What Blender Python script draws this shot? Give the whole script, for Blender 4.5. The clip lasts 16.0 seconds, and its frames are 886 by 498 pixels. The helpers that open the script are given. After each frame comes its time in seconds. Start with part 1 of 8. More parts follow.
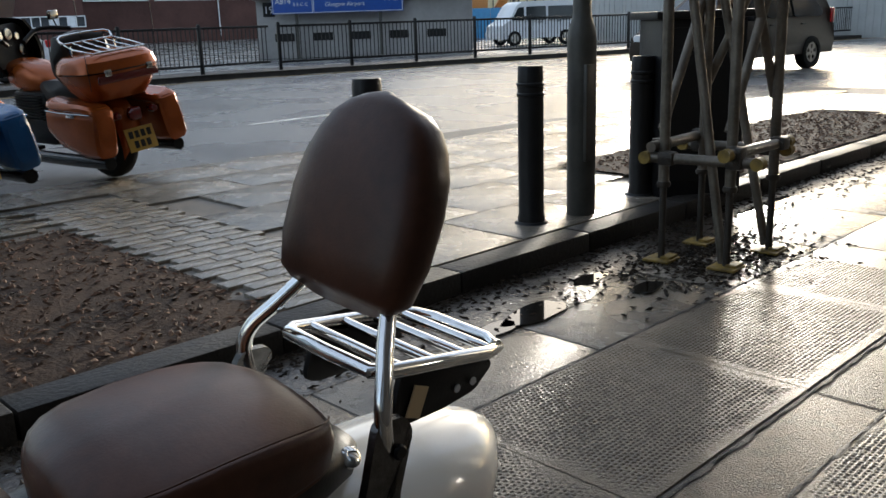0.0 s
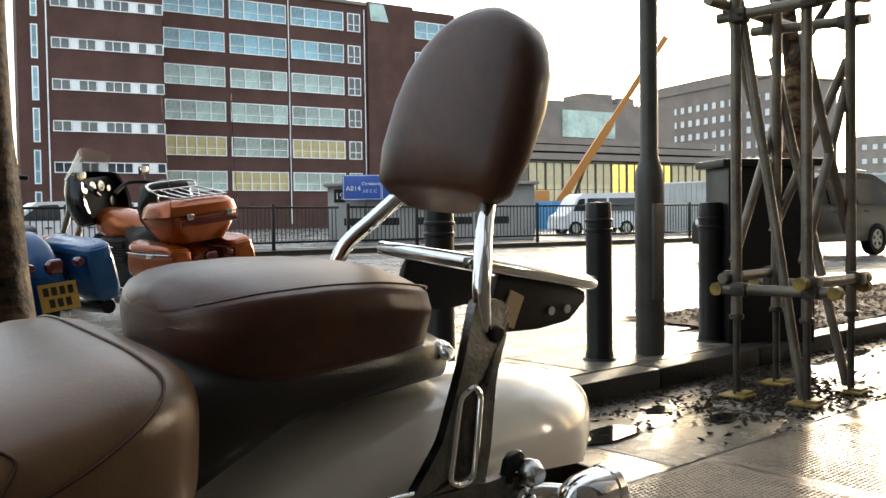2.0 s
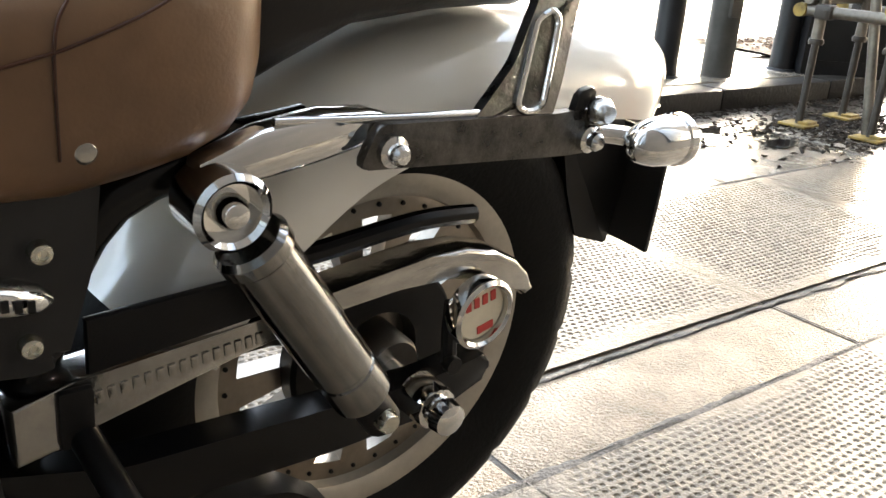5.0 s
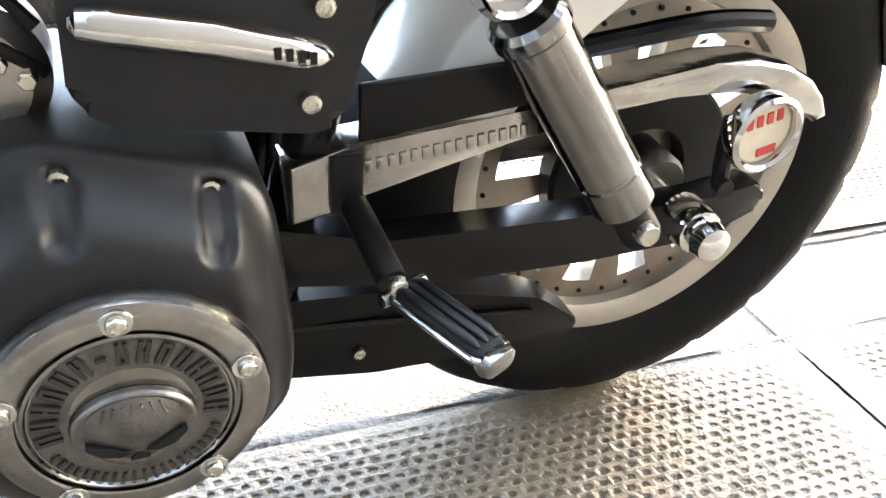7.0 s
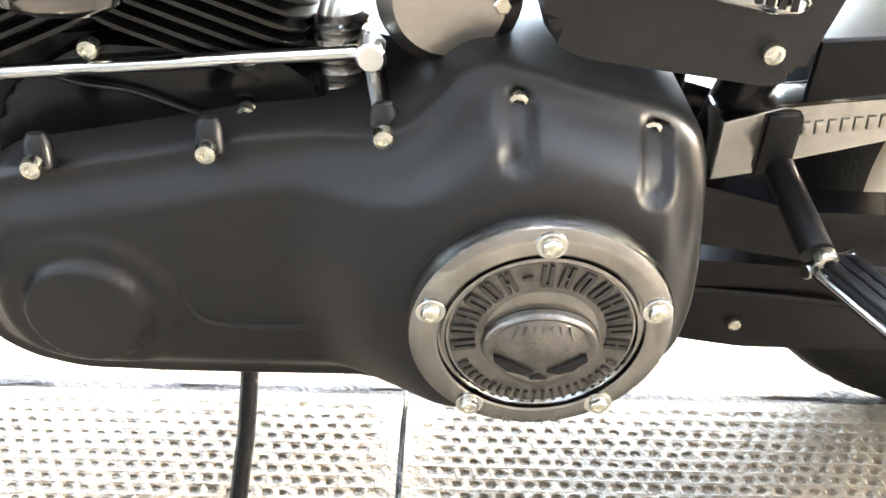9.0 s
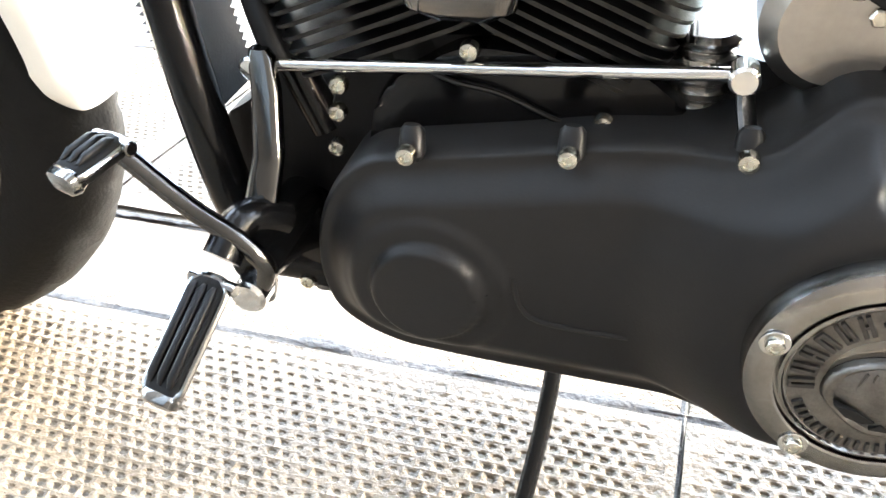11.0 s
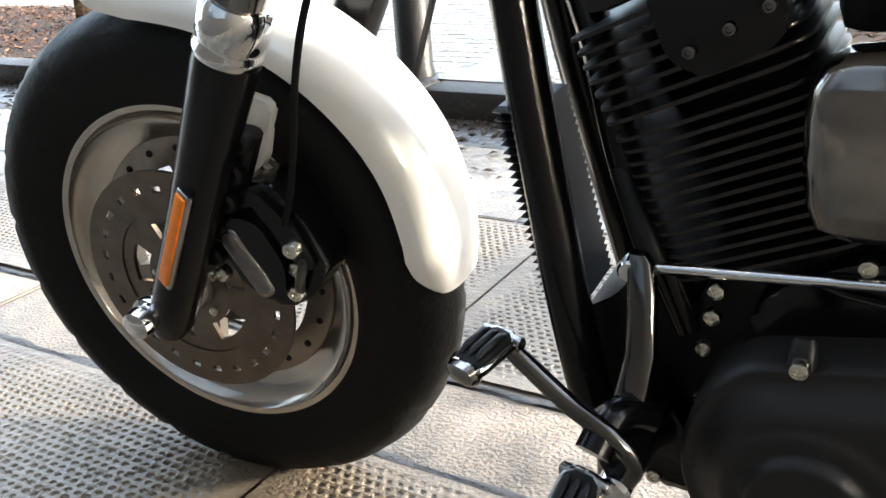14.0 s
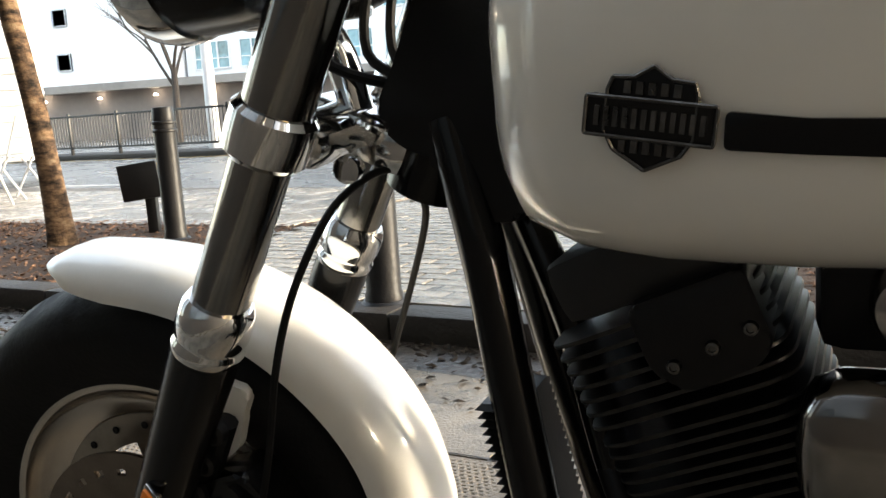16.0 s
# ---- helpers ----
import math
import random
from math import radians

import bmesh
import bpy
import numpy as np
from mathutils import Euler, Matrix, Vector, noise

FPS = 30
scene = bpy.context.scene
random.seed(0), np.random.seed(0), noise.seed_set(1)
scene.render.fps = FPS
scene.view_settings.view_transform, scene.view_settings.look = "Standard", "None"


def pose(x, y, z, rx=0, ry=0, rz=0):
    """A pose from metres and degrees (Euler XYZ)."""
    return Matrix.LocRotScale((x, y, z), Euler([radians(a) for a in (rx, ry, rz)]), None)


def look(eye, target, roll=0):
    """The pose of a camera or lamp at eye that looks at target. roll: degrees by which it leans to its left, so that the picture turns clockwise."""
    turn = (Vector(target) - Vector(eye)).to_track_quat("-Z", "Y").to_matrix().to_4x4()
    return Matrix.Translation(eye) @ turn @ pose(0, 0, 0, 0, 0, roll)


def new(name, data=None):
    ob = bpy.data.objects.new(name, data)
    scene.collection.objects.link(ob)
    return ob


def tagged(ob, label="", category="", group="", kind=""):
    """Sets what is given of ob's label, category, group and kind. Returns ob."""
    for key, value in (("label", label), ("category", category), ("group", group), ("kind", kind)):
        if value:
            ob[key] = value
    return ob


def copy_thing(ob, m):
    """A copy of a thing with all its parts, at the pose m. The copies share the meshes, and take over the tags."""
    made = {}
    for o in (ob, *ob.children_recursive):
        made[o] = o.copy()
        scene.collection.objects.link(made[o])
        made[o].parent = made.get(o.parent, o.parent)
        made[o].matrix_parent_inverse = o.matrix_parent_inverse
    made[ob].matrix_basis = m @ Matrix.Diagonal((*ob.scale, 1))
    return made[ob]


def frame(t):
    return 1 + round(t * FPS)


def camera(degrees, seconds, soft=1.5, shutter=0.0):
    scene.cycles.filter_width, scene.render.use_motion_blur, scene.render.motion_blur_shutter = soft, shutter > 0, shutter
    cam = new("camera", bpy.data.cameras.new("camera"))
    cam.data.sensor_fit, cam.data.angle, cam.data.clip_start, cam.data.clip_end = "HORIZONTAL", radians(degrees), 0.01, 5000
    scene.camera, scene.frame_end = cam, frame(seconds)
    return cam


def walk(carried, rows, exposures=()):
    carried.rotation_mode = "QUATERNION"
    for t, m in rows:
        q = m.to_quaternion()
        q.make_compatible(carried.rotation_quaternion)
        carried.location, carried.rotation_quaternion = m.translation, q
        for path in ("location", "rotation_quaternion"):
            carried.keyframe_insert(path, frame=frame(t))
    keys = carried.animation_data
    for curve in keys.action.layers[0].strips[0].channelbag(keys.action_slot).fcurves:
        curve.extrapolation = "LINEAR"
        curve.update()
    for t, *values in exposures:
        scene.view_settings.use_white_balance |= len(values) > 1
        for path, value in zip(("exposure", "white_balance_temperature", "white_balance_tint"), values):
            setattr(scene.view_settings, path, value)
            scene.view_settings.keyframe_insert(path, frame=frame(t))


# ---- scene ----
cam = camera(53.8, 16.0, soft=1.5)
PATH = [
    (0, (-0.457, -0.753, 1.136), (0.984, 0.54, 0.632), -1.9),
    (0.2, (-0.479, -0.754, 1.098), (0.952, 0.578, 0.664), -1.4),
    (0.5, (-0.502, -0.756, 1.02), (0.913, 0.625, 0.715), -0.9),
    (0.7, (-0.503, -0.746, 0.966), (0.918, 0.629, 0.768), -0.6),
    (0.8, (-0.507, -0.749, 0.934), (0.913, 0.638, 0.811), -0.8),
    (1, (-0.517, -0.75, 0.89), (0.891, 0.67, 0.866), -0.9),
    (1.5, (-0.534, -0.752, 0.848), (0.85, 0.692, 0.846), -1.1),
    (2, (-0.522, -0.748, 0.838), (0.879, 0.678, 0.768), -0.8),
    (2.5, (-0.521, -0.747, 0.825), (0.877, 0.678, 0.709), -0.6),
    (3, (-0.516, -0.737, 0.805), (0.85, 0.708, 0.587), -0.3),
    (3.2, (-0.514, -0.734, 0.794), (0.842, 0.712, 0.528), -0.2),
    (5.3, (-0.513, -0.716, 0.731), (0.715, 0.661, -0.04), 5.2),
    (5.5, (-0.514, -0.719, 0.718), (0.698, 0.647, -0.098), 5.8),
    (6, (-0.519, -0.714, 0.702), (0.583, 0.69, -0.2), 5.6),
    (6.5, (-0.516, -0.714, 0.695), (0.382, 0.805, -0.247), 3.9),
    (7, (-0.518, -0.711, 0.684), (0.194, 0.863, -0.324), 2.4),
    (7.5, (-0.53, -0.706, 0.675), (0.046, 0.899, -0.37), 1.6),
    (8, (-0.557, -0.701, 0.67), (-0.119, 0.942, -0.383), 1.8),
    (8.5, (-0.592, -0.697, 0.667), (-0.325, 0.974, -0.399), 2.0),
    (9, (-0.619, -0.695, 0.664), (-0.508, 0.984, -0.417), 1.1),
    (9.5, (-0.633, -0.698, 0.663), (-0.639, 0.986, -0.417), 0.3),
    (10, (-0.65, -0.701, 0.665), (-0.822, 0.973, -0.415), -0.5),
    (10.2, (-0.657, -0.704, 0.666), (-0.884, 0.963, -0.416), -0.5),
    (12.3, (-0.784, -0.729, 0.673), (-1.291, 0.918, -0.341), -0.0),
    (12.5, (-0.788, -0.73, 0.674), (-1.309, 0.913, -0.341), -0.1),
    (13, (-0.795, -0.735, 0.682), (-1.398, 0.89, -0.317), -1.0),
    (13.5, (-0.811, -0.746, 0.697), (-1.545, 0.885, -0.198), -2.4),
    (14, (-0.827, -0.761, 0.726), (-1.702, 0.873, -0.027), -4.0),
    (14.5, (-0.842, -0.771, 0.755), (-1.762, 0.877, 0.095), -4.2),
    (15, (-0.849, -0.777, 0.772), (-1.777, 0.914, 0.244), -4.0),
    (15.5, (-0.851, -0.771, 0.786), (-1.767, 0.954, 0.356), -3.2),
    (16, (-0.851, -0.736, 0.805), (-1.681, 1.055, 0.484), -3.6),
]
EXPOSURES = [(0, 0.9, 6100, 10), (0.3, 0.85, 6150, 10), (0.6, 0.85, 6400, 10), (1.0, 1.0, 6700, 10), (1.5, 1.45, 6950, 10), (3.2, 2.3, 7300, 10), (5.3, 3.75, 6400, 10), (6.2, 4.45, 6000, 10), (7.0, 5.05, 6100, 10),
    (8.5, 5.65, 6400, 10), (10.2, 6.05, 6400, 10), (12.3, 3.25, 6000, 10), (13.3, 2.9, 6000, 10), (14.0, 3.6, 6200, 10), (14.5, 3.65, 6300, 10), (15.0, 3.45, 6400, 10), (15.5, 3.0, 6600, 10), (16.0, 2.45, 6900, 10)]
walk(cam, [(t, look(eye, target, roll)) for t, eye, target, roll in PATH], EXPOSURES)

# ---------------------------------------------------------------- light
SUN_AZ, SUN_EL = 66.0, 11.0            # degrees from +y towards +x, and above the horizon
world = bpy.data.worlds.new("sky")
scene.world = world
world.use_nodes = True
wn = world.node_tree
sky = wn.nodes.new("ShaderNodeTexSky")
sky.sky_type, sky.sun_disc = "NISHITA", False
sky.sun_elevation, sky.sun_rotation = radians(SUN_EL), radians(SUN_AZ)
sky.air_density, sky.dust_density, sky.ozone_density = 1.0, 1.6, 1.0
cloud = wn.nodes.new("ShaderNodeMix")       # thin bright cloud over the low sun
cloud.data_type = "RGBA"
cloud.inputs["Factor"].default_value = 0.20
cloud.inputs["B"].default_value = (9.4, 10.2, 11.2, 1)
wn.links.new(sky.outputs[0], cloud.inputs["A"])
wn.links.new(cloud.outputs["Result"], wn.nodes["Background"].inputs[0])
wn.nodes["Background"].inputs[1].default_value = 0.15
sun = new("sun", bpy.data.lights.new("sun", "SUN"))
sun.data.energy, sun.data.angle, sun.data.color = 1.8, radians(6.0), (1.0, 0.90, 0.74)
sun_way = Vector((math.sin(radians(SUN_AZ)) * math.cos(radians(SUN_EL)), math.cos(radians(SUN_AZ)) * math.cos(radians(SUN_EL)), math.sin(radians(SUN_EL))))
sun.matrix_world = look(sun_way * 60, (0, 0, 0))


# ---------------------------------------------------------------- materials
def mat(name, color, rough=0.5, metal=0.0, var=0.12, scale=8.0, bump=0.0, bump_scale=60.0, coat=0.0, rough_var=0.1, spec=0.5, island=0.0, obj=0.0, tint=None):
    m = bpy.data.materials.new(name)
    m.use_nodes = True
    n, l = m.node_tree.nodes, m.node_tree.links
    b = n["Principled BSDF"]
    tc = n.new("ShaderNodeTexCoord")
    big = n.new("ShaderNodeTexNoise")
    big.inputs["Scale"].default_value, big.inputs["Detail"].default_value = scale, 6
    fine = n.new("ShaderNodeTexNoise")
    fine.inputs["Scale"].default_value, fine.inputs["Detail"].default_value = scale * 9, 4
    l.new(tc.outputs["Object"], big.inputs["Vector"])
    l.new(tc.outputs["Object"], fine.inputs["Vector"])
    mix = n.new("ShaderNodeMix")
    mix.data_type = "RGBA"
    dark = [c * (1 - var * 1.6) for c in color] if tint is None else tint
    light = [min(1, c * (1 + var)) for c in color]
    mix.inputs["A"].default_value, mix.inputs["B"].default_value = (*dark, 1), (*light, 1)
    add = n.new("ShaderNodeMath")
    add.operation = "MULTIPLY_ADD"
    l.new(fine.outputs["Fac"], add.inputs[0])
    add.inputs[1].default_value = 0.5
    ramp = n.new("ShaderNodeMapRange")
    ramp.inputs["From Min"].default_value, ramp.inputs["From Max"].default_value = 0.35, 0.65
    l.new(big.outputs["Fac"], ramp.inputs["Value"])
    half = n.new("ShaderNodeMath")
    half.operation = "MULTIPLY"
    half.inputs[1].default_value = 0.5
    l.new(ramp.outputs[0], half.inputs[0])
    l.new(half.outputs[0], add.inputs[2])
    src = add.outputs[0]
    if island or obj:
        info = n.new("ShaderNodeObjectInfo") if obj else n.new("ShaderNodeNewGeometry")
        rnd = info.outputs["Random" if obj else "Random Per Island"]
        k = n.new("ShaderNodeMath")
        k.operation = "MULTIPLY_ADD"
        l.new(rnd, k.inputs[0])
        k.inputs[1].default_value = obj or island
        l.new(src, k.inputs[2])
        k2 = n.new("ShaderNodeMath")
        k2.operation = "SUBTRACT"
        k2.inputs[1].default_value = 0.5 * (obj or island)
        l.new(k.outputs[0], k2.inputs[0])
        src = k2.outputs[0]
    l.new(src, mix.inputs["Factor"])
    l.new(mix.outputs["Result"], b.inputs["Base Color"])
    rr = n.new("ShaderNodeMapRange")
    rr.inputs["To Min"].default_value, rr.inputs["To Max"].default_value = max(0.02, rough - rough_var), min(1, rough + rough_var)
    l.new(big.outputs["Fac"], rr.inputs["Value"])
    l.new(rr.outputs[0], b.inputs["Roughness"])
    b.inputs["Metallic"].default_value = metal
    b.inputs["Specular IOR Level"].default_value = spec
    b.inputs["Coat Weight"].default_value = coat
    b.inputs["Coat Roughness"].default_value = 0.06
    if bump:
        bn = n.new("ShaderNodeTexNoise")
        bn.inputs["Scale"].default_value, bn.inputs["Detail"].default_value = bump_scale, 6
        l.new(tc.outputs["Object"], bn.inputs["Vector"])
        bp = n.new("ShaderNodeBump")
        bp.inputs["Strength"].default_value, bp.inputs["Distance"].default_value = bump, 0.01
        l.new(bn.outputs["Fac"], bp.inputs["Height"])
        l.new(bp.outputs[0], b.inputs["Normal"])
    return m


def glass_mat(name, color, rough=0.03, alpha=0.35):
    m = bpy.data.materials.new(name)
    m.use_nodes = True
    b = m.node_tree.nodes["Principled BSDF"]
    b.inputs["Base Color"].default_value = (*color, 1)
    b.inputs["Roughness"].default_value = rough
    b.inputs["Alpha"].default_value = alpha
    return m


def lamp_mat(name, color, power):
    m = bpy.data.materials.new(name)
    m.use_nodes = True
    b = m.node_tree.nodes["Principled BSDF"]
    b.inputs["Base Color"].default_value = (*color, 1)
    b.inputs["Emission Color"].default_value = (*color, 1)
    b.inputs["Emission Strength"].default_value = power
    return m


def bark_mat(name, tone=1.0):
    """Flaking bark: dark scales, tan and pale patches, broad round the trunk and short up it."""
    m = mat(name, (0.2, 0.14, 0.09), 0.85, 0.0, 0.3, 8, bump=1.0, bump_scale=26, spec=0.15)
    n, l = m.node_tree.nodes, m.node_tree.links
    b = n["Principled BSDF"]
    tc = n.new("ShaderNodeTexCoord")
    mp = n.new("ShaderNodeMapping")
    mp.inputs["Scale"].default_value = (7, 7, 16)
    l.new(tc.outputs["Object"], mp.inputs["Vector"])
    nz = n.new("ShaderNodeTexNoise")
    nz.inputs["Scale"].default_value, nz.inputs["Detail"].default_value, nz.inputs["Roughness"].default_value = 1.0, 9, 0.65
    l.new(mp.outputs[0], nz.inputs["Vector"])
    rp = n.new("ShaderNodeValToRGB")
    e = rp.color_ramp.elements
    e[0].position, e[0].color = 0.36, (0.012, 0.009, 0.007, 1)
    e[1].position, e[1].color = 0.47, (0.075, 0.047, 0.029, 1)
    for p, c in ((0.55, (0.16, 0.098, 0.055, 1)), (0.68, (0.26, 0.19, 0.12, 1))):
        q = e.new(p)
        q.color = c
    for q in e:
        q.color = (*(v * tone for v in q.color[:3]), 1)
    l.new(nz.outputs["Fac"], rp.inputs[0])
    l.new(rp.outputs[0], b.inputs["Base Color"])
    return m


BARK = bark_mat("flaking_bark")
# same bark for the backlit trunk, its shade put into the colour
BARK_SHADED = bark_mat("dark_flaking_bark", 0.30)
CHROME = mat("chrome", (0.68, 0.68, 0.67), 0.07, 1.0, 0.08, 20, rough_var=0.04)
DARK_CHROME = mat("dark_chrome", (0.25, 0.245, 0.235), 0.13, 1.0, 0.15, 18, bump=0.02, bump_scale=60, rough_var=0.06)
DERBY_CHROME = mat("worn_chrome", (0.34, 0.33, 0.31), 0.20, 1.0, 0.30, 26, bump=0.05, bump_scale=90, rough_var=0.10)
HORN_CHROME = mat("smoked_chrome", (0.22, 0.21, 0.20), 0.13, 1.0, 0.15, 12, rough_var=0.08)
WHEEL_ALU = mat("stained_wheel_alloy", (0.30, 0.265, 0.225), 0.34, 1.0, 0.22, 14, bump=0.05, bump_scale=120)
RIM_ALU = mat("polished_rim_alloy", (0.48, 0.44, 0.39), 0.14, 1.0, 0.15, 10, rough_var=0.10)
WHEEL_MATT = mat("satin_wheel_alloy", (0.46, 0.43, 0.375), 0.42, 0.85, 0.14, 12, bump=0.05, bump_scale=140, rough_var=0.08)
GUARD_CHROME = mat("scratched_guard_chrome", (0.42, 0.41, 0.39), 0.13, 1.0, 0.2, 30, bump=0.06, bump_scale=40, rough_var=0.08)
CHROME_DULL = mat("dull_chrome", (0.36, 0.35, 0.33), 0.20, 1.0, 0.12, 14, rough_var=0.08)
ALU = mat("cast_aluminium", (0.42, 0.40, 0.37), 0.34, 1.0, 0.14, 16, bump=0.05, bump_scale=160)
STEEL = mat("brushed_steel", (0.115, 0.111, 0.105), 0.30, 1.0, 0.40, 50, bump=0.12, bump_scale=220)
CAST_GREY = mat("dull_cast_metal", (0.20, 0.192, 0.180), 0.38, 1.0, 0.30, 60, bump=0.15, bump_scale=300, rough_var=0.1)
EMBLEM_DARK = mat("blackened_relief", (0.075, 0.072, 0.068), 0.40, 0.7, 0.3, 60)
DISC = mat("disc_steel", (0.16, 0.132, 0.108), 0.34, 1.0, 0.2, 30)
BOLT = mat("zinc_bolt", (0.62, 0.60, 0.52), 0.25, 1.0, 0.15, 60)
SMOKED = mat("smoked_lever_chrome", (0.11, 0.108, 0.104), 0.12, 1.0, 0.2, 18, rough_var=0.05)
BLACK_GLOSS = mat("black_gloss", (0.004, 0.004, 0.0045), 0.20, 0.0, 0.2, 12, spec=0.26)
BLACK_SATIN = mat("black_satin", (0.0055, 0.0055, 0.006), 0.42, 0.0, 0.25, 9, bump=0.06, bump_scale=400, rough_var=0.06, spec=0.22)
GREY_SATIN = mat("charcoal_satin", (0.015, 0.015, 0.0158), 0.44, 0.0, 0.2, 9, bump=0.04, bump_scale=400, rough_var=0.06, spec=0.30)
BLACK_MATT = mat("black_matt", (0.009, 0.009, 0.009), 0.6, 0.0, 0.25, 14, bump=0.1, bump_scale=200, spec=0.3)
FIN_EDGE = mat("machined_fin", (0.05, 0.049, 0.047), 0.42, 1.0, 0.3, 40)
PEARL = mat("pearl_white_paint", (0.80, 0.78, 0.72), 0.22, 0.0, 0.03, 5, coat=0.8, rough_var=0.02)
LEATHER = mat("brown_leather", (0.062, 0.0235, 0.0125), 0.38, 0.0, 0.42, 7, bump=0.05, bump_scale=330, rough_var=0.10, spec=0.27)
LEATHER_TAN = mat("worn_tan_leather", (0.120, 0.066, 0.034), 0.34, 0.0, 0.48, 4, bump=0.05, bump_scale=330, rough_var=0.12, spec=0.44)
LEATHER_DARK = mat("dark_leather", (0.007, 0.005, 0.004), 0.42, 0.0, 0.25, 10, bump=0.08, bump_scale=300, spec=0.35)
RUBBER = mat("tyre_rubber", (0.006, 0.006, 0.006), 0.65, 0.0, 0.4, 16, bump=0.12, bump_scale=180, spec=0.16)
AMBER = mat("amber_plastic", (0.80, 0.20, 0.010), 0.35, 0.0, 0.12, 60, spec=0.25)
RED_PLASTIC = mat("red_plastic", (0.45, 0.02, 0.02), 0.2, 0.0, 0.1, 20, coat=0.6)
PAPER = mat("printed_paper", (0.72, 0.66, 0.52), 0.6, 0.0, 0.08, 60)
INK_RED = mat("red_ink", (0.55, 0.06, 0.05), 0.6)
# the rack sticker's cream, also the painted sunlight on the post box
CREAM_TAPE_SUN = mat("cream_sticker_sun_side", (0.62, 0.48, 0.28), 0.5)

FLAG = mat("wet_flagstone", (0.155, 0.131, 0.101), 0.27, 0.0, 0.50, 5.0, bump=0.35, bump_scale=110, rough_var=0.20, obj=0.35, spec=0.36)
FLAG_PALE = mat("pale_wet_flag", (0.25, 0.215, 0.17), 0.24, 0.0, 0.45, 5.0, bump=0.35, bump_scale=110, rough_var=0.20, obj=0.40)
FLAG_GRIT = mat("gritty_sandstone_flag", (0.26, 0.204, 0.148), 0.46, 0.0, 0.45, 9.0, bump=1.0, bump_scale=150, rough_var=0.15, obj=0.25, spec=0.28)
STUD_SLAB = mat("wet_studded_slab", (0.135, 0.117, 0.092), 0.36, 0.0, 0.42, 2.5, bump=0.3, bump_scale=160, rough_var=0.2, obj=0.25, spec=0.22)
STUD = mat("slab_pitted_face", (0.150, 0.122, 0.090), 0.36, 0.0, 0.5, 1.8, bump=0.3, bump_scale=160, rough_var=0.20, spec=0.22)
JOINT = mat("joint_dirt", (0.035, 0.028, 0.022), 0.6, 0.0, 0.4, 12, bump=0.5, bump_scale=90)
PIT_FLOOR = mat("pit_floor", (0.115, 0.094, 0.068), 0.6, 0.0, 0.4, 12, bump=0.4, bump_scale=90)
WATER = mat("puddle_water", (0.018, 0.015, 0.012), 0.03, 0.0, 0.2, 6, rough_var=0.015)
KERB = mat("wet_kerb_stone", (0.034, 0.030, 0.026), 0.55, 0.0, 0.4, 4, bump=0.5, bump_scale=50, rough_var=0.2, obj=0.3, spec=0.2)
SETT = mat("sett", (0.26, 0.226, 0.18), 0.26, 0.0, 0.3, 6, bump=0.4, bump_scale=80, rough_var=0.15, obj=0.4)
ASPHALT = mat("wet_asphalt", (0.125, 0.122, 0.118), 0.27, 0.0, 0.35, 0.6, bump=0.55, bump_scale=90, rough_var=0.16)
SOIL = mat("soil_and_bark", (0.055, 0.034, 0.022), 0.85, 0.0, 0.5, 5, bump=0.9, bump_scale=60, spec=0.15)
CHIP = mat("bark_chip", (0.12, 0.066, 0.040), 0.75, 0.0, 0.45, 20, island=0.9, spec=0.2)
LITTER = mat("wet_leaf_litter", (0.022, 0.015, 0.009), 0.75, 0.0, 0.45, 20, island=0.9, spec=0.12)
LINE = mat("road_paint", (0.65, 0.64, 0.60), 0.5, 0.0, 0.25, 6)
IRON = mat("black_iron_paint", (0.011, 0.011, 0.012), 0.42, 0.0, 0.3, 8, bump=0.15, bump_scale=60, spec=0.3)
LAMP_GREY = mat("grey_lamp_paint", (0.062, 0.060, 0.052), 0.45, 0.0, 0.3, 5, bump=0.12, bump_scale=40)
SCAF = mat("scaffold_tube", (0.17, 0.145, 0.115), 0.45, 0.4, 0.4, 7, bump=0.15, bump_scale=60)
SCAF_DARK = mat("scaffold_clip", (0.055, 0.046, 0.038), 0.5, 0.5, 0.35, 20, bump=0.2, bump_scale=90)
YELLOW = mat("yellow_plastic", (0.24, 0.155, 0.025), 0.6, 0.0, 0.5, 20, bump=0.2, bump_scale=50)
TWIG = mat("bare_twig", (0.045, 0.035, 0.028), 0.8, 0.0, 0.3, 8)
BRICK = mat("red_brown_brick", (0.090, 0.047, 0.040), 0.85, 0.0, 0.25, 0.4, bump=0.3, bump_scale=9, spec=0.2)
CONCRETE = mat("grey_concrete", (0.27, 0.245, 0.22), 0.8, 0.0, 0.2, 0.3)
CONC_DARK = mat("brown_concrete", (0.21, 0.175, 0.155), 0.8, 0.0, 0.2, 0.3)
WHITE_REND = mat("white_render", (0.78, 0.79, 0.80), 0.7, 0.0, 0.05, 0.3)
WHITE_FRAME = mat("white_window_frame", (0.72, 0.74, 0.76), 0.5)
PANE_BLUE = mat("blue_window_pane", (0.16, 0.34, 0.42), 0.12, 0.0, 0.5, 0.35, coat=0.5, obj=0.5)
PANE_GREEN = mat("pale_window_pane", (0.26, 0.36, 0.34), 0.15, 0.0, 0.5, 0.35, coat=0.5, obj=0.5)
PANE_DARK = mat("dark_window_pane", (0.05, 0.06, 0.07), 0.10, 0.0, 0.4, 0.5, coat=0.5, obj=0.4)
CURTAIN = mat("cream_curtain", (0.50, 0.40, 0.20), 0.8, 0.0, 0.3, 0.8)
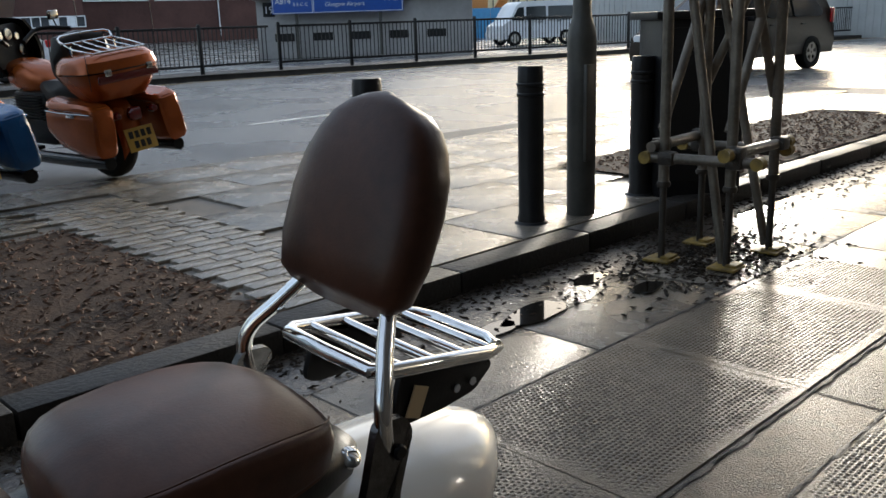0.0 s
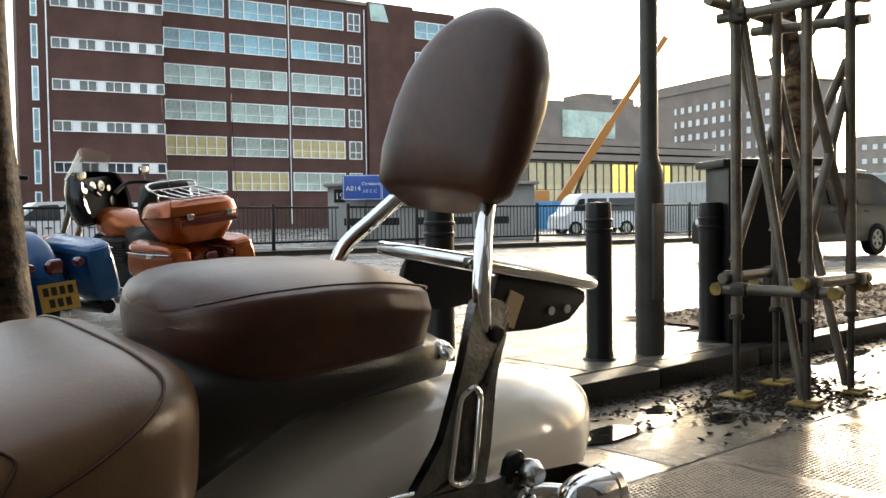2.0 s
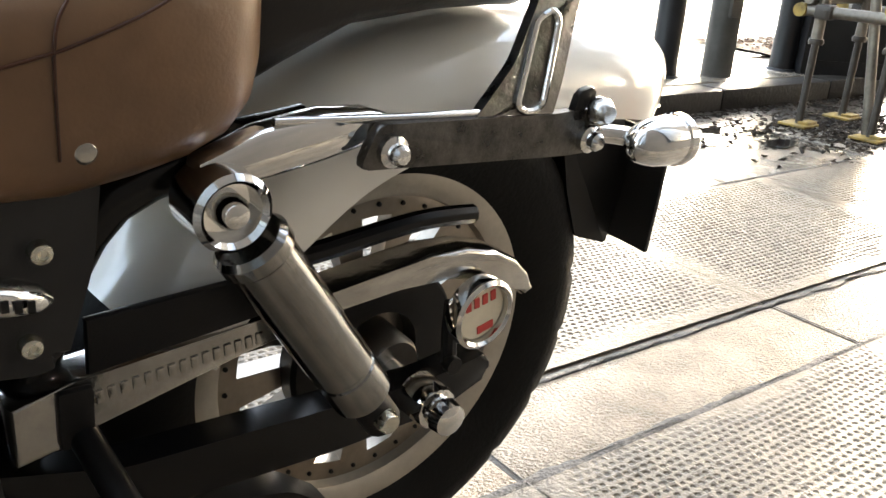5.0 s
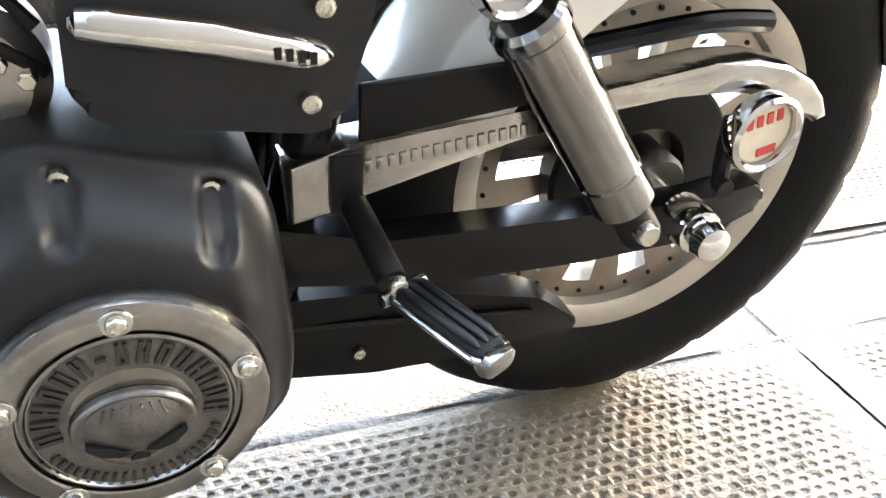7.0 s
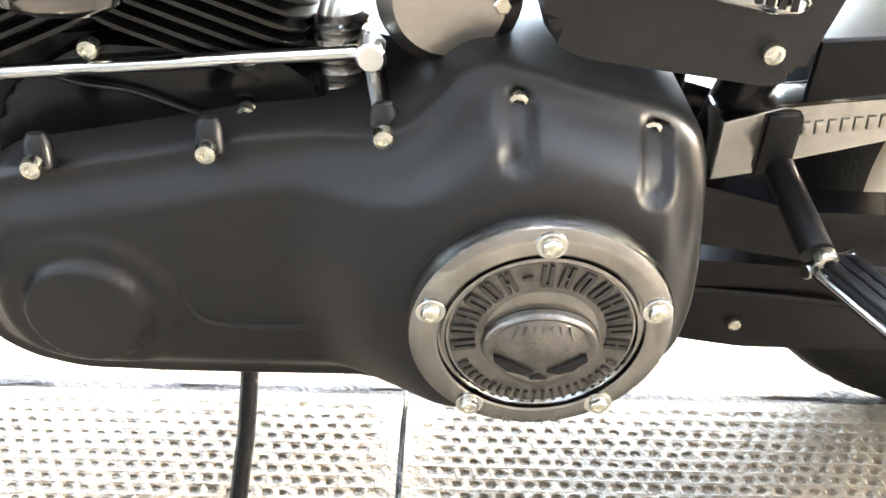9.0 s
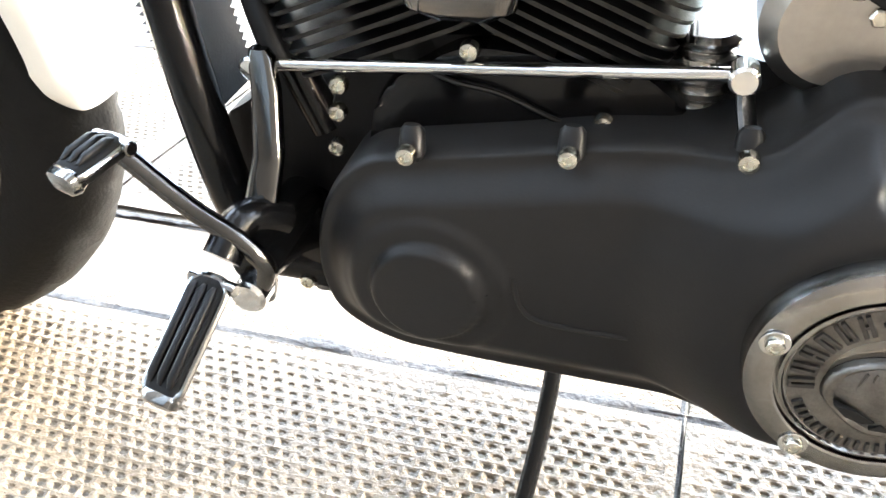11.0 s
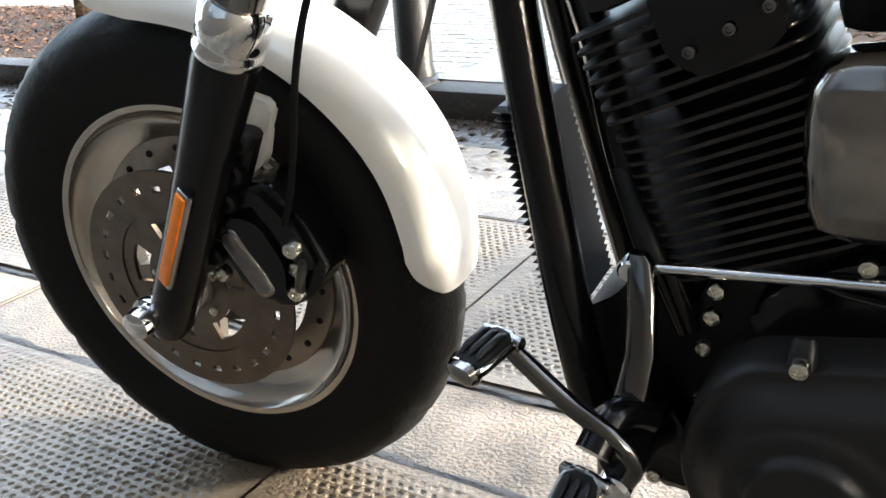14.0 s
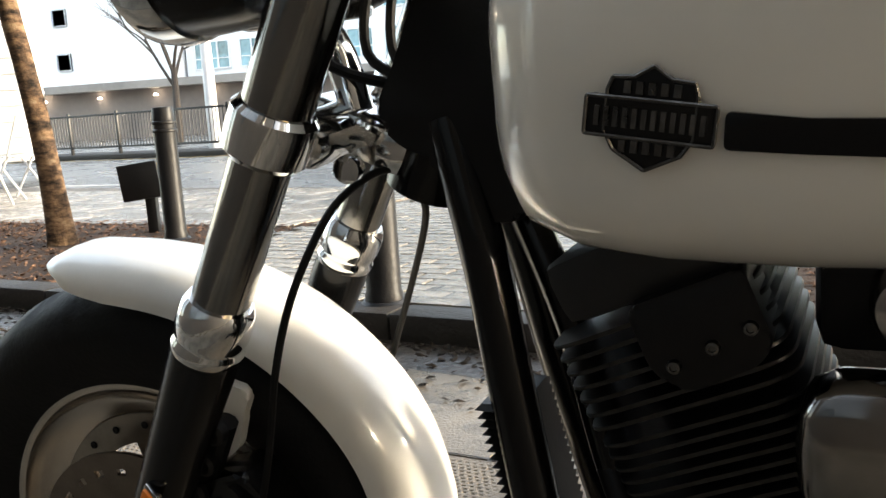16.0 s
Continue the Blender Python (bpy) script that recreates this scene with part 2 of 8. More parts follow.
GLAZING = mat("amber_glazing", (0.52, 0.44, 0.27), 0.15, 0.0, 0.3, 0.2, coat=0.4)
# gold metal colour stands in for low sun reflected in the glass
SUN_GLOW_PANE = mat("sun_glow_pane", (0.95, 0.66, 0.22), 0.12, 1.0, 0.2, 0.4)
STRIP_LAMP = lamp_mat("soffit_lamp", (1.0, 0.9, 0.75), 6.0)
# dark stone of the unseen wall that cuts light on the near side
SHADE_WALL = mat("dark_shade_wall", (0.032, 0.028, 0.025), 0.85, 0.0, 0.3, 0.8, bump=0.4, bump_scale=6)
SIGN_BLUE = mat("road_sign_blue", (0.02, 0.08, 0.34), 0.4)
WHITE_PAINT = mat("white_paint", (0.70, 0.71, 0.72), 0.4, 0.0, 0.08, 2)
ORANGE = mat("copper_orange_paint", (0.32, 0.072, 0.010), 0.24, 0.45, 0.20, 4, spec=0.4, coat=0.15)
# lamp lenses, and the shade painted on the top box as a bar
RED_DARK = mat("dark_red_lens_and_shade", (0.10, 0.006, 0.005), 0.15, 0.0, 0.1, 20, coat=0.6)
BLUE = mat("deep_blue_paint", (0.010, 0.070, 0.19), 0.26, 0.0, 0.15, 4, spec=0.35)
PLATE_YEL = mat("yellow_number_plate", (0.42, 0.25, 0.035), 0.4)
CAR_GREY = mat("muddy_grey_car_paint", (0.042, 0.032, 0.024), 0.5, 0.0, 0.35, 2, spec=0.15)
CRANE_OR = mat("crane_orange", (0.42, 0.17, 0.04), 0.5)
HOARD_G = mat("green_hoarding", (0.05, 0.22, 0.10), 0.5)
HOARD_B = mat("blue_hoarding", (0.05, 0.22, 0.42), 0.5)
SCREEN = glass_mat("clear_screen", (0.70, 0.70, 0.62), 0.12, 0.45)
CAR_GLASS = mat("car_glass", (0.02, 0.024, 0.026), 0.08, 0.0, 0.2, 2, spec=0.4)


# ---------------------------------------------------------------- mesh helpers
def put(name, bm, material, angle=35, smooth=True):
    bmesh.ops.recalc_face_normals(bm, faces=bm.faces)
    me = bpy.data.meshes.new(name)
    bm.to_mesh(me)
    bm.free()
    me.materials.append(material)
    if smooth:
        for p in me.polygons:
            p.use_smooth = True
        me.set_sharp_from_angle(angle=radians(angle))
    return me


def part(name, bm, material, parent, label="", at=None, smooth=True, angle=35):
    ob = new(name, put(name, bm, material, angle, smooth))
    ob.parent = parent
    if at is not None:
        ob.matrix_basis = at
    if label:
        ob["label"] = label
    return ob


def again(name, mesh, parent, m, label=""):
    ob = new(name, mesh)
    ob.parent = parent
    ob.matrix_basis = m
    if label:
        ob["label"] = label
    return ob


def thing(name, label, category, m=None, group="", kind=""):
    ob = new(name)
    ob.empty_display_size = 0.1
    if m is not None:
        ob.matrix_basis = m
    return tagged(ob, label, category, group, kind)


def solid(name, bm, material, label, category="", m=None, group="", kind="", smooth=True):
    ob = new(name, put(name, bm, material, 35, smooth))
    if m is not None:
        ob.matrix_basis = m
    return tagged(ob, label, category, group, kind)


def B():
    return bmesh.new()


def box(bm, c, s, m=None, bevel=0.0):
    r = bmesh.ops.create_cube(bm, size=1.0, matrix=Matrix.LocRotScale(c, None, s))
    vs = r["verts"]
    if bevel:
        es = list({e for v in vs for e in v.link_edges})
        g = bmesh.ops.bevel(bm, geom=es, offset=bevel, segments=2, profile=0.6, affect="EDGES", clamp_overlap=True)
        vs = list({v for f in g["faces"] for v in f.verts} | {v for v in vs if v.is_valid})
    if m is not None:
        bmesh.ops.transform(bm, matrix=m, verts=vs)
    return bm


def rings(bm, loops, closed=True, caps=True, loop_back=False):
    """Skins a list of equally long vertex loops."""
    made = [[bm.verts.new(p) for p in lp] for lp in loops]
    n = len(made[0])
    pairs = list(zip(made, made[1:])) + ([(made[-1], made[0])] if loop_back else [])
    for a, b in pairs:
        for i in range(n if closed else n - 1):
            j = (i + 1) % n
            try:
                bm.faces.new((a[i], a[j], b[j], b[i]))
            except ValueError:
                pass
    if caps and closed and not loop_back:
        bm.faces.new(made[0][::-1])
        bm.faces.new(made[-1])
    return made


def smooth_path(pts, sub=6):
    """Catmull-Rom through the points."""
    P = [Vector(p) for p in pts]
    out = []
    for i in range(len(P) - 1):
        p0, p1, p2, p3 = P[max(i - 1, 0)], P[i], P[i + 1], P[min(i + 2, len(P) - 1)]
        for k in range(sub):
            t = k / sub
            out.append(0.5 * ((2 * p1) + (p2 - p0) * t + (2 * p0 - 5 * p1 + 4 * p2 - p3) * t * t + (3 * p1 - p0 - 3 * p2 + p3) * t ** 3))
    out.append(P[-1])
    return out


def tube(bm, pts, r, n=14, sub=0, r_end=None, loop_back=False, squash=1.0):
    P = smooth_path(pts, sub) if sub else [Vector(p) for p in pts]
    loops, side = [], None
    for i, p in enumerate(P):
        if loop_back:
            d = (P[(i + 1) % len(P)] - P[i - 1]).normalized()
        else:
            d = (P[min(i + 1, len(P) - 1)] - P[max(i - 1, 0)]).normalized()
        if side is None:
            side = d.orthogonal().normalized()
        side = (side - d * side.dot(d)).normalized()
        up = d.cross(side)
        rr = r if r_end is None else r + (r_end - r) * i / (len(P) - 1)
        loops.append([p + side * (rr * math.cos(2 * math.pi * k / n)) + up * (rr * squash * math.sin(2 * math.pi * k / n)) for k in range(n)])
    rings(bm, loops, loop_back=loop_back)
    return bm


def lathe(bm, prof, centre=(0, 0, 0), axis="y", n=48, close=False, dent=None):
    """prof: (radius, offset along the axis)."""
    loops = []
    for k in range(n):
        a = 2 * math.pi * k / n
        lp = []
        for i, (r, o) in enumerate(prof):
            if dent:
                r = r - dent(k, i)
            c, s = r * math.cos(a), r * math.sin(a)
            v = {"y": (c, o, s), "z": (c, s, o), "x": (o, c, s)}[axis]
            lp.append(Vector(v) + Vector(centre))
        loops.append(lp)
    rings(bm, loops, closed=close, caps=False, loop_back=True)
    bmesh.ops.remove_doubles(bm, verts=bm.verts, dist=1e-6)
    return bm


def disc(bm, r, o0, o1, centre, axis="y", n=32, edge=0.0):
    e = edge or min(0.2 * r, 0.25 * abs(o1 - o0))
    s = 1 if o1 > o0 else -1
    return lathe(bm, [(0, o0), (r - e, o0), (r, o0 + s * e), (r, o1 - s * e), (r - e, o1), (0, o1)], centre, axis, n)


def prism(bm, outline, u0, u1, bevel=0.0, seg=2, plane="xz"):
    """An outline in x and z, drawn out along y from u0 to u1, with rounded rims."""
    f = (lambda p, u: Vector((p[0], u, p[1]))) if plane == "xz" else (lambda p, u: Vector((p[0], p[1], u)))
    n0 = len(bm.verts)
    rings(bm, [[f(p, u0) for p in outline], [f(p, u1) for p in outline]])
    bm.verts.ensure_lookup_table()
    if bevel:
        vs = set(bm.verts[n0:])
        es = [e for e in bm.edges if e.verts[0] in vs and e.verts[1] in vs and abs((e.verts[0].co - e.verts[1].co)[1 if plane == "xz" else 2]) < 1e-6]
        bmesh.ops.bevel(bm, geom=es, offset=bevel, segments=seg, profile=0.5, affect="EDGES", clamp_overlap=True)
    return bm


def fillet(pts, r, seg=4):
    """A closed outline with its corners rounded by r."""
    P = [Vector((x, y)) for x, y in pts]
    out, n = [], len(P)
    for i in range(n):
        a, b, c = P[i - 1], P[i], P[(i + 1) % n]
        d0, d1 = (a - b), (c - b)
        k = min(r, d0.length * 0.45, d1.length * 0.45)
        p, q = b + d0.normalized() * k, b + d1.normalized() * k
        for j in range(seg + 1):
            t = j / seg
            v = p * (1 - t) ** 2 + b * (2 * t * (1 - t)) + q * t * t
            out.append((v.x, v.y))
    return out


def sell(p, e):
    return math.copysign(abs(p) ** e, p)


def loft(bm, secs, n=28, e=0.6):
    """Superellipse sections: (centre, half width along y, half height along z, tilt of the section round y in degrees)."""
    loops = []
    for c, w, h, tilt in secs:
        m = Matrix.Rotation(radians(tilt), 3, "Y")
        lp = []
        for k in range(n):
            a = 2 * math.pi * k / n
            lp.append(Vector(c) + m @ Vector((0, w * sell(math.cos(a), e), h * sell(math.sin(a), e))))
        loops.append(lp)
    rings(bm, loops)
    return bm


def slot_plate(bm, r0, r1, r2, r3, n, gap, y0, y1, centre, sub=10):
    """A round plate from r0 to r3 with n slots between r1 and r2; gap is the share of a slot."""
    rows = [r0, r1, r2, r3]
    seg = n * sub
    cx, cy, cz = centre
    def ring(r, y):
        return [bm.verts.new((cx + r * math.cos(2 * math.pi * k / seg), cy + y, cz + r * math.sin(2 * math.pi * k / seg))) for k in range(seg)]
    f, b = [ring(r, y0) for r in rows], [ring(r, y1) for r in rows]
    hole = [(k % sub) < gap * sub for k in range(seg)]
    for k in range(seg):
        j = (k + 1) % seg
        for i in range(3):
            if i == 1 and hole[k]:
                continue
            bm.faces.new((f[i][k], f[i][j], f[i + 1][j], f[i + 1][k]))
            bm.faces.new((b[i][k], b[i + 1][k], b[i + 1][j], b[i][j]))
        if hole[k]:
            bm.faces.new((f[1][k], f[1][j], b[1][j], b[1][k]))
            bm.faces.new((f[2][k], b[2][k], b[2][j], f[2][j]))
            if not hole[k - 1]:
                bm.faces.new((f[1][k], b[1][k], b[2][k], f[2][k]))
            if not hole[j]:
                bm.faces.new((f[1][j], f[2][j], b[2][j], b[1][j]))
        bm.faces.new((f[3][k], f[3][j], b[3][j], b[3][k]))
        bm.faces.new((f[0][k], b[0][k], b[0][j], f[0][j]))
    return bm


def bolt_mesh(name, r, h, material, dome=True):
    bm = B()
    prof = [(0, 0), (r, 0), (r, -h * 0.55), (r * 0.85, -h * 0.9), (r * 0.5, -h), (r * 0.45, -h * 0.7), (0, -h * 0.7)] if dome else [(0, 0), (r, 0), (r, -h), (0, -h)]
    lathe(bm, prof, n=12)
    return put(name, bm, material)


# ---------------------------------------------------------------- the parked motorcycle
# its own frame: x towards the tail, y across (left side negative), z up; it leans on its side stand
RC, FC = Vector((-0.010, 0, 0.317)), Vector((-1.554, 0, 0.325))
bike = thing("motorcycle", "pearl white cruiser motorcycle with brown leather seats on its side stand", "motorcycle", pose(0, 0, 0, 5, 0, -2))
BOLT_M = bolt_mesh("bolt", 0.0080, 0.009, BOLT)
BOLT_D = bolt_mesh("bolt_dark", 0.0055, 0.005, STEEL)
BOLT_S = bolt_mesh("bolt_small", 0.0065, 0.006, BOLT)


def wheel(name, c, r, half, rim_r, slots, wide_lip):
    w = new(name)
    w.parent = bike
    w.location = c
    bm = B()
    prof = [(rim_r - 0.004, half * 0.70), (rim_r + 0.012, half * 0.84), (rim_r + 0.05, half), (r - 0.042, half * 0.96), (r - 0.022, half * 0.84), (r - 0.008, half * 0.55), (r, half * 0.18)]
    prof = prof + [(q, -o) for q, o in prof[::-1]]
    def grooves(k, i):
        j = i if i < 7 else 13 - i
        if 3 <= j <= 6 and (k + 2 * j + (4 if i > 6 else 0)) % 8 == 0:
            return 0.005
        return 0.0
    lathe(bm, prof, n=160, dent=grooves)
    part("tyre", bm, RUBBER, w, "black rubber tyre with worn tread", angle=50)
    bm = B()
    h = half * 0.72
    outer = [(rim_r + 0.006, h), (rim_r + 0.004, h * 0.93), (rim_r - 0.006, h * 0.86), (rim_r - 0.014, h * 0.5), (rim_r - 0.020, 0.0)]
    inner = [(rim_r - 0.003, h), (rim_r - 0.009, h * 0.95), (rim_r - 0.013, h * 0.80), (rim_r - 0.022, h * 0.62), (rim_r - 0.036, h * 0.48), (rim_r - 0.052, h * 0.36), (rim_r - 0.056, 0.0)]
    if wide_lip:
        outer[0] = (rim_r + 0.010, h)
        inner = [(rim_r + 0.004, h * 1.02), (rim_r - 0.006, h * 1.0), (rim_r - 0.022, h * 0.93), (rim_r - 0.027, h * 0.86), (rim_r - 0.030, h * 0.55), (rim_r - 0.036, h * 0.42), (rim_r - 0.042, 0.0)]
    lathe(bm, outer + [(q, -o) for q, o in outer[-2::-1]] + [(q, -o) for q, o in inner] + inner[-2::-1], n=96, close=True)
    rim = part("rim", bm, WHEEL_MATT if wide_lip else RIM_ALU, w, "warm grey satin alloy rim" if wide_lip else "polished aluminium rim")
    bm = B()
    if wide_lip:
        slot_plate(bm, 0.035, 0.088, rim_r - 0.052, rim_r - 0.028, slots, 0.48, -0.030, -0.008, (0, 0, 0), 12)
    else:
        slot_plate(bm, 0.035, 0.085, rim_r - 0.085, rim_r - 0.050, slots, 0.62, -0.020, -0.004, (0, 0, 0), 12)
    bmesh.ops.bevel(bm, geom=[e for e in bm.edges if len(e.link_faces) == 2 and e.calc_face_angle(0) > 1.0], offset=0.002, segments=1, affect="EDGES")
    part("wheel_plate", bm, WHEEL_ALU, w, "cast aluminium wheel disc with slots")
    rv = bolt_mesh("rivet", 0.0026 if wide_lip else 0.0045, 0.003, BLACK_MATT)
    rr, ry, rn = (rim_r - 0.039, -0.0298, 34) if wide_lip else (rim_r - 0.064, -0.0195, slots * 3)
    for k in range(rn):
        a = 2 * math.pi * (k + 0.5) / rn
        again("rivet", rv, w, Matrix.Translation((rr * math.cos(a), ry, rr * math.sin(a))))
    bm = B()
    lathe(bm, [(0, -0.085), (0.030, -0.085), (0.034, -0.078), (0.034, -0.030), (0.046, -0.022), (0.046, 0.022), (0.034, 0.03), (0.034, 0.085), (0, 0.085)], n=32)
    part("hub", bm, ALU, w)
    return w


rear = wheel("rear_wheel", RC + Vector((0.004, 0.022, 0)), 0.310, 0.068, 0.202, 13, True)
front = wheel("front_wheel", FC, 0.323, 0.064, 0.217, 7, False)
bm = B()
lathe(bm, [(0.05, -0.055), (0.098, -0.055), (0.102, -0.05), (0.102, -0.028), (0.098, -0.023), (0.05, -0.023)], n=64, close=True)
part("belt_pulley", bm, BLACK_SATIN, rear, "black toothed belt pulley")
bm = B()
slot_plate(bm, 0.098, 0.120, 0.128, 0.147, 24, 0.3, -0.074, -0.069, (0, 0, 0), 8)
part("brake_disc", bm, DISC, front, "brown-stained steel brake disc")
bm = B()
slot_plate(bm, 0.030, 0.058, 0.082, 0.104, 5, 0.52, -0.072, -0.066, (0, 0, 0), 14)
part("disc_carrier", bm, DISC, front)
for k in range(5):
    a = 2 * math.pi * (k + 0.3) / 5
    again("bolt", BOLT_S, front, Matrix.Translation((0.045 * math.cos(a), -0.072, 0.045 * math.sin(a))))

# axles
for c, y in ((RC, -0.168), (FC, -0.172)):
    bm = B()
    lathe(bm, [(0, y), (0.010, y), (0.017, y + 0.004), (0.019, y + 0.016), (0.016, y + 0.018), (0.016, y + 0.024), (0.022, y + 0.026), (0.024, y + 0.034), (0.024, y + 0.06), (0.012, y + 0.062), (0.012, 0.15), (0, 0.15)], tuple(c), n=12)
    part("axle", bm, CHROME, bike, "chrome axle cover")


def fender(name, crown, half, skirt, label, hub, taper=(1, 1), n_u=13, plan=None, rounded=False):
    """A mudguard skinned over its crown line; skirt is how far its sides come down."""
    P = smooth_path([(x, 0, z) for x, z in crown], 8)
    outer, inner = [], []
    N = len(P)
    for i, p in enumerate(P):
        d = (P[min(i + 1, N - 1)] - P[max(i - 1, 0)]).normalized()
        nrm = Vector((-d.z, 0, d.x))
        if nrm.dot(p - hub) < 0:
            nrm = -nrm
        t = i / (N - 1)
        k = min(1, 0.05 + 5 * t * taper[0]) if taper[0] else 1
        k = min(k, 0.12 + 6 * (1 - t) * taper[1]) if taper[1] else k
        k = math.sqrt(min(1, k))
        lo, li = [], []
        for j in range(n_u):
            s = -1 + 2 * j / (n_u - 1)
            a = abs(s)
            if a < 0.6:
                q = a / 0.6
                u, drop = half * 0.86 * q, 0.20 * skirt * q ** 2.6
            else:
                q = (a - 0.6) / 0.4
                u, drop = half * (0.86 + 0.14 * min(1, q * 1.8) ** 0.7), skirt * (0.20 + 0.80 * q ** 1.25)
            if rounded:
                th = a * math.pi / 2
                u, drop = half * math.sin(th) ** 0.9, skirt * (1 - math.cos(th) ** 0.85)
            u *= plan(p.x) / half if plan else 0.55 + 0.45 * k
            drop *= k
            lo.append(p - nrm * drop + Vector((0, math.copysign(u, s) if s else 0, 0)))
            li.append(p - nrm * (drop if a > 0.99 else drop + 0.004) + Vector((0, math.copysign(max(0, u - 0.004), s) if s else 0, 0)))
        outer.append(lo)
        inner.append(li)
    bm = B()
    loops = [o + i[::-1] for o, i in zip(outer, inner)]
    rings(bm, loops)
    return part(name, bm, PEARL, bike, label, angle=50)


front_arc = [(FC.x + r * math.cos(radians(a)), FC.z + r * math.sin(radians(a))) for a, r in ((102.5, 0.364), (99, 0.367), (94, 0.364), (84, 0.361), (71, 0.362), (55, 0.366), (40, 0.367), (27, 0.364), (14, 0.353), (6, 0.343), (2, 0.337))]
fender("front_mudguard", front_arc, 0.066, 0.046, "pearl white front mudguard", FC, (0.7, 1), 21, None, True)
rear_arc = [(0.396, 0.560), (0.392, 0.600), (0.369, 0.632), (0.330, 0.652), (0.281, 0.664), (0.207, 0.674), (0.10, 0.677), (0.016, 0.670), (-0.062, 0.654), (-0.15, 0.615), (-0.24, 0.540), (-0.30, 0.46)]
fender("rear_mudguard", rear_arc, 0.104, 0.092, "pearl white rear mudguard", Vector((0.12, 0, 0.5)), (1.2, 0), 25, lambda x: 0.110 * math.sqrt(max(0.03, 1 - (max(0, x - 0.20) / 0.205) ** 2)), True)


# ---- primary cover: one casting whose face swells round the clutch
prim = [(-0.942, 0.325), (-0.925, 0.360), (-0.898, 0.384), (-0.783, 0.404), (-0.722, 0.416), (-0.640, 0.424), (-0.606, 0.434), (-0.586, 0.453), (-0.568, 0.472), (-0.548, 0.477), (-0.514, 0.472), (-0.476, 0.462), (-0.426, 0.448), (-0.405, 0.434), (-0.397, 0.410), (-0.394, 0.36), (-0.390, 0.30), (-0.393, 0.245), (-0.420, 0.208), (-0.50, 0.186), (-0.583, 0.178), (-0.72, 0.182), (-0.817, 0.186), (-0.876, 0.190), (-0.913, 0.203), (-0.940, 0.225), (-0.950, 0.262), (-0.949, 0.295)]
DERBY, SHAFT = Vector((-0.509, 0.311)), Vector((-0.845, 0.277))


def even_loop(pts, n):
    """n points at even steps along a closed outline."""
    P = [Vector(p) for p in pts]
    seg = [(P[i], P[(i + 1) % len(P)]) for i in range(len(P))]
    lens = [(b - a).length for a, b in seg]
    step, out, i, run = sum(lens) / n, [], 0, 0.0
    for k in range(n):
        d = k * step
        while d > run + lens[i]:
            run += lens[i]
            i += 1
        out.append(seg[i][0].lerp(seg[i][1], (d - run) / lens[i]))
    return out


def ease(t):
    t = min(1.0, max(0.0, t))
    return t * t * (3 - 2 * t)


def to_segment(p, a, b):
    u = b - a
    return (p - a - u * min(1, max(0, (p - a).dot(u) / u.length_squared))).length


PRIM_EDGE = even_loop(fillet(prim, 0.014, 3), 300)
EDGE_A = np.array(PRIM_EDGE)
EDGE_U = np.roll(EDGE_A, -1, 0) - EDGE_A


def cover_y(p, d):
    """The face's depth at p, d metres inside the outline."""
    y = -0.124 - 0.008 * ease(d / 0.004) - 0.018 * ease((d - 0.010) / 0.030)
    y -= 0.045 * ease(1 - ((p - DERBY).length - 0.098) / 0.095)
    if p.x > -0.62:
        y -= 0.006 * ease((p.x + 0.62) / 0.05) * ease((d - 0.006) / 0.02)
    r = (p - SHAFT).length
    y -= 0.004 * ease(1 - (r - 0.062) / 0.010) + 0.010 * ease(1 - (r - 0.043) / 0.007)
    for bx, bz in ((-0.440, 0.430), (-0.531, 0.451)):
        y += 0.011 * ease(1 - (to_segment(p, Vector((bx, bz + 0.002)), Vector((bx - 0.002, bz - 0.016))) - 0.0075) / 0.0045)
    return y


loops = [[Vector((p.x, -0.030, p.y)) for p in PRIM_EDGE]]
for k in range(53):
    f = (k / 52) ** 1.15
    u = DERBY - SHAFT
    C = [p.lerp(SHAFT + u * min(1, max(0, (p - SHAFT).dot(u) / u.length_squared)), f) for p in PRIM_EDGE]
    rel = np.array(C)[:, None, :] - EDGE_A[None]
    along_edge = np.clip((rel * EDGE_U[None]).sum(2) / (EDGE_U ** 2).sum(1)[None], 0, 1)
    away = np.linalg.norm(rel - along_edge[:, :, None] * EDGE_U[None], axis=2).min(1)
    loops.append([Vector((c.x, cover_y(c, float(d)), c.y)) for c, d in zip(C, away)])
bm = B()
rings(bm, loops, caps=False)
bmesh.ops.remove_doubles(bm, verts=bm.verts, dist=1e-5)
primary = part("primary_cover", bm, GREY_SATIN, bike, "satin charcoal primary drive cover", angle=70)
bm = B()
tube(bm, [(-0.775, -0.148, 0.300), (-0.768, -0.1492, 0.272), (-0.745, -0.1492, 0.258), (-0.66, -0.1495, 0.257), (-0.630, -0.1495, 0.266), (-0.622, -0.150, 0.290)], 0.0030, 8, 5)
part("panel_rib", bm, GREY_SATIN, primary)
for x, z, y, lug in ((-0.440, 0.433, -0.143, 0), (-0.531, 0.454, -0.145, 0), (-0.619, 0.425, -0.144, 1), (-0.738, 0.414, -0.146, 1), (-0.858, 0.400, -0.144, 1)):
    if lug:
        bm = B()
        loft(bm, [((0, 0.003, 0.016), 0.003, 0.006, 90), ((0, 0.003, 0.011), 0.007, 0.0095, 90), ((0, 0, -0.006), 0.010, 0.0105, 90), ((0, 0, -0.012), 0.007, 0.007, 90)], 20, 0.9)
        part("bolt_boss", bm, GREY_SATIN, primary, at=Matrix.Translation((x, y + 0.012, z)))
    again("bolt", BOLT_M, primary, Matrix.Translation((x, y, z)), "zinc bolt")
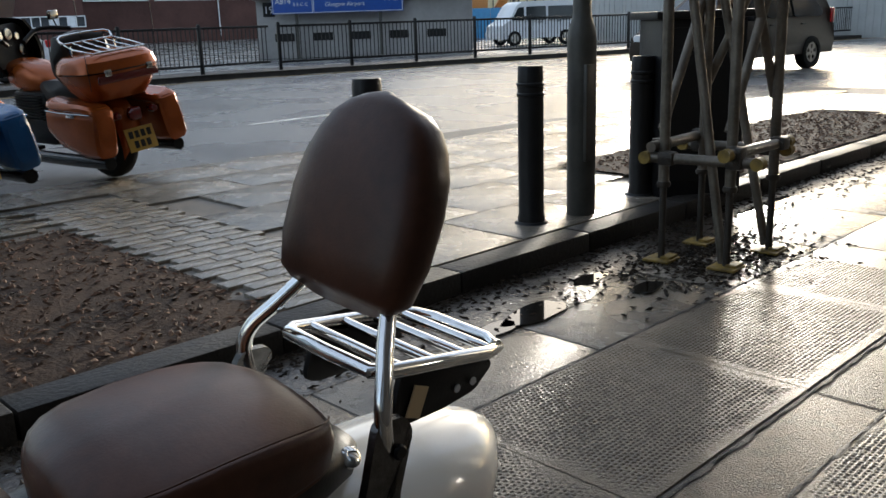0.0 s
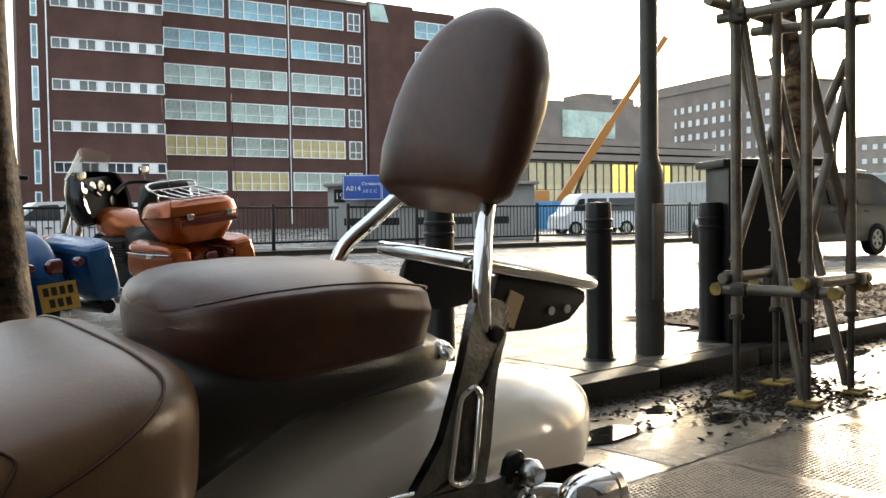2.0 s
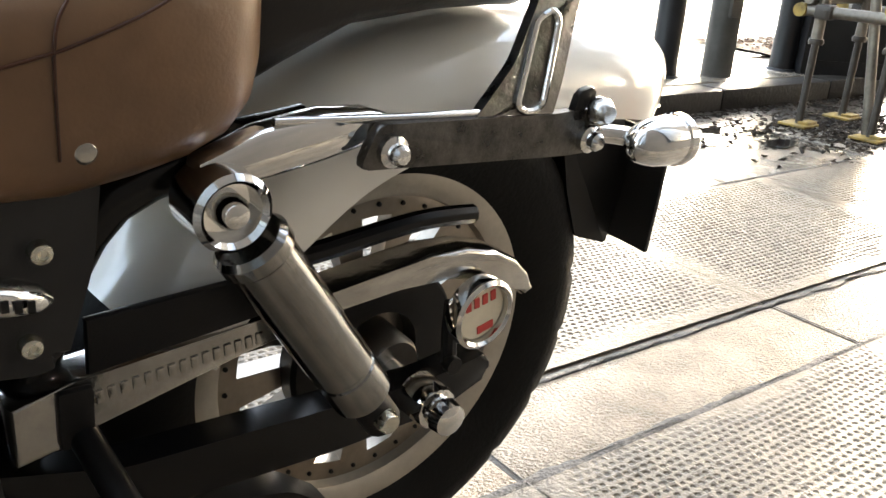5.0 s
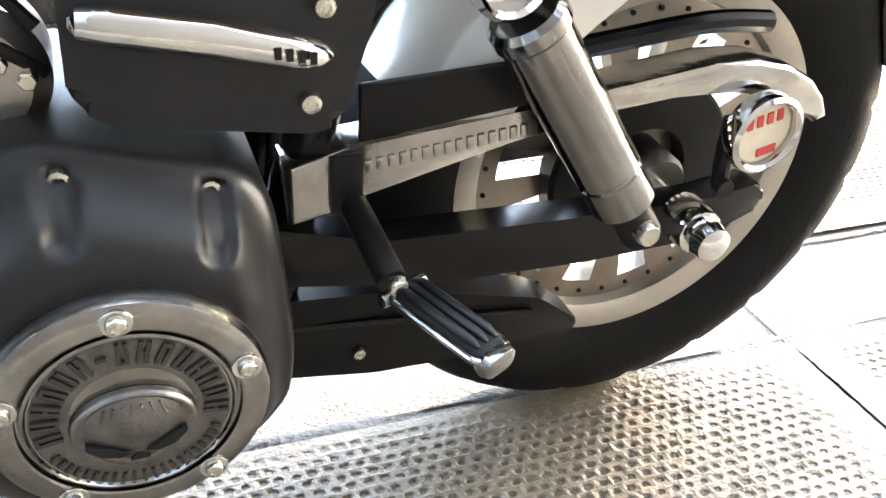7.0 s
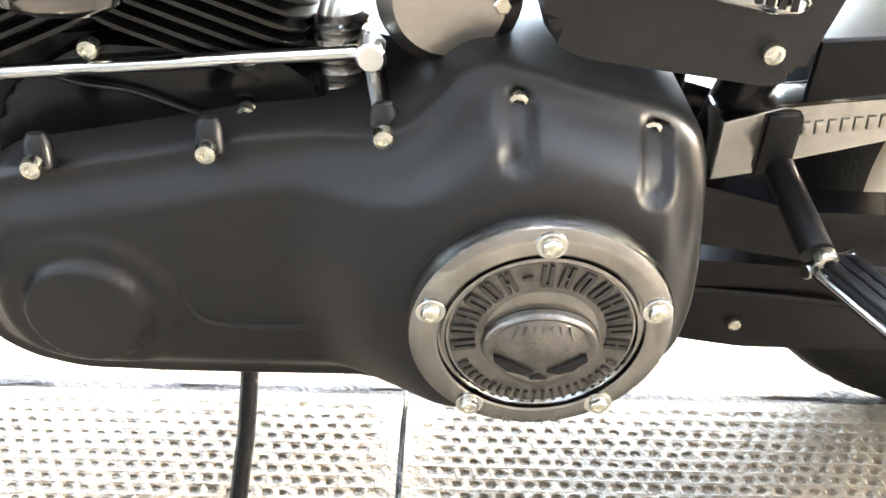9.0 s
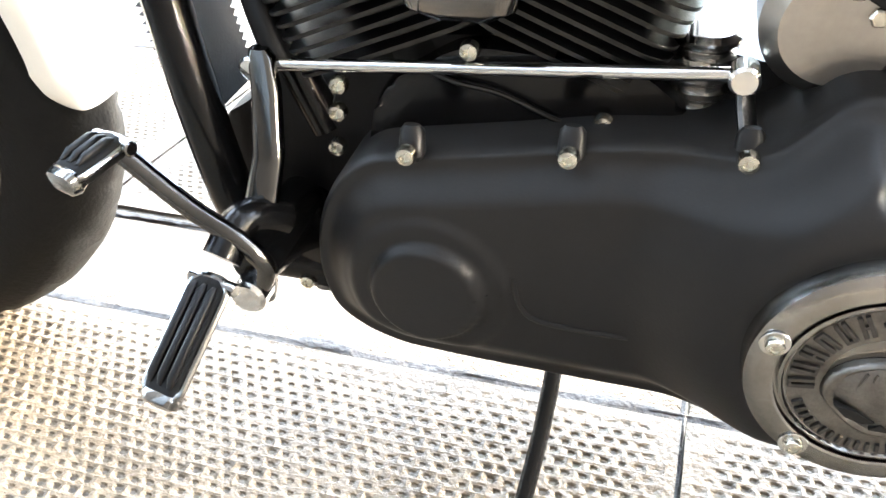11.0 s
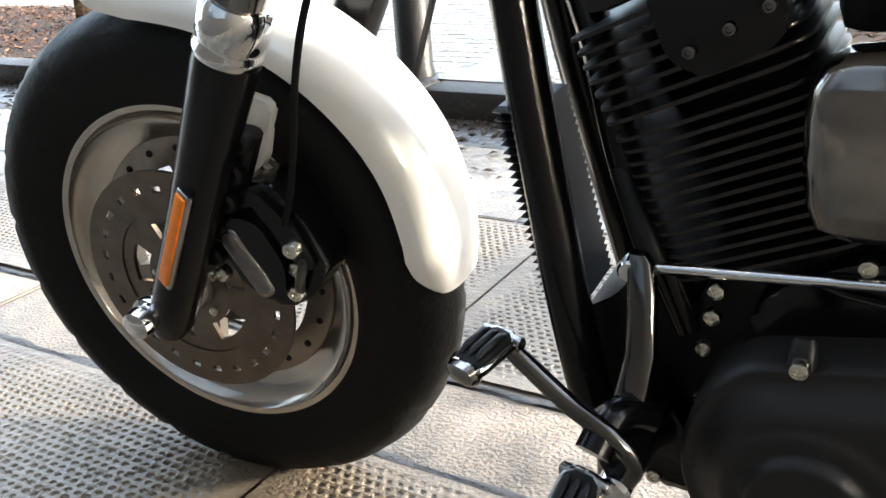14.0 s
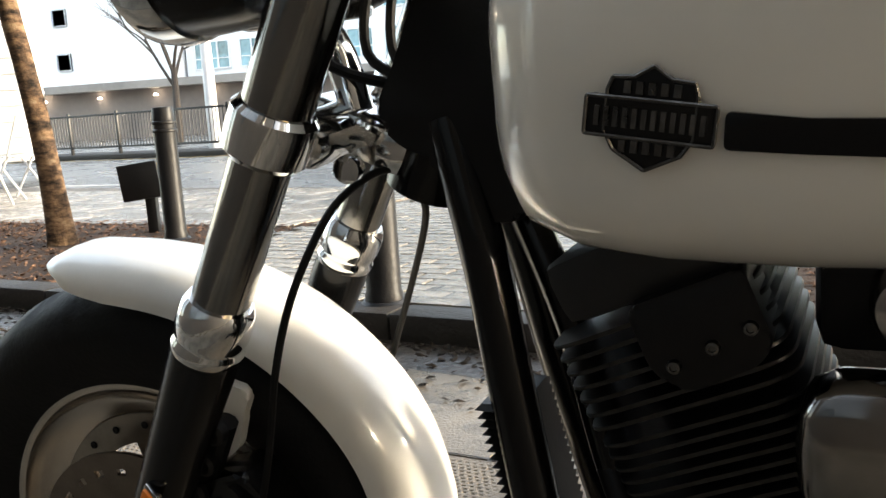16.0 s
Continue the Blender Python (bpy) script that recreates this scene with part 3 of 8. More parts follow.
# derby cover with raised ring and plain emblem shapes
dc = Vector((-0.511, -0.190, 0.309))
bm = B()
lathe(bm, [(0, 0.0), (0.0885, 0.0), (0.0885, -0.020), (0.0868, -0.0252), (0.083, -0.0278), (0.078, -0.0290), (0.0700, -0.0295), (0.0685, -0.0285), (0.0680, -0.0235), (0.0664, -0.0232), (0.0655, -0.0278), (0.0635, -0.0285), (0.0622, -0.0262), (0, -0.0255)], n=96)
derby = part("clutch_cover", bm, DERBY_CHROME, bike, "round chrome clutch cover with raised emblem ring", at=Matrix.Translation(dc) @ Matrix.Diagonal((1.05, 1, 1.05, 1)))
for k in range(5):
    a = radians(90 + 72 * k)
    bm = B()
    disc(bm, 0.0098, -0.0292, -0.0308, (0.0765 * math.cos(a), 0, 0.0765 * math.sin(a)), n=20)
    part("screw_washer", bm, CHROME, derby)
    again("bolt", BOLT_S, derby, Matrix.Translation((0.0765 * math.cos(a), -0.0300, 0.0765 * math.sin(a))))
bm = B()
lathe(bm, [(0.0610, -0.0250), (0.0610, -0.0266), (0.0380, -0.0266), (0.0380, -0.0250)], n=72, close=True)
part("emblem_field", bm, CAST_GREY, derby, "dull cast metal emblem field")


def stroke(name, w, h, dark):
    bm = B()
    box(bm, (0, 0, 0), (w, 0.0036, h), None, 0.0006)
    return put(name, bm, dark)


upright, foot_bar = stroke("emblem_bar", 0.0030, 0.0165, EMBLEM_DARK), stroke("emblem_bar", 0.0072, 0.0024, EMBLEM_DARK)
small = stroke("emblem_bar", 0.0026, 0.0072, EMBLEM_DARK)


def on_ring(mesh, r, deg, dx=0.0):
    a = radians(deg)
    m = Matrix.Translation((r * math.cos(a), -0.0275, r * math.sin(a))) @ Matrix.Rotation(radians(90) - a, 4, "Y") @ Matrix.Translation((dx, 0, 0))
    again("emblem_bar", mesh, derby, m)


for k in range(15):
    deg = 188 - 196 * k / 14
    if k == 6:
        on_ring(foot_bar, 0.051, deg)
        continue
    on_ring(upright, 0.0515, deg, -0.0024)
    on_ring(upright, 0.0515, deg, 0.0024)
    on_ring(foot_bar, 0.0515 + (0.0070, -0.0070, 0.0)[k % 3], deg)
for k in range(21):
    on_ring(small, 0.0555, 206 + 128 * k / 20)
bm = B()
secs = []
for k, (f, y) in enumerate(((1.0, -0.0262), (0.985, -0.0300), (0.955, -0.0325), (0.90, -0.0335), (0.82, -0.0318), (0.74, -0.0335), (0.5, -0.0372), (0.25, -0.0388), (0.06, -0.0392))):
    lp = []
    for j in range(56):
        a = 2 * math.pi * j / 56
        up = math.sin(a)
        lp.append(Vector((f * 0.0395 * math.cos(a) * (1.0 if up > -0.2 else 1.0 - 0.30 * ((-up - 0.2) / 0.8)), y, -0.006 + f * (0.029 if up > 0 else 0.036) * up)))
    secs.append(lp)
rings(bm, secs)
part("emblem_dome", bm, CAST_GREY, derby, "raised dull metal dome", angle=60)
for s in (-1, 1):
    bm = B()
    prism(bm, [(s * 0.0045, -0.0225), (s * 0.012, -0.0245), (s * 0.022, -0.0215), (s * 0.031, -0.0125), (s * 0.018, -0.0150)][::s], -0.0392, -0.0300)
    part("emblem_shape", bm, BLACK_MATT, derby)
bm = B()
prism(bm, [(-0.006, -0.0310), (0.006, -0.0310), (0.0, -0.0245)], -0.0372, -0.0300)
part("emblem_shape", bm, BLACK_MATT, derby)
for k in range(7):
    bm = B()
    x = -0.021 + 0.007 * k
    tube(bm, [(x, -0.0375 + abs(x) * 0.10, -0.012), (x * 0.95, -0.0372 + abs(x) * 0.10, 0.002), (x * 0.8, -0.0345, 0.014)], 0.0009, 6, 4)
    part("emblem_rib", bm, CAST_GREY, derby)

# ---- crankcase, cylinders and heads
bm = B()
prism(bm, fillet([(-0.96, 0.26), (-0.93, 0.20), (-0.45, 0.19), (-0.41, 0.30), (-0.43, 0.44), (-0.60, 0.455), (-0.70, 0.475), (-0.80, 0.462), (-0.90, 0.455), (-0.955, 0.40)], 0.03), -0.060, 0.12, 0.01)
part("crankcase", bm, BLACK_SATIN, bike)
bm = B()
prism(bm, fillet([(-0.915, 0.345), (-0.90, 0.42), (-0.83, 0.462), (-0.70, 0.455), (-0.655, 0.42), (-0.66, 0.36)], 0.02), -0.050, -0.085, 0.008)
part("crankcase_flange", bm, BLACK_GLOSS, bike)
bm = B()
tube(bm, [(-0.855, -0.088, 0.440), (-0.835, -0.090, 0.434), (-0.80, -0.090, 0.428), (-0.765, -0.090, 0.414), (-0.745, -0.088, 0.405)], 0.0022, 8, 5)
part("casting_line", bm, FIN_EDGE, bike)
for x, y, z in ((-0.823, -0.075, 0.461), (-0.72, -0.078, 0.413), (-0.932, -0.07, 0.42), (-0.943, -0.06, 0.356), (-0.935, -0.07, 0.395), (-0.945, -0.055, 0.30), (-0.955, -0.06, 0.245)):
    again("bolt", BOLT_M, bike, Matrix.Translation((x, y - 0.012, z)), "zinc bolt")
CRANK = Vector((-0.820, 0, 0.308))


def fin_mesh(w, h, t):
    bm = B()
    out = [(w * sell(math.cos(a), 0.26), h * sell(math.sin(a), 0.26)) for a in (2 * math.pi * k / 40 for k in range(40))]
    prism(bm, out, -t / 2, t / 2, 0.0007, 1, "xy")
    me = put("fin", bm, BLACK_SATIN)
    me.materials.append(FIN_EDGE)
    for p in me.polygons:
        if abs(p.normal.z) < 0.3:
            p.material_index = 1
    return me


FIN_A, FIN_B = fin_mesh(0.076, 0.086, 0.0034), fin_mesh(0.086, 0.088, 0.0034)
for name, tilt in (("front_cylinder", -22.5), ("rear_cylinder", 22.5)):
    m = Matrix.Translation(CRANK) @ Matrix.Rotation(radians(tilt), 4, "Y")
    cyl = new(name)
    fwd = -0.014 if tilt < 0 else 0.0
    cyl.parent = bike
    cyl.matrix_basis = m
    bm = B()
    lathe(bm, [(0, 0.10), (0.063, 0.10), (0.063, 0.30), (0.066, 0.31), (0.066, 0.36), (0, 0.36)], axis="z", n=32)
    part("barrel", bm, BLACK_SATIN, cyl)
    for k in range(13):
        again("fin", FIN_A, cyl, Matrix.Translation((fwd, 0, 0.160 + k * 0.0108)) @ Matrix.Diagonal((1 - fwd * 8, 1, 1, 1)))
    for k in range(7):
        again("fin", FIN_B, cyl, Matrix.Translation((fwd, 0, 0.306 + k * 0.0120)))
    bm = B()
    box(bm, (0, 0, 0.415), (0.155, 0.165, 0.055), None, 0.016)
    part("rocker_cover", bm, GREY_SATIN, cyl, "satin black rocker cover")
    bm = B()
    prism(bm, fillet([(-0.016, 0.326), (0.0, 0.318), (0.05, 0.322), (0.066, 0.334), (0.068, 0.392), (-0.022, 0.392), (-0.024, 0.345)], 0.008), -0.04, -0.0945, 0.004)
    hb = part("head_block", bm, BLACK_SATIN, cyl)
    for sx, sz in ((-0.006, 0.340), (0.026, 0.345), (0.056, 0.350)):
        again("bolt", BOLT_D, hb, Matrix.Translation((sx, -0.0945, sz)))
bm = B()
loops = []
for z, hx, hy in ((0.496, 0.012, 0.010), (0.498, 0.026, 0.020), (0.506, 0.040, 0.027), (0.525, 0.0465, 0.030), (0.555, 0.0495, 0.032), (0.585, 0.0505, 0.032), (0.606, 0.048, 0.031), (0.619, 0.041, 0.027), (0.627, 0.028, 0.019), (0.630, 0.012, 0.008)):
    loops.append([Vector((-0.822 + hx * sell(math.cos(a), 0.5), -0.107 + hy * sell(math.sin(a), 0.5), z)) for a in (2 * math.pi * k / 36 for k in range(36))])
rings(bm, loops)
part("horn_cover", bm, HORN_CHROME, bike, "chrome horn cover between the cylinders")
bm = B()
lathe(bm, [(0, -0.02), (0.030, -0.02), (0.030, -0.085), (0.026, -0.094), (0.012, -0.098), (0, -0.098)], (-0.80, 0, 0.668), n=28)
part("breather_cap", bm, CHROME_DULL, bike, "round chrome cap under the tank")
bm = B()
box(bm, (-0.70, -0.02, 0.60), (0.10, 0.10, 0.12), None, 0.02)
box(bm, (-0.735, 0.01, 0.665), (0.26, 0.13, 0.09), None, 0.02)
part("intake", bm, BLACK_SATIN, bike)
# lifter tubes and lines in the gap behind the rear cylinder
bm = B()
prof = [(0, 0)]
for k in range(6):
    prof += [(0.021, 0.013 * k), (0.026, 0.013 * k + 0.004), (0.026, 0.013 * k + 0.008), (0.021, 0.013 * k + 0.012)]
lathe(bm, prof + [(0, 0.078)], (-0.655, -0.05, 0.40), "z", 28)
part("oil_filter", bm, CHROME_DULL, bike, "ribbed chrome fitting")
bm = B()
disc(bm, 0.05, -0.03, -0.10, (-0.575, 0, 0.50), n=40, edge=0.012)
part("starter_motor", bm, ALU, bike, "cast aluminium starter housing")
for p in ([(-0.60, -0.06, 0.56), (-0.58, -0.09, 0.535), (-0.55, -0.10, 0.52), (-0.53, -0.09, 0.50)], [(-0.62, -0.05, 0.58), (-0.56, -0.08, 0.56), (-0.53, -0.09, 0.53)]):
    bm = B()
    tube(bm, p, 0.005, 8, 5)
    part("hose", bm, BLACK_MATT, bike)
for x, z in ((-0.555, 0.512), (-0.540, 0.50), (-0.570, 0.528)):
    bm = B()
    disc(bm, 0.0065, -0.09, -0.106, (x, 0, z), n=6)
    part("pipe_union", bm, BOLT, bike)

# ---- battery box, shift linkage and controls
bm = B()
prism(bm, fillet([(-0.512, 0.612), (-0.518, 0.495), (-0.494, 0.478), (-0.364, 0.458), (-0.345, 0.464), (-0.324, 0.535), (-0.316, 0.612)], 0.016), -0.030, -0.135, 0.010, 2)
bb = part("battery_box", bm, GREY_SATIN, bike, "satin charcoal battery box cover")
bm = B()
loft(bm, [((-0.510, -0.139, 0.551), 0.006, 0.004, 8), ((-0.506, -0.140, 0.550), 0.011, 0.010, 8), ((-0.49, -0.141, 0.548), 0.014, 0.0125, 8), ((-0.43, -0.142, 0.537), 0.015, 0.0135, 9), ((-0.38, -0.141, 0.524), 0.014, 0.012, 11), ((-0.362, -0.140, 0.519), 0.011, 0.009, 12), ((-0.354, -0.139, 0.517), 0.005, 0.004, 12)], 24, 0.85)
part("trim_strip", bm, CHROME, bb, "chrome trim strip")
for k in range(4):
    bm = B()
    box(bm, (-0.392 + 0.0075 * k, -0.1558, 0.5275 - 0.0016 * k), (0.0045, 0.0015, 0.008))
    part("plain_bar", bm, BLACK_MATT, bb)
for x, z in ((-0.358, 0.550), (-0.368, 0.484), (-0.49, 0.595)):
    again("bolt", BOLT_M, bb, Matrix.Translation((x, -0.135, z)))
bm = B()
tube(bm, [(-1.003, -0.082, 0.430), (-0.628, -0.098, 0.464)], 0.0055, 12)
rod = part("shift_rod", bm, CHROME, bike, "long chrome gear shift rod")
for p in ((-1.003, -0.086, 0.430), (-0.628, -0.102, 0.464)):
    bm = B()
    disc(bm, 0.011, -0.010, 0.012, p, n=16)
    part("rod_joint", bm, CHROME, rod)
bm = B()
tube(bm, [(-0.628, -0.095, 0.470), (-0.624, -0.11, 0.445), (-0.617, -0.135, 0.42)], 0.009, 10, 4, squash=0.5)
part("inner_shift_arm", bm, STEEL, bike)
bm = B()
loops = []
for x, y, z, w, d in ((-0.997, -0.086, 0.446, 0.008, 0.006), (-0.995, -0.088, 0.440, 0.0115, 0.008), (-0.990, -0.098, 0.415, 0.0125, 0.009), (-0.985, -0.120, 0.370, 0.0135, 0.009), (-0.990, -0.142, 0.325, 0.0155, 0.010), (-0.998, -0.148, 0.285, 0.0175, 0.012), (-1.000, -0.148, 0.250, 0.0165, 0.012), (-0.998, -0.146, 0.236, 0.010, 0.008)):
    loops.append([Vector((x + w * sell(math.cos(a), 0.8), y + d * sell(math.sin(a), 0.8), z)) for a in (2 * math.pi * k / 20 for k in range(20))])
rings(bm, loops)
part("shift_lever", bm, SMOKED, bike, "chrome heel of the gear shift lever")
bm = B()
disc(bm, 0.021, -0.06, -0.175, (-0.988, 0, 0.292), n=24)
tube(bm, [(-0.96, -0.03, 0.24), (-0.985, -0.09, 0.27), (-0.99, -0.15, 0.285)], 0.020, 12, 4)
prism(bm, fillet([(-1.01, 0.29), (-0.97, 0.30), (-0.945, 0.24), (-0.955, 0.20), (-0.985, 0.198), (-1.0, 0.24)], 0.012), -0.05, -0.085, 0.005)
tube(bm, [(-0.975, -0.075, 0.213), (-0.93, -0.07, 0.206), (-0.88, -0.06, 0.205)], 0.016, 10, 4)
brk = part("peg_bracket", bm, BLACK_GLOSS, bike, "gloss black footpeg bracket")
again("bolt", BOLT_M, brk, Matrix.Translation((-0.983, -0.085, 0.212)))
bm = B()
tube(bm, [(-0.986, -0.178, 0.268), (-0.972, -0.18, 0.298), (-0.990, -0.182, 0.325), (-1.03, -0.182, 0.352), (-1.085, -0.182, 0.402)], 0.0085, 12, 6, squash=0.8)
arm = part("shift_arm", bm, SMOKED, bike, "chrome toe shift arm")
bm = B()
disc(bm, 0.016, -0.165, -0.19, (-0.990, 0, 0.270), n=20)
part("arm_clamp", bm, CHROME, arm)


def peg(name, a, b, w, h, label):
    """A peg: a ribbed rubber pad in a round-cornered chrome frame."""
    a, b = Vector(a), Vector(b)
    d = b - a
    L = d.length
    m = Matrix.Translation(a) @ d.to_track_quat("X", "Z").to_matrix().to_4x4()
    bm = B()
    loft(bm, [((0.002, 0, 0), w * 0.30, h * 0.25, 0), ((0.008, 0, 0), w * 0.44, h * 0.36, 0), ((L - 0.012, 0, 0), w * 0.44, h * 0.36, 0), ((L - 0.003, 0, 0), w * 0.38, h * 0.30, 0)], 24, 0.5)
    p = part(name, bm, RUBBER, bike, label, at=m)
    bm = B()
    loop = fillet([(0.0, -w * 0.47), (L, -w * 0.47), (L, w * 0.47), (0.0, w * 0.47)], w * 0.36, 6)
    tube(bm, [(x, y, h * 0.10) for x, y in loop], w * 0.085, 10, loop_back=True)
    part("frame_rail", bm, DARK_CHROME, p, "chrome rail")
    bm = B()
    loft(bm, [((L - 0.010, 0, -h * 0.06), w * 0.40, h * 0.30, 0), ((L - 0.002, 0, -h * 0.06), w * 0.46, h * 0.42, 0), ((L + 0.004, 0, -h * 0.06), w * 0.40, h * 0.36, 0), ((L + 0.006, 0, -h * 0.06), w * 0.26, h * 0.2, 0)], 24, 0.6)
    part("end_cap", bm, DARK_CHROME, p)
    for s in (-0.26, 0.0, 0.26):
        bm = B()
        loft(bm, [((0.008, s * w, h * 0.34), w * 0.05, h * 0.05, 0), ((0.014, s * w, h * 0.38), w * 0.10, h * 0.16, 0), ((L - 0.018, s * w, h * 0.38), w * 0.10, h * 0.16, 0), ((L - 0.010, s * w, h * 0.34), w * 0.05, h * 0.05, 0)], 14, 0.7)
        part("rubber_rib", bm, BLACK_SATIN, p)
    bm = B()
    disc(bm, h * 0.24, -w * 0.62, w * 0.62, (0.004, 0, 0), n=14)
    part("pivot_pin", bm, DARK_CHROME, p)
    return p


peg("shift_peg", (-1.082, -0.176, 0.402), (-1.098, -0.226, 0.394), 0.034, 0.026, "chrome shift peg with black rubber pads")
bm = B()
tube(bm, [(-0.975, -0.130, 0.315), (-0.995, -0.160, 0.330), (-1.005, -0.190, 0.310)], 0.016, 12, 5)
part("rider_peg_arm", bm, BLACK_GLOSS, bike)
peg("rider_footpeg", (-1.004, -0.205, 0.302), (-1.024, -0.284, 0.240), 0.038, 0.024, "chrome rider footpeg with black rubber pads")
bm = B()
tube(bm, [(-0.336, -0.098, 0.392), (-0.331, -0.115, 0.383), (-0.323, -0.190, 0.361)], 0.0115, 14, 3)
box(bm, (-0.336, -0.114, 0.402), (0.026, 0.010, 0.050), None, 0.004)
part("passenger_peg_arm", bm, BLACK_SATIN, bike)
again("bolt", BOLT_M, bike, Matrix.Translation((-0.331, -0.112, 0.380)))
again("bolt", BOLT_M, bike, Matrix.Translation((-0.323, -0.200, 0.366)))
peg("passenger_footpeg", (-0.318, -0.192, 0.356), (-0.278, -0.280, 0.352), 0.034, 0.024, "chrome passenger footpeg with black rubber pads")
bm = B()
tube(bm, [(-0.74, -0.09, 0.215), (-0.745, -0.15, 0.13), (-0.762, -0.235, 0.026)], 0.008, 12, 3)
box(bm, (-0.765, -0.245, 0.026), (0.05, 0.03, 0.006), None, 0.002)
part("side_stand", bm, BLACK_GLOSS, bike, "gloss black side stand")

# ---- swing arm, belt guards, shocks
for s in (-1, 1):
    bm = B()
    prism(bm, fillet([(-0.42, 0.318), (-0.41, 0.372), (-0.30, 0.340), (-0.135, 0.334), (0.0, 0.330), (0.078, 0.340), (0.084, 0.312), (0.02, 0.286), (-0.11, 0.282), (-0.265, 0.288)], 0.01), s * 0.080, s * 0.112, 0.006)
    part("swing_arm", bm, BLACK_GLOSS, bike, "gloss black swing arm")
bm = B()
prism(bm, fillet([(-0.42, 0.275), (-0.28, 0.262), (-0.13, 0.222), (-0.075, 0.178), (-0.10, 0.160), (-0.30, 0.168), (-0.42, 0.19)], 0.012), -0.045, -0.082, 0.006)
lg = part("lower_belt_guard", bm, BLACK_SATIN, bike)
again("bolt", BOLT_S, lg, Matrix.Translation((-0.315, -0.084, 0.200)))
bm = B()
tube(bm, [(-0.42, -0.075, 0.240), (-0.28, -0.085, 0.232), (-0.14, -0.085, 0.210)], 0.004, 8, 5)
part("guard_rib", bm, BLACK_GLOSS, lg)
up = [(-0.382, 0.422), (-0.335, 0.430), (-0.191, 0.445), (-0.106, 0.457), (-0.015, 0.469), (0.030, 0.469), (0.066, 0.460), (0.098, 0.444), (0.118, 0.425), (0.130, 0.404), (0.117, 0.398), (0.096, 0.418), (0.06, 0.437), (0.01, 0.447), (-0.05, 0.448), (-0.11, 0.436), (-0.20, 0.418), (-0.335, 0.390), (-0.345, 0.372), (-0.380, 0.366)]
bm = B()
prism(bm, up, -0.074, -0.112, 0.006, 3)
bg = part("upper_belt_guard", bm, GUARD_CHROME, bike, "chrome upper belt guard")
bm = B()
box(bm, (0, 0, 0), (0.0060, 0.0024, 0.011), None, 0.0008)
guard_bar = put("raised_bar", bm, CHROME_DULL)
for k in range(15):
    x = -0.318 + 0.0092 * k
    again("raised_bar", guard_bar, bg, Matrix.Translation((x, -0.1125, 0.4135 + 0.118 * (x + 0.318))) @ Matrix.Rotation(radians(-6.5), 4, "Y"))
bm = B()
tube(bm, [(-0.20, -0.080, 0.474), (-0.16, -0.086, 0.481), (-0.12, -0.090, 0.486), (-0.02, -0.090, 0.497), (0.05, -0.086, 0.492)], 0.010, 10, 5)
part("guard_lip", bm, BLACK_GLOSS, bg)
bm = B()
prism(bm, [(-0.327, 0.482), (-0.19, 0.49), (-0.19, 0.452), (-0.327, 0.436)], -0.108, -0.118, 0.004, 2)
part("guard_web", bm, BLACK_SATIN, bg, "black inner guard")
for s in (-1, 1):
    a, b = Vector((-0.242, s * 0.150, 0.570)), Vector((-0.094, s * 0.150, 0.352))
    d = (b - a).normalized()
    shock = new("shock_absorber")
    shock.parent = bike
    Yv = Vector((0, s, 0))
    Xv = Yv.cross(d)
    m = Matrix.Translation(a) @ Matrix((Xv, Yv, d)).transposed().to_4x4()
    shock.matrix_basis = m
    L = (b - a).length
    bm = B()
    lathe(bm, [(0, 0.035), (0.026, 0.035), (0.030, 0.040), (0.030, 0.050), (0.0275, 0.053), (0.0275, 0.195), (0.026, 0.197), (0.026, 0.200), (0.0275, 0.202), (0.0275, 0.236), (0.022, 0.240), (0, 0.240)], axis="z", n=40)
    part("shock_cover", bm, DARK_CHROME, shock, "dull chrome shock absorber cover")
    bm = B()
    lathe(bm, [(0.0215, -0.022), (0.0215, 0.018), (0.025, 0.022), (0.029, 0.018), (0.029, -0.022)], axis="y", n=36, close=True)
    lathe(bm, [(0, -0.020), (0.022, -0.020), (0.022, 0.008), (0, 0.008)], axis="y", n=24)
    part("shock_eye", bm, CHROME, shock)
    bm = B()
    lathe(bm, [(0.0, 0.008), (0.013, 0.008), (0.013, 0.016), (0.009, 0.024), (0.0, 0.027)], axis="y", n=16)
    part("cap_nut", bm, CHROME, shock)
    bm = B()
    lathe(bm, [(0, 0.026), (0.009, 0.026), (0.011, 0.020), (0.011, -0.03), (0, -0.03)], (0, 0, L + 0.004), "y", 16)
    part("lower_bolt", bm, BOLT, shock)
    bm = B()
    tube(bm, [(0, 0.0, L - 0.03), (0, 0, L + 0.02)], 0.018, 16)
    part("lower_eye", bm, BLACK_SATIN, shock)
# round permit holder by the axle
ph = new("permit_holder")
ph.parent = bike
ph["label"] = "round chrome permit holder with printed paper disc"
ph.matrix_basis = Matrix.Translation((0.038, -0.128, 0.408)) @ Matrix.Rotation(radians(2), 4, "Z") @ Matrix.Rotation(radians(-12), 4, "Y")
bm = B()
lathe(bm, [(0.030, 0.008), (0.030, -0.010), (0.033, -0.013), (0.037, -0.010), (0.038, 0.0), (0.036, 0.008)], n=40, close=True)
part("chrome_ring", bm, CHROME, ph)
bm = B()
disc(bm, 0.031, -0.004, 0.006, (0, 0, 0), n=40)
part("paper_disc", bm, PAPER, ph)
for x, z, w, h in [(-0.016 + 0.0105 * k, 0.014, 0.006, 0.011) for k in range(4)] + [(0.004, -0.019, 0.020, 0.008)]:
    bm = B()
    box(bm, (x, -0.0045, z), (w, 0.002, h))
    part("printed_bar", bm, INK_RED, ph)
bm = B()
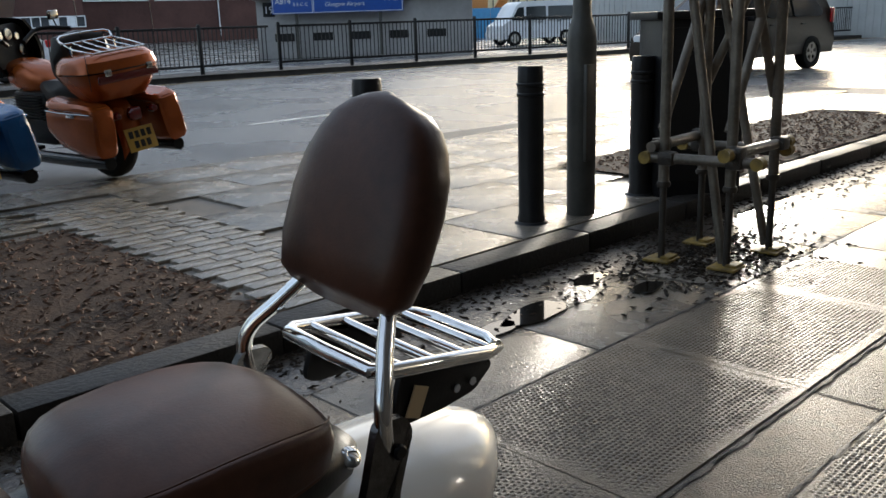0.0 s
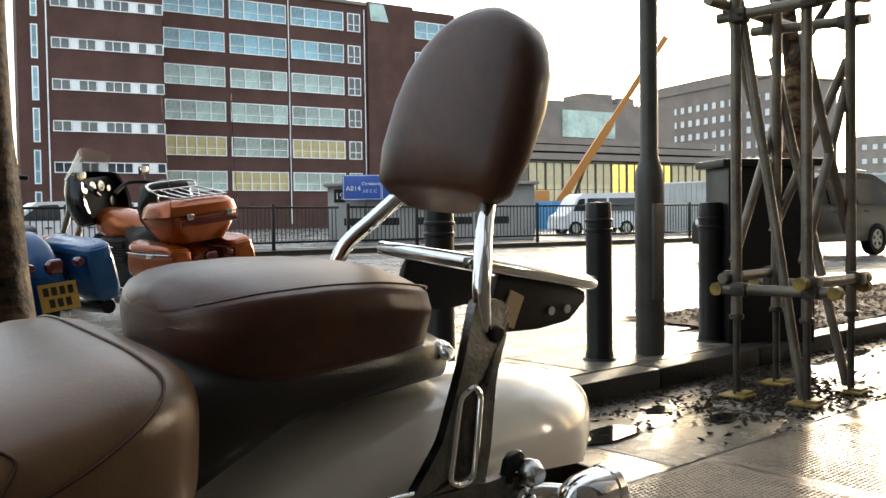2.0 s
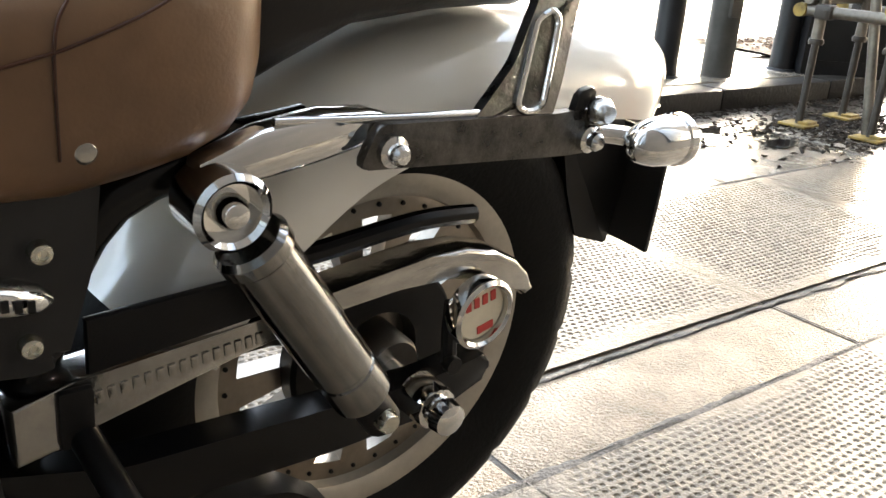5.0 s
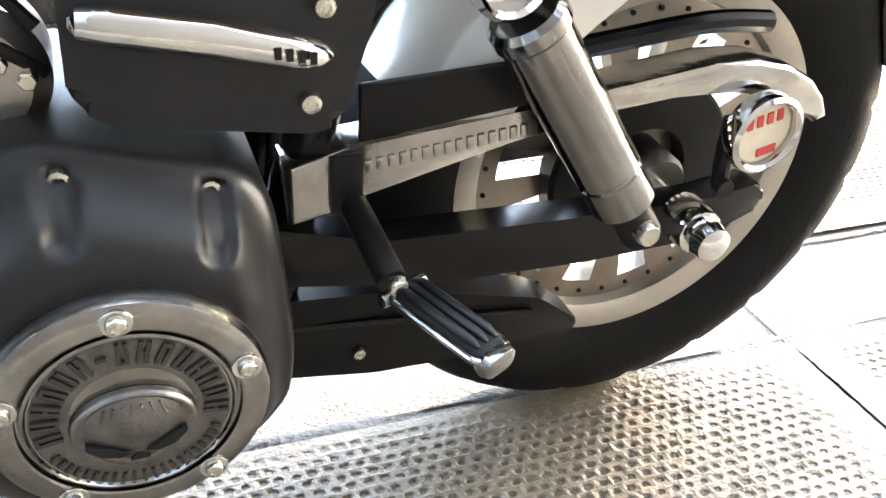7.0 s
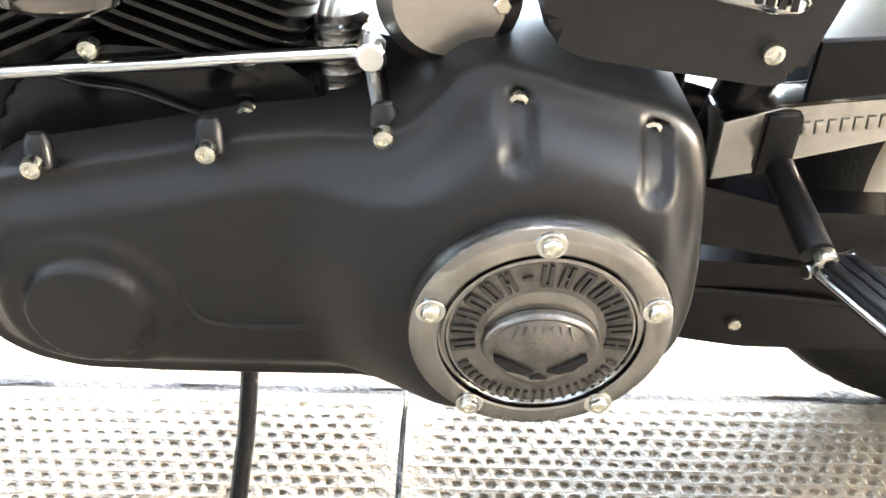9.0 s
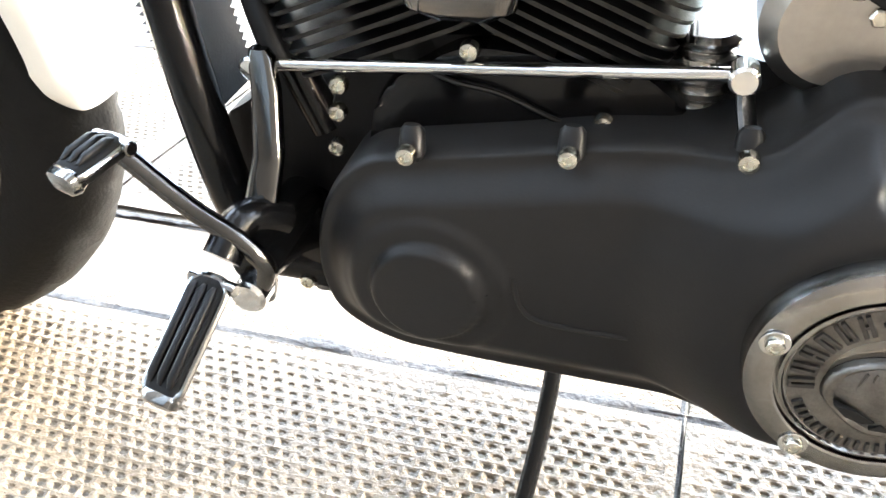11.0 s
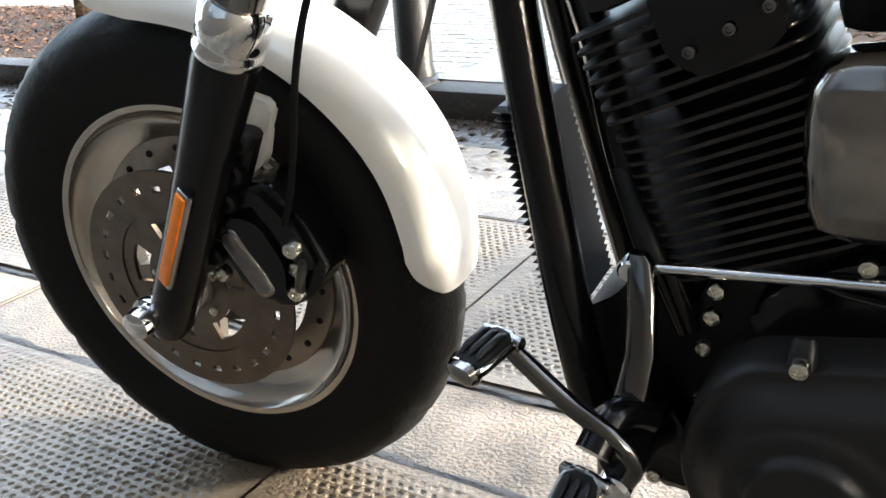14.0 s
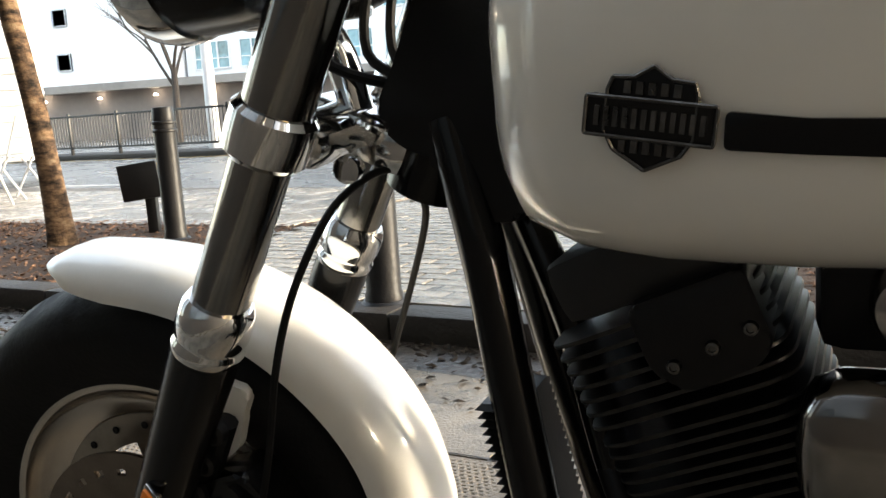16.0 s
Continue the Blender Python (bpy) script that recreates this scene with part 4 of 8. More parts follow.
tube(bm, [(0.016, -0.12, 0.352), (0.010, -0.122, 0.385), (0.010, -0.12, 0.42)], 0.008, 10, 4)
tube(bm, [(0.011, -0.126, 0.356), (0.011, -0.136, 0.356)], 0.009, 12)
part("holder_bracket", bm, BLACK_SATIN, bike)

# ---- tail: struts, side plates, backrest, rack, lamps
for s in (-1, 1):
    bm = B()
    prism(bm, fillet([(-0.135, 0.583), (-0.120, 0.618), (0.06, 0.612), (0.128, 0.614), (0.140, 0.600), (0.128, 0.572), (0.09, 0.571)], 0.008), s * 0.146, s * 0.156, 0.002)
    strut = part("mudguard_strut", bm, STEEL, bike, "bare steel mudguard strut plate")
    bm = B()
    loft(bm, [((-0.262, s * 0.132, 0.582), 0.008, 0.006, 0), ((-0.255, s * 0.132, 0.586), 0.014, 0.014, 0), ((-0.21, s * 0.132, 0.598), 0.017, 0.020, 0), ((-0.16, s * 0.132, 0.607), 0.017, 0.020, 0), ((-0.12, s * 0.132, 0.611), 0.014, 0.015, 0), ((-0.10, s * 0.132, 0.613), 0.006, 0.007, 0)], 24, 0.7)
    part("strut_cover", bm, CHROME, bike, "chrome strut cover")
    bm = B()
    tube(bm, [(-0.20, s * 0.140, 0.622), (-0.10, s * 0.146, 0.619), (0.0, s * 0.147, 0.616)], 0.0035, 12, 4)
    part("strut_rail", bm, CHROME, bike)
    for x, z in ((-0.108, 0.597), (0.112, 0.586)):
        bm = B()
        lathe(bm, [(0, 0), (0.013, 0), (0.013, s * 0.006), (0.0085, s * 0.008), (0.0085, s * 0.015), (0.006, s * 0.018), (0, s * 0.019)], (0, 0, 0), n=16)
        part("bolt", bm, CHROME, strut, at=Matrix.Translation((x, s * 0.156, z)))
    bm = B()
    lathe(bm, [(0, 0), (0.013, 0), (0.013, s * 0.010), (0.008, s * 0.018), (0, s * 0.018)], n=16)
    part("dock_knob", bm, CHROME_DULL, strut, at=Matrix.Translation((0.118, s * 0.156, 0.612)))

    # side plate with its long slot
    def lean(p):
        return Vector((p[0], s * (0.150 - 0.036 * (p[1] - 0.60) / 0.17), p[1]))
    outer = fillet([(-0.030, 0.606), (0.062, 0.600), (0.078, 0.640), (0.094, 0.700), (0.122, 0.755), (0.115, 0.772), (0.078, 0.776), (0.052, 0.715), (0.020, 0.655)], 0.010, 3)
    inner = fillet([(0.022, 0.622), (0.028, 0.640), (0.044, 0.690), (0.062, 0.698), (0.070, 0.690), (0.060, 0.650), (0.052, 0.620), (0.040, 0.616), (0.030, 0.616)], 0.006, 3)
    off = Vector((0, s * 0.005, 0))
    bm = B()
    rings(bm, [[lean(p) + off for p in outer], [lean(p) + off for p in inner], [lean(p) - off for p in inner], [lean(p) - off for p in outer]], caps=False, loop_back=True)
    plate = part("backrest_side_plate", bm, STEEL, bike, "bare steel backrest side plate with a long slot", angle=30)
    bm = B()
    tube(bm, [lean(p) + off * 1.2 for p in inner], 0.0035, 8, loop_back=True)
    part("slot_rim", bm, CHROME, plate)
    bm = B()
    disc(bm, 0.008, 0, s * 0.006, (0, 0, 0), n=14)
    part("plate_screw", bm, BLACK_SATIN, plate, at=Matrix.Translation(lean((0.098, 0.742)) + off))
    bm = B()
    prism(bm, fillet([(0.088, 0.604), (0.094, 0.630), (0.112, 0.634), (0.116, 0.622), (0.104, 0.618), (0.104, 0.604)], 0.004), s * 0.148, s * 0.156, 0.002)
    part("dock_hook", bm, BLACK_SATIN, plate)
bm = B()
half_hoop = [(0.090, -0.116, 0.745), (0.086, -0.116, 0.780), (0.094, -0.108, 0.806), (0.116, -0.086, 0.836), (0.140, -0.066, 0.870), (0.160, -0.056, 0.92), (0.172, -0.040, 0.955)]
tube(bm, half_hoop + [(x, -y, z) for x, y, z in half_hoop[::-1]], 0.0092, 16, 6)
part("backrest_hoop", bm, CHROME, bike, "chrome backrest hoop")
bm = B()
secs = [(0.858, 0.060, 0.006), (0.862, 0.078, 0.016), (0.874, 0.094, 0.027), (0.91, 0.102, 0.034), (0.96, 0.103, 0.036), (0.995, 0.097, 0.036), (1.022, 0.085, 0.033), (1.041, 0.071, 0.029), (1.053, 0.054, 0.023), (1.060, 0.034, 0.015), (1.062, 0.014, 0.007)]
loops = []
for z, w, t in secs:
    cx = 0.133 + (z - 0.87) * 0.36
    loops.append([Vector((cx + t * sell(math.cos(a), 0.7), w * sell(math.sin(a), 0.62), z - 0.010 * math.cos(a))) for a in (2 * math.pi * k / 40 for k in range(40))])
rings(bm, loops)
pad = part("backrest_pad", bm, LEATHER, bike, "rounded brown leather backrest pad", angle=60)
# luggage rack
rack = new("luggage_rack")
rack.parent = bike
rack["label"] = "chrome tube luggage rack behind the backrest"
z_at = lambda x: 0.812 - 0.165 * (x - 0.06)
corner = lambda x, y: Vector((x, y, z_at(x)))
bm = B()
tube(bm, [corner(0.125, -0.078), corner(0.28, -0.081), corner(0.312, -0.070), corner(0.325, -0.044), corner(0.325, 0.044), corner(0.312, 0.070), corner(0.28, 0.081), corner(0.125, 0.078), corner(0.113, 0.068), corner(0.110, 0), corner(0.113, -0.068)], 0.0085, 12, loop_back=True)
part("rack_frame", bm, CHROME, rack)
for x in (0.15, 0.20, 0.25, 0.295):
    bm = B()
    tube(bm, [corner(x, -0.080), corner(x, 0.080)], 0.0062, 12)
    part("crossbar", bm, CHROME, rack)
for s in (-1, 1):
    bm = B()
    prism(bm, fillet([(0.135, 0.735), (0.150, 0.790), (0.168, 0.788), (0.285, 0.766), (0.300, 0.756), (0.268, 0.731), (0.216, 0.726), (0.155, 0.728)], 0.008), s * 0.068, s * 0.076, 0.002)
    rb = part("rack_bracket", bm, BLACK_SATIN, rack, "dark steel rack bracket")
bm = B()
box(bm, (0, 0, 0), (0.022, 0.002, 0.036), Matrix.Translation((0.170, -0.0792, 0.752)) @ Matrix.Rotation(radians(22), 4, "Y"))
part("sticker", bm, CREAM_TAPE_SUN, rack, "cream sticker")
# no real openings: white discs painted for daylight through the bracket holes
for x in (0.235, 0.262):
    bm = B()
    disc(bm, 0.005, -0.0775, -0.0795, (x, 0, 0.745), n=12)
    part("bright_hole_disc", bm, WHITE_PAINT, rack)
for s in (-1, 1):
    ind = new("turn_signal")
    ind.parent = bike
    ind["label"] = "chrome bullet turn signal"
    ind.matrix_basis = Matrix.Translation((0.166, s * 0.196, 0.590)) @ Matrix.Diagonal((0.95, 0.84, 0.84, 1))
    bm = B()
    lathe(bm, [(0, -0.042), (0.010, -0.040), (0.020, -0.031), (0.026, -0.015), (0.028, 0.005), (0.028, 0.018), (0.030, 0.020), (0.030, 0.030), (0.026, 0.034), (0, 0.034)], axis="x", n=36)
    part("shell", bm, CHROME, ind)
    bm = B()
    lathe(bm, [(0, 0.045), (0.015, 0.042), (0.025, 0.034), (0, 0.034)], axis="x", n=28)
    part("lens", bm, AMBER, ind)
    bm = B()
    tube(bm, [(-0.065, -s * 0.05, -0.002), (-0.035, -s * 0.04, 0), (-0.012, -s * 0.012, 0)], 0.011, 12, 3)
    part("stalk", bm, CHROME, ind)
bm = B()
prism(bm, fillet([(0.20, 0.575), (0.30, 0.572), (0.334, 0.50), (0.322, 0.392), (0.264, 0.411), (0.235, 0.47)], 0.004), -0.040, 0.040, 0.003)
part("number_plate_bracket", bm, BLACK_SATIN, bike, "black number plate bracket")
bm = B()
box(bm, (0.340, 0, 0.470), (0.006, 0.18, 0.145), None, 0.001)
npb = part("plate_backing", bm, BLACK_MATT, bike, "black number plate backing")
bm = B()
box(bm, (0.345, 0, 0.470), (0.003, 0.17, 0.135), None, 0.001)
part("number_plate", bm, PLATE_YEL, npb)
bm = B()
disc(bm, 0.022, 0.335, 0.362, (0, 0.0, 0.565), "x", 20)
part("tail_lamp", bm, RED_PLASTIC, bike)

# ---- seats
SEAT = [((x, 0, z), w, h, 0) for x, z, w, h in ((-0.66, 0.700, 0.05, 0.018), (-0.64, 0.690, 0.09, 0.040), (-0.56, 0.6635, 0.128, 0.0585), (-0.47, 0.650, 0.150, 0.068), (-0.40, 0.6495, 0.161, 0.0745), (-0.345, 0.6545, 0.165, 0.0795), (-0.30, 0.6635, 0.165, 0.0805), (-0.262, 0.6715, 0.160, 0.0805), (-0.234, 0.6775, 0.151, 0.0765), (-0.214, 0.6835, 0.137, 0.0675), (-0.201, 0.6880, 0.118, 0.055), (-0.193, 0.690, 0.092, 0.039), (-0.189, 0.690, 0.055, 0.020))]
bm = B()
loft(bm, SEAT, 64, 0.46)
ds = part("rider_seat", bm, LEATHER_TAN, bike, "worn tan leather rider seat", angle=60)


def on_seat(x, a):
    """The point of the rider seat's skin at x and at an angle round its section in degrees (90 on top, 180 on the left side)."""
    for p, q in zip(SEAT, SEAT[1:]):
        if p[0][0] <= x <= q[0][0]:
            t = (x - p[0][0]) / (q[0][0] - p[0][0])
            z, w, h, tilt = (u + (v - u) * t for u, v in zip((p[0][2], *p[1:]), (q[0][2], *q[1:])))
            rise = (h + 0.0008) * sell(math.sin(radians(a)), 0.46)
            return Vector((x + rise * math.sin(radians(tilt)), (w + 0.0008) * sell(math.cos(radians(a)), 0.46), z + rise * math.cos(radians(tilt))))


for name, line, r in (("seat_piping", [(-0.236, 20), (-0.236, 60), (-0.236, 90), (-0.236, 115), (-0.234, 128), (-0.236, 140), (-0.246, 152), (-0.268, 162), (-0.30, 169), (-0.345, 174), (-0.41, 178), (-0.48, 180)], 0.0011),
                      ("seat_seam", [(-0.46, 118), (-0.40, 124), (-0.362, 130), (-0.346, 140), (-0.338, 152), (-0.346, 164), (-0.350, 176), (-0.350, 190)], 0.0011)):
    bm = B()
    P = smooth_path([Vector((x * 1000, a, 0)) for x, a in line], 8)
    tube(bm, [on_seat(p.x / 1000, p.y) for p in P], r, 8)
    part(name, bm, LEATHER, ds)
bm = B()
lathe(bm, [(0, -0.006), (0.006, -0.0055), (0.010, -0.002), (0.011, 0.0), (0, 0.0)], n=16)
stud = put("stud", bm, CHROME_DULL)
again("stud", stud, ds, Matrix.Translation((-0.335, -0.159, 0.622)), "dull chrome seat stud")
PAD = [(-0.191, 0.742, 0.780, 0.036), (-0.188, 0.735, 0.786, 0.056), (-0.181, 0.729, 0.791, 0.074), (-0.169, 0.725, 0.796, 0.090), (-0.152, 0.723, 0.8005, 0.101), (-0.130, 0.722, 0.8035, 0.107), (-0.08, 0.724, 0.806, 0.110), (-0.03, 0.728, 0.805, 0.110), (0.0, 0.730, 0.802, 0.108), (0.020, 0.732, 0.799, 0.105), (0.036, 0.733, 0.796, 0.099), (0.046, 0.735, 0.792, 0.088), (0.051, 0.739, 0.786, 0.070), (0.053, 0.745, 0.779, 0.045)]
bm = B()
loops = []
for x, z0, z1, w in PAD:
    r = min(0.010, (z1 - z0) * 0.3, w * 0.4)
    edge = min(0.0125, (z1 - z0) * 0.25)
    half_sec = [(0.0, z1), (w * 0.45, z1 - edge * 0.25), (w * 0.8, z1 - edge * 0.75), (w - r, z1 - edge), (w - r * 0.35, z1 - edge - r * 0.25), (w, z1 - edge - r), (w + 0.003, (z0 + z1) / 2), (w - 0.002, z0 + r * 1.2), (w - r * 0.5, z0 + r * 0.3), (w - r * 1.4, z0), (0.0, z0)]
    P = smooth_path([(0, y, z) for y, z in half_sec], 3)
    right = [Vector((x, p.y, p.z)) for p in P]
    loops.append(right + [Vector((x, -p.y, p.z)) for p in right[-2:0:-1]])
rings(bm, loops)
ps = part("pillion_seat", bm, LEATHER, bike, "brown leather pillion seat pad", angle=70)
bm = B()
tube(bm, smooth_path([(x, -(w - 0.006), z1 - 0.0095) for x, z0, z1, w in PAD[2:-2]], 4), 0.0010, 8)
part("pad_seam", bm, LEATHER, ps)
bm = B()
loft(bm, [((-0.26, 0, 0.65), 0.080, 0.055, 0), ((-0.215, 0, 0.672), 0.099, 0.064, 0), ((-0.17, 0, 0.690), 0.106, 0.052, 0), ((-0.11, 0, 0.706), 0.105, 0.036, 0), ((-0.03, 0, 0.712), 0.103, 0.030, 0), ((0.04, 0, 0.712), 0.090, 0.028, 0), ((0.088, 0, 0.706), 0.070, 0.024, 0), ((0.115, 0, 0.702), 0.045, 0.014, 0), ((0.125, 0, 0.700), 0.025, 0.006, 0)], 36, 0.6)
pb = part("pillion_base", bm, LEATHER_DARK, bike, "dark leather under the pillion pad", angle=60)
bm = B()
lathe(bm, [(0, 0), (0.012, 0), (0.012, -0.004), (0.007, -0.007), (0, -0.007)], n=16)
part("seat_screw", bm, CHROME, pb, at=Matrix.Translation((0.082, -0.070, 0.716)) @ Matrix.Rotation(radians(-50), 4, "X"))

# ---- tank, frame
bm = B()
loft(bm, [((-1.097, 0, 0.822), 0.040, 0.035, 0), ((-1.094, 0, 0.822), 0.070, 0.062, 0), ((-1.081, 0, 0.822), 0.104, 0.092, 0), ((-1.060, 0, 0.821), 0.136, 0.112, 0), ((-1.02, 0, 0.820), 0.158, 0.125, 0), ((-0.96, 0, 0.820), 0.170, 0.132, 0), ((-0.87, 0, 0.820), 0.175, 0.135, 0), ((-0.76, 0, 0.819), 0.171, 0.133, 0), ((-0.66, 0, 0.813), 0.150, 0.118, 0), ((-0.58, 0, 0.802), 0.118, 0.095, 0), ((-0.52, 0, 0.79), 0.075, 0.066, 0), ((-0.49, 0, 0.78), 0.04, 0.03, 0)], 48, 0.56)
tank = part("fuel_tank", bm, PEARL, bike, "pearl white fuel tank", at=Matrix.Translation((0.006, 0, 0.008)), angle=60)
badge = new("tank_badge")
badge.parent = bike
badge["label"] = "plain shield and bar badge in dark metal"
badge.matrix_basis = Matrix.Translation((-0.947, -0.170, 0.8065)) @ Matrix.Rotation(radians(9), 4, "Y") @ Matrix.Diagonal((0.92, 1, 0.90, 1))
shield = [(-0.029, 0.020), (-0.026, 0.028), (-0.012, 0.029), (0.0, 0.037), (0.012, 0.029), (0.026, 0.028), (0.029, 0.020), (0.029, -0.008), (0.022, -0.020), (0.0, -0.032), (-0.022, -0.020), (-0.029, -0.008)]
bar = fillet([(-0.042, -0.011), (0.042, -0.011), (0.042, 0.015), (-0.042, 0.015)], 0.002)
bm = B()
prism(bm, shield, 0.012, -0.0055, 0.0015)
prism(bm, bar, 0.012, -0.0075, 0.0015)
part("badge_plate", bm, BLACK_SATIN, badge)
bm = B()
for a, b in zip(shield, shield[1:] + shield[:1]):
    tube(bm, [(a[0], -0.0065, a[1]), (b[0], -0.0065, b[1])], 0.0014, 6)
for a, b in zip(bar, bar[1:] + bar[:1]):
    tube(bm, [(a[0], -0.0085, a[1]), (b[0], -0.0085, b[1])], 0.0014, 6)
for k in range(12):
    box(bm, (-0.034 + 0.0062 * k, -0.008, 0.002), (0.0034, 0.003, 0.013))
for k in range(5):
    box(bm, (-0.016 + 0.008 * k, -0.006, 0.022), (0.0045, 0.003, 0.008))
    box(bm, (-0.016 + 0.008 * k, -0.006, -0.017), (0.0045, 0.003, 0.008))
part("badge_relief", bm, STEEL, badge)
bm = B()
prism(bm, fillet([(-0.905, 0.789), (-0.903, 0.811), (-0.86, 0.805), (-0.80, 0.802), (-0.66, 0.796), (-0.58, 0.790), (-0.66, 0.780), (-0.80, 0.781), (-0.86, 0.785)], 0.004), -0.140, -0.178, 0.004)
part("tank_stripe", bm, BLACK_GLOSS, bike, "gloss black tank stripe")
bm = B()
for s in (-1, 1):
    tube(bm, [(-1.150, s * 0.028, 0.80), (-1.120, s * 0.045, 0.68), (-1.097, s * 0.060, 0.55), (-1.058, s * 0.085, 0.36), (-1.030, s * 0.085, 0.25), (-0.985, s * 0.070, 0.222), (-0.80, s * 0.06, 0.212), (-0.45, s * 0.06, 0.215), (-0.385, s * 0.065, 0.28), (-0.36, s * 0.08, 0.42), (-0.30, s * 0.09, 0.56), (-0.15, s * 0.10, 0.60)], 0.0205, 14, 5)
tube(bm, [(-1.15, 0, 0.86), (-0.9, 0, 0.83), (-0.60, 0, 0.74), (-0.35, 0, 0.62)], 0.03, 14, 4)
tube(bm, [(-1.115, 0, 0.90), (-1.195, 0, 0.735)], 0.036, 20)
tube(bm, [(-1.10, 0.0, 0.72), (-1.055, -0.02, 0.62), (-1.02, -0.04, 0.50), (-0.985, -0.05, 0.42), (-0.96, -0.05, 0.36)], 0.016, 12, 5)
box(bm, (-1.12, 0, 0.775), (0.07, 0.05, 0.13), None, 0.015)
part("frame", bm, BLACK_GLOSS, bike, "gloss black tube frame")
bm = B()
loops = []
for k in range(50):
    t = k / 49
    p = Vector((-1.112, -0.03, 0.560)).lerp(Vector((-1.074, -0.03, 0.375)), t)
    w = 0.042 if k % 2 else 0.035
    d = 0.020 if k % 2 else 0.0155
    loops.append([p + Vector((-d, -w, 0)), p + Vector((-d, w, 0)), p + Vector((0.020, w, 0)), p + Vector((0.020, -w, 0))])
rings(bm, loops)
part("voltage_regulator", bm, BLACK_SATIN, bike, "ribbed black voltage regulator", angle=20)
bm = B()
tube(bm, [(-0.985, -0.075, 0.43), (-1.005, -0.06, 0.47), (-1.03, -0.03, 0.52), (-1.035, 0.02, 0.56)], 0.013, 12, 5)
part("front_header", bm, BLACK_SATIN, bike)
bm = B()
prism(bm, fillet([(-1.158, 0.91), (-1.190, 0.845), (-1.205, 0.823), (-1.206, 0.797), (-1.188, 0.780), (-1.155, 0.768), (-1.140, 0.715), (-1.085, 0.715), (-1.06, 0.80), (-1.06, 0.91)], 0.008), -0.046, 0.046, 0.006)
part("neck_cover", bm, BLACK_SATIN, bike, "black cover over the steering neck")
bm = B()
prism(bm, fillet([(-1.062, 0.36), (-1.052, 0.30), (-1.036, 0.25), (-0.999, 0.225), (-0.955, 0.235), (-0.955, 0.38), (-0.975, 0.43), (-1.00, 0.42), (-1.03, 0.38)], 0.01), -0.052, 0.05, 0.005)
part("engine_mount", bm, BLACK_SATIN, bike, "black front engine mount")

# ---- fork, front end
for s in (-1, 1):
    leg = new("fork_leg")
    leg.parent = bike
    a, b = Vector((-1.530, s * 0.130, 0.325)), Vector((-1.190, s * 0.130, 0.945))
    d = (b - a).normalized()
    leg.matrix_basis = Matrix.Translation(a) @ d.to_track_quat("Z", "X").to_matrix().to_4x4()
    L = (b - a).length
    bm = B()
    lathe(bm, [(0, -0.030), (0.020, -0.028), (0.026, -0.010), (0.0275, 0.03), (0.0275, 0.16), (0.0290, 0.24), (0.0305, 0.29), (0.0315, 0.322), (0.0315, 0.345), (0, 0.345)], axis="z", n=36)
    part("fork_slider", bm, BLACK_GLOSS, leg, "gloss black fork slider")
    bm = B()
    lathe(bm, [(0, 0.340), (0.0310, 0.340), (0.0330, 0.345), (0.0330, 0.350), (0.0312, 0.354), (0.0312, 0.358), (0.0334, 0.363), (0.0337, 0.374), (0.0334, 0.384), (0.0315, 0.391), (0.0285, 0.396), (0, 0.396)], axis="z", n=40)
    part("fork_collar", bm, CHROME, leg)
    bm = B()
    lathe(bm, [(0, 0.38), (0.0258, 0.38), (0.0258, L), (0, L)], axis="z", n=36)
    part("fork_tube", bm, DARK_CHROME, leg, "chrome fork tube")
    bm = B()
    lathe(bm, [(0, L - 0.165), (0.0280, L - 0.165), (0.0292, L - 0.160), (0.0292, L + 0.01), (0, L + 0.01)], axis="z", n=40)
    part("upper_cover", bm, DARK_CHROME, leg)
    bm = B()
    lathe(bm, [(0, 0.535), (0.031, 0.535), (0.0355, 0.540), (0.0362, 0.556), (0.0355, 0.574), (0.031, 0.579), (0, 0.579)], axis="z", n=40)
    part("yoke_clamp", bm, CHROME, leg)
bm = B()
c0 = Vector((-1.266, 0, 0.802))
box(bm, (0, 0, 0), (0.060, 0.21, 0.036), Matrix.Translation(c0) @ Matrix.Rotation(radians(29), 4, "Y"), 0.012)
box(bm, (0.045, 0, 0.004), (0.07, 0.075, 0.040), Matrix.Translation(c0) @ Matrix.Rotation(radians(29), 4, "Y"), 0.014)
for s in (-1, 1):
    lathe(bm, [(0, s * 0.02), (0.010, s * 0.02), (0.012, s * 0.026), (0.012, s * 0.036), (0, s * 0.038)], (-1.225, s * 0.05, 0.772), n=14)
tree = part("lower_yoke", bm, CHROME, bike, "chrome lower fork yoke")
bm = B()
tube(bm, [(-1.235, 0.02, 0.762), (-1.215, 0.02, 0.745), (-1.195, 0.0, 0.742), (-1.185, -0.02, 0.752)], 0.008, 10, 4)
part("hose_junction", bm, CHROME, tree)
bm = B()
m = Matrix.Translation((-1.462, -0.162, 0.441)) @ Matrix.Rotation(radians(29.5), 4, "Y") @ Matrix.Rotation(radians(-20), 4, "Z")
box(bm, (0, 0, 0), (0.021, 0.008, 0.128), m, 0.003)
rf = part("reflector_frame", bm, CHROME_DULL, bike)
bm = B()
box(bm, (0, -0.003, 0), (0.016, 0.008, 0.120), m, 0.003)
part("reflector", bm, AMBER, rf, "amber side reflector")
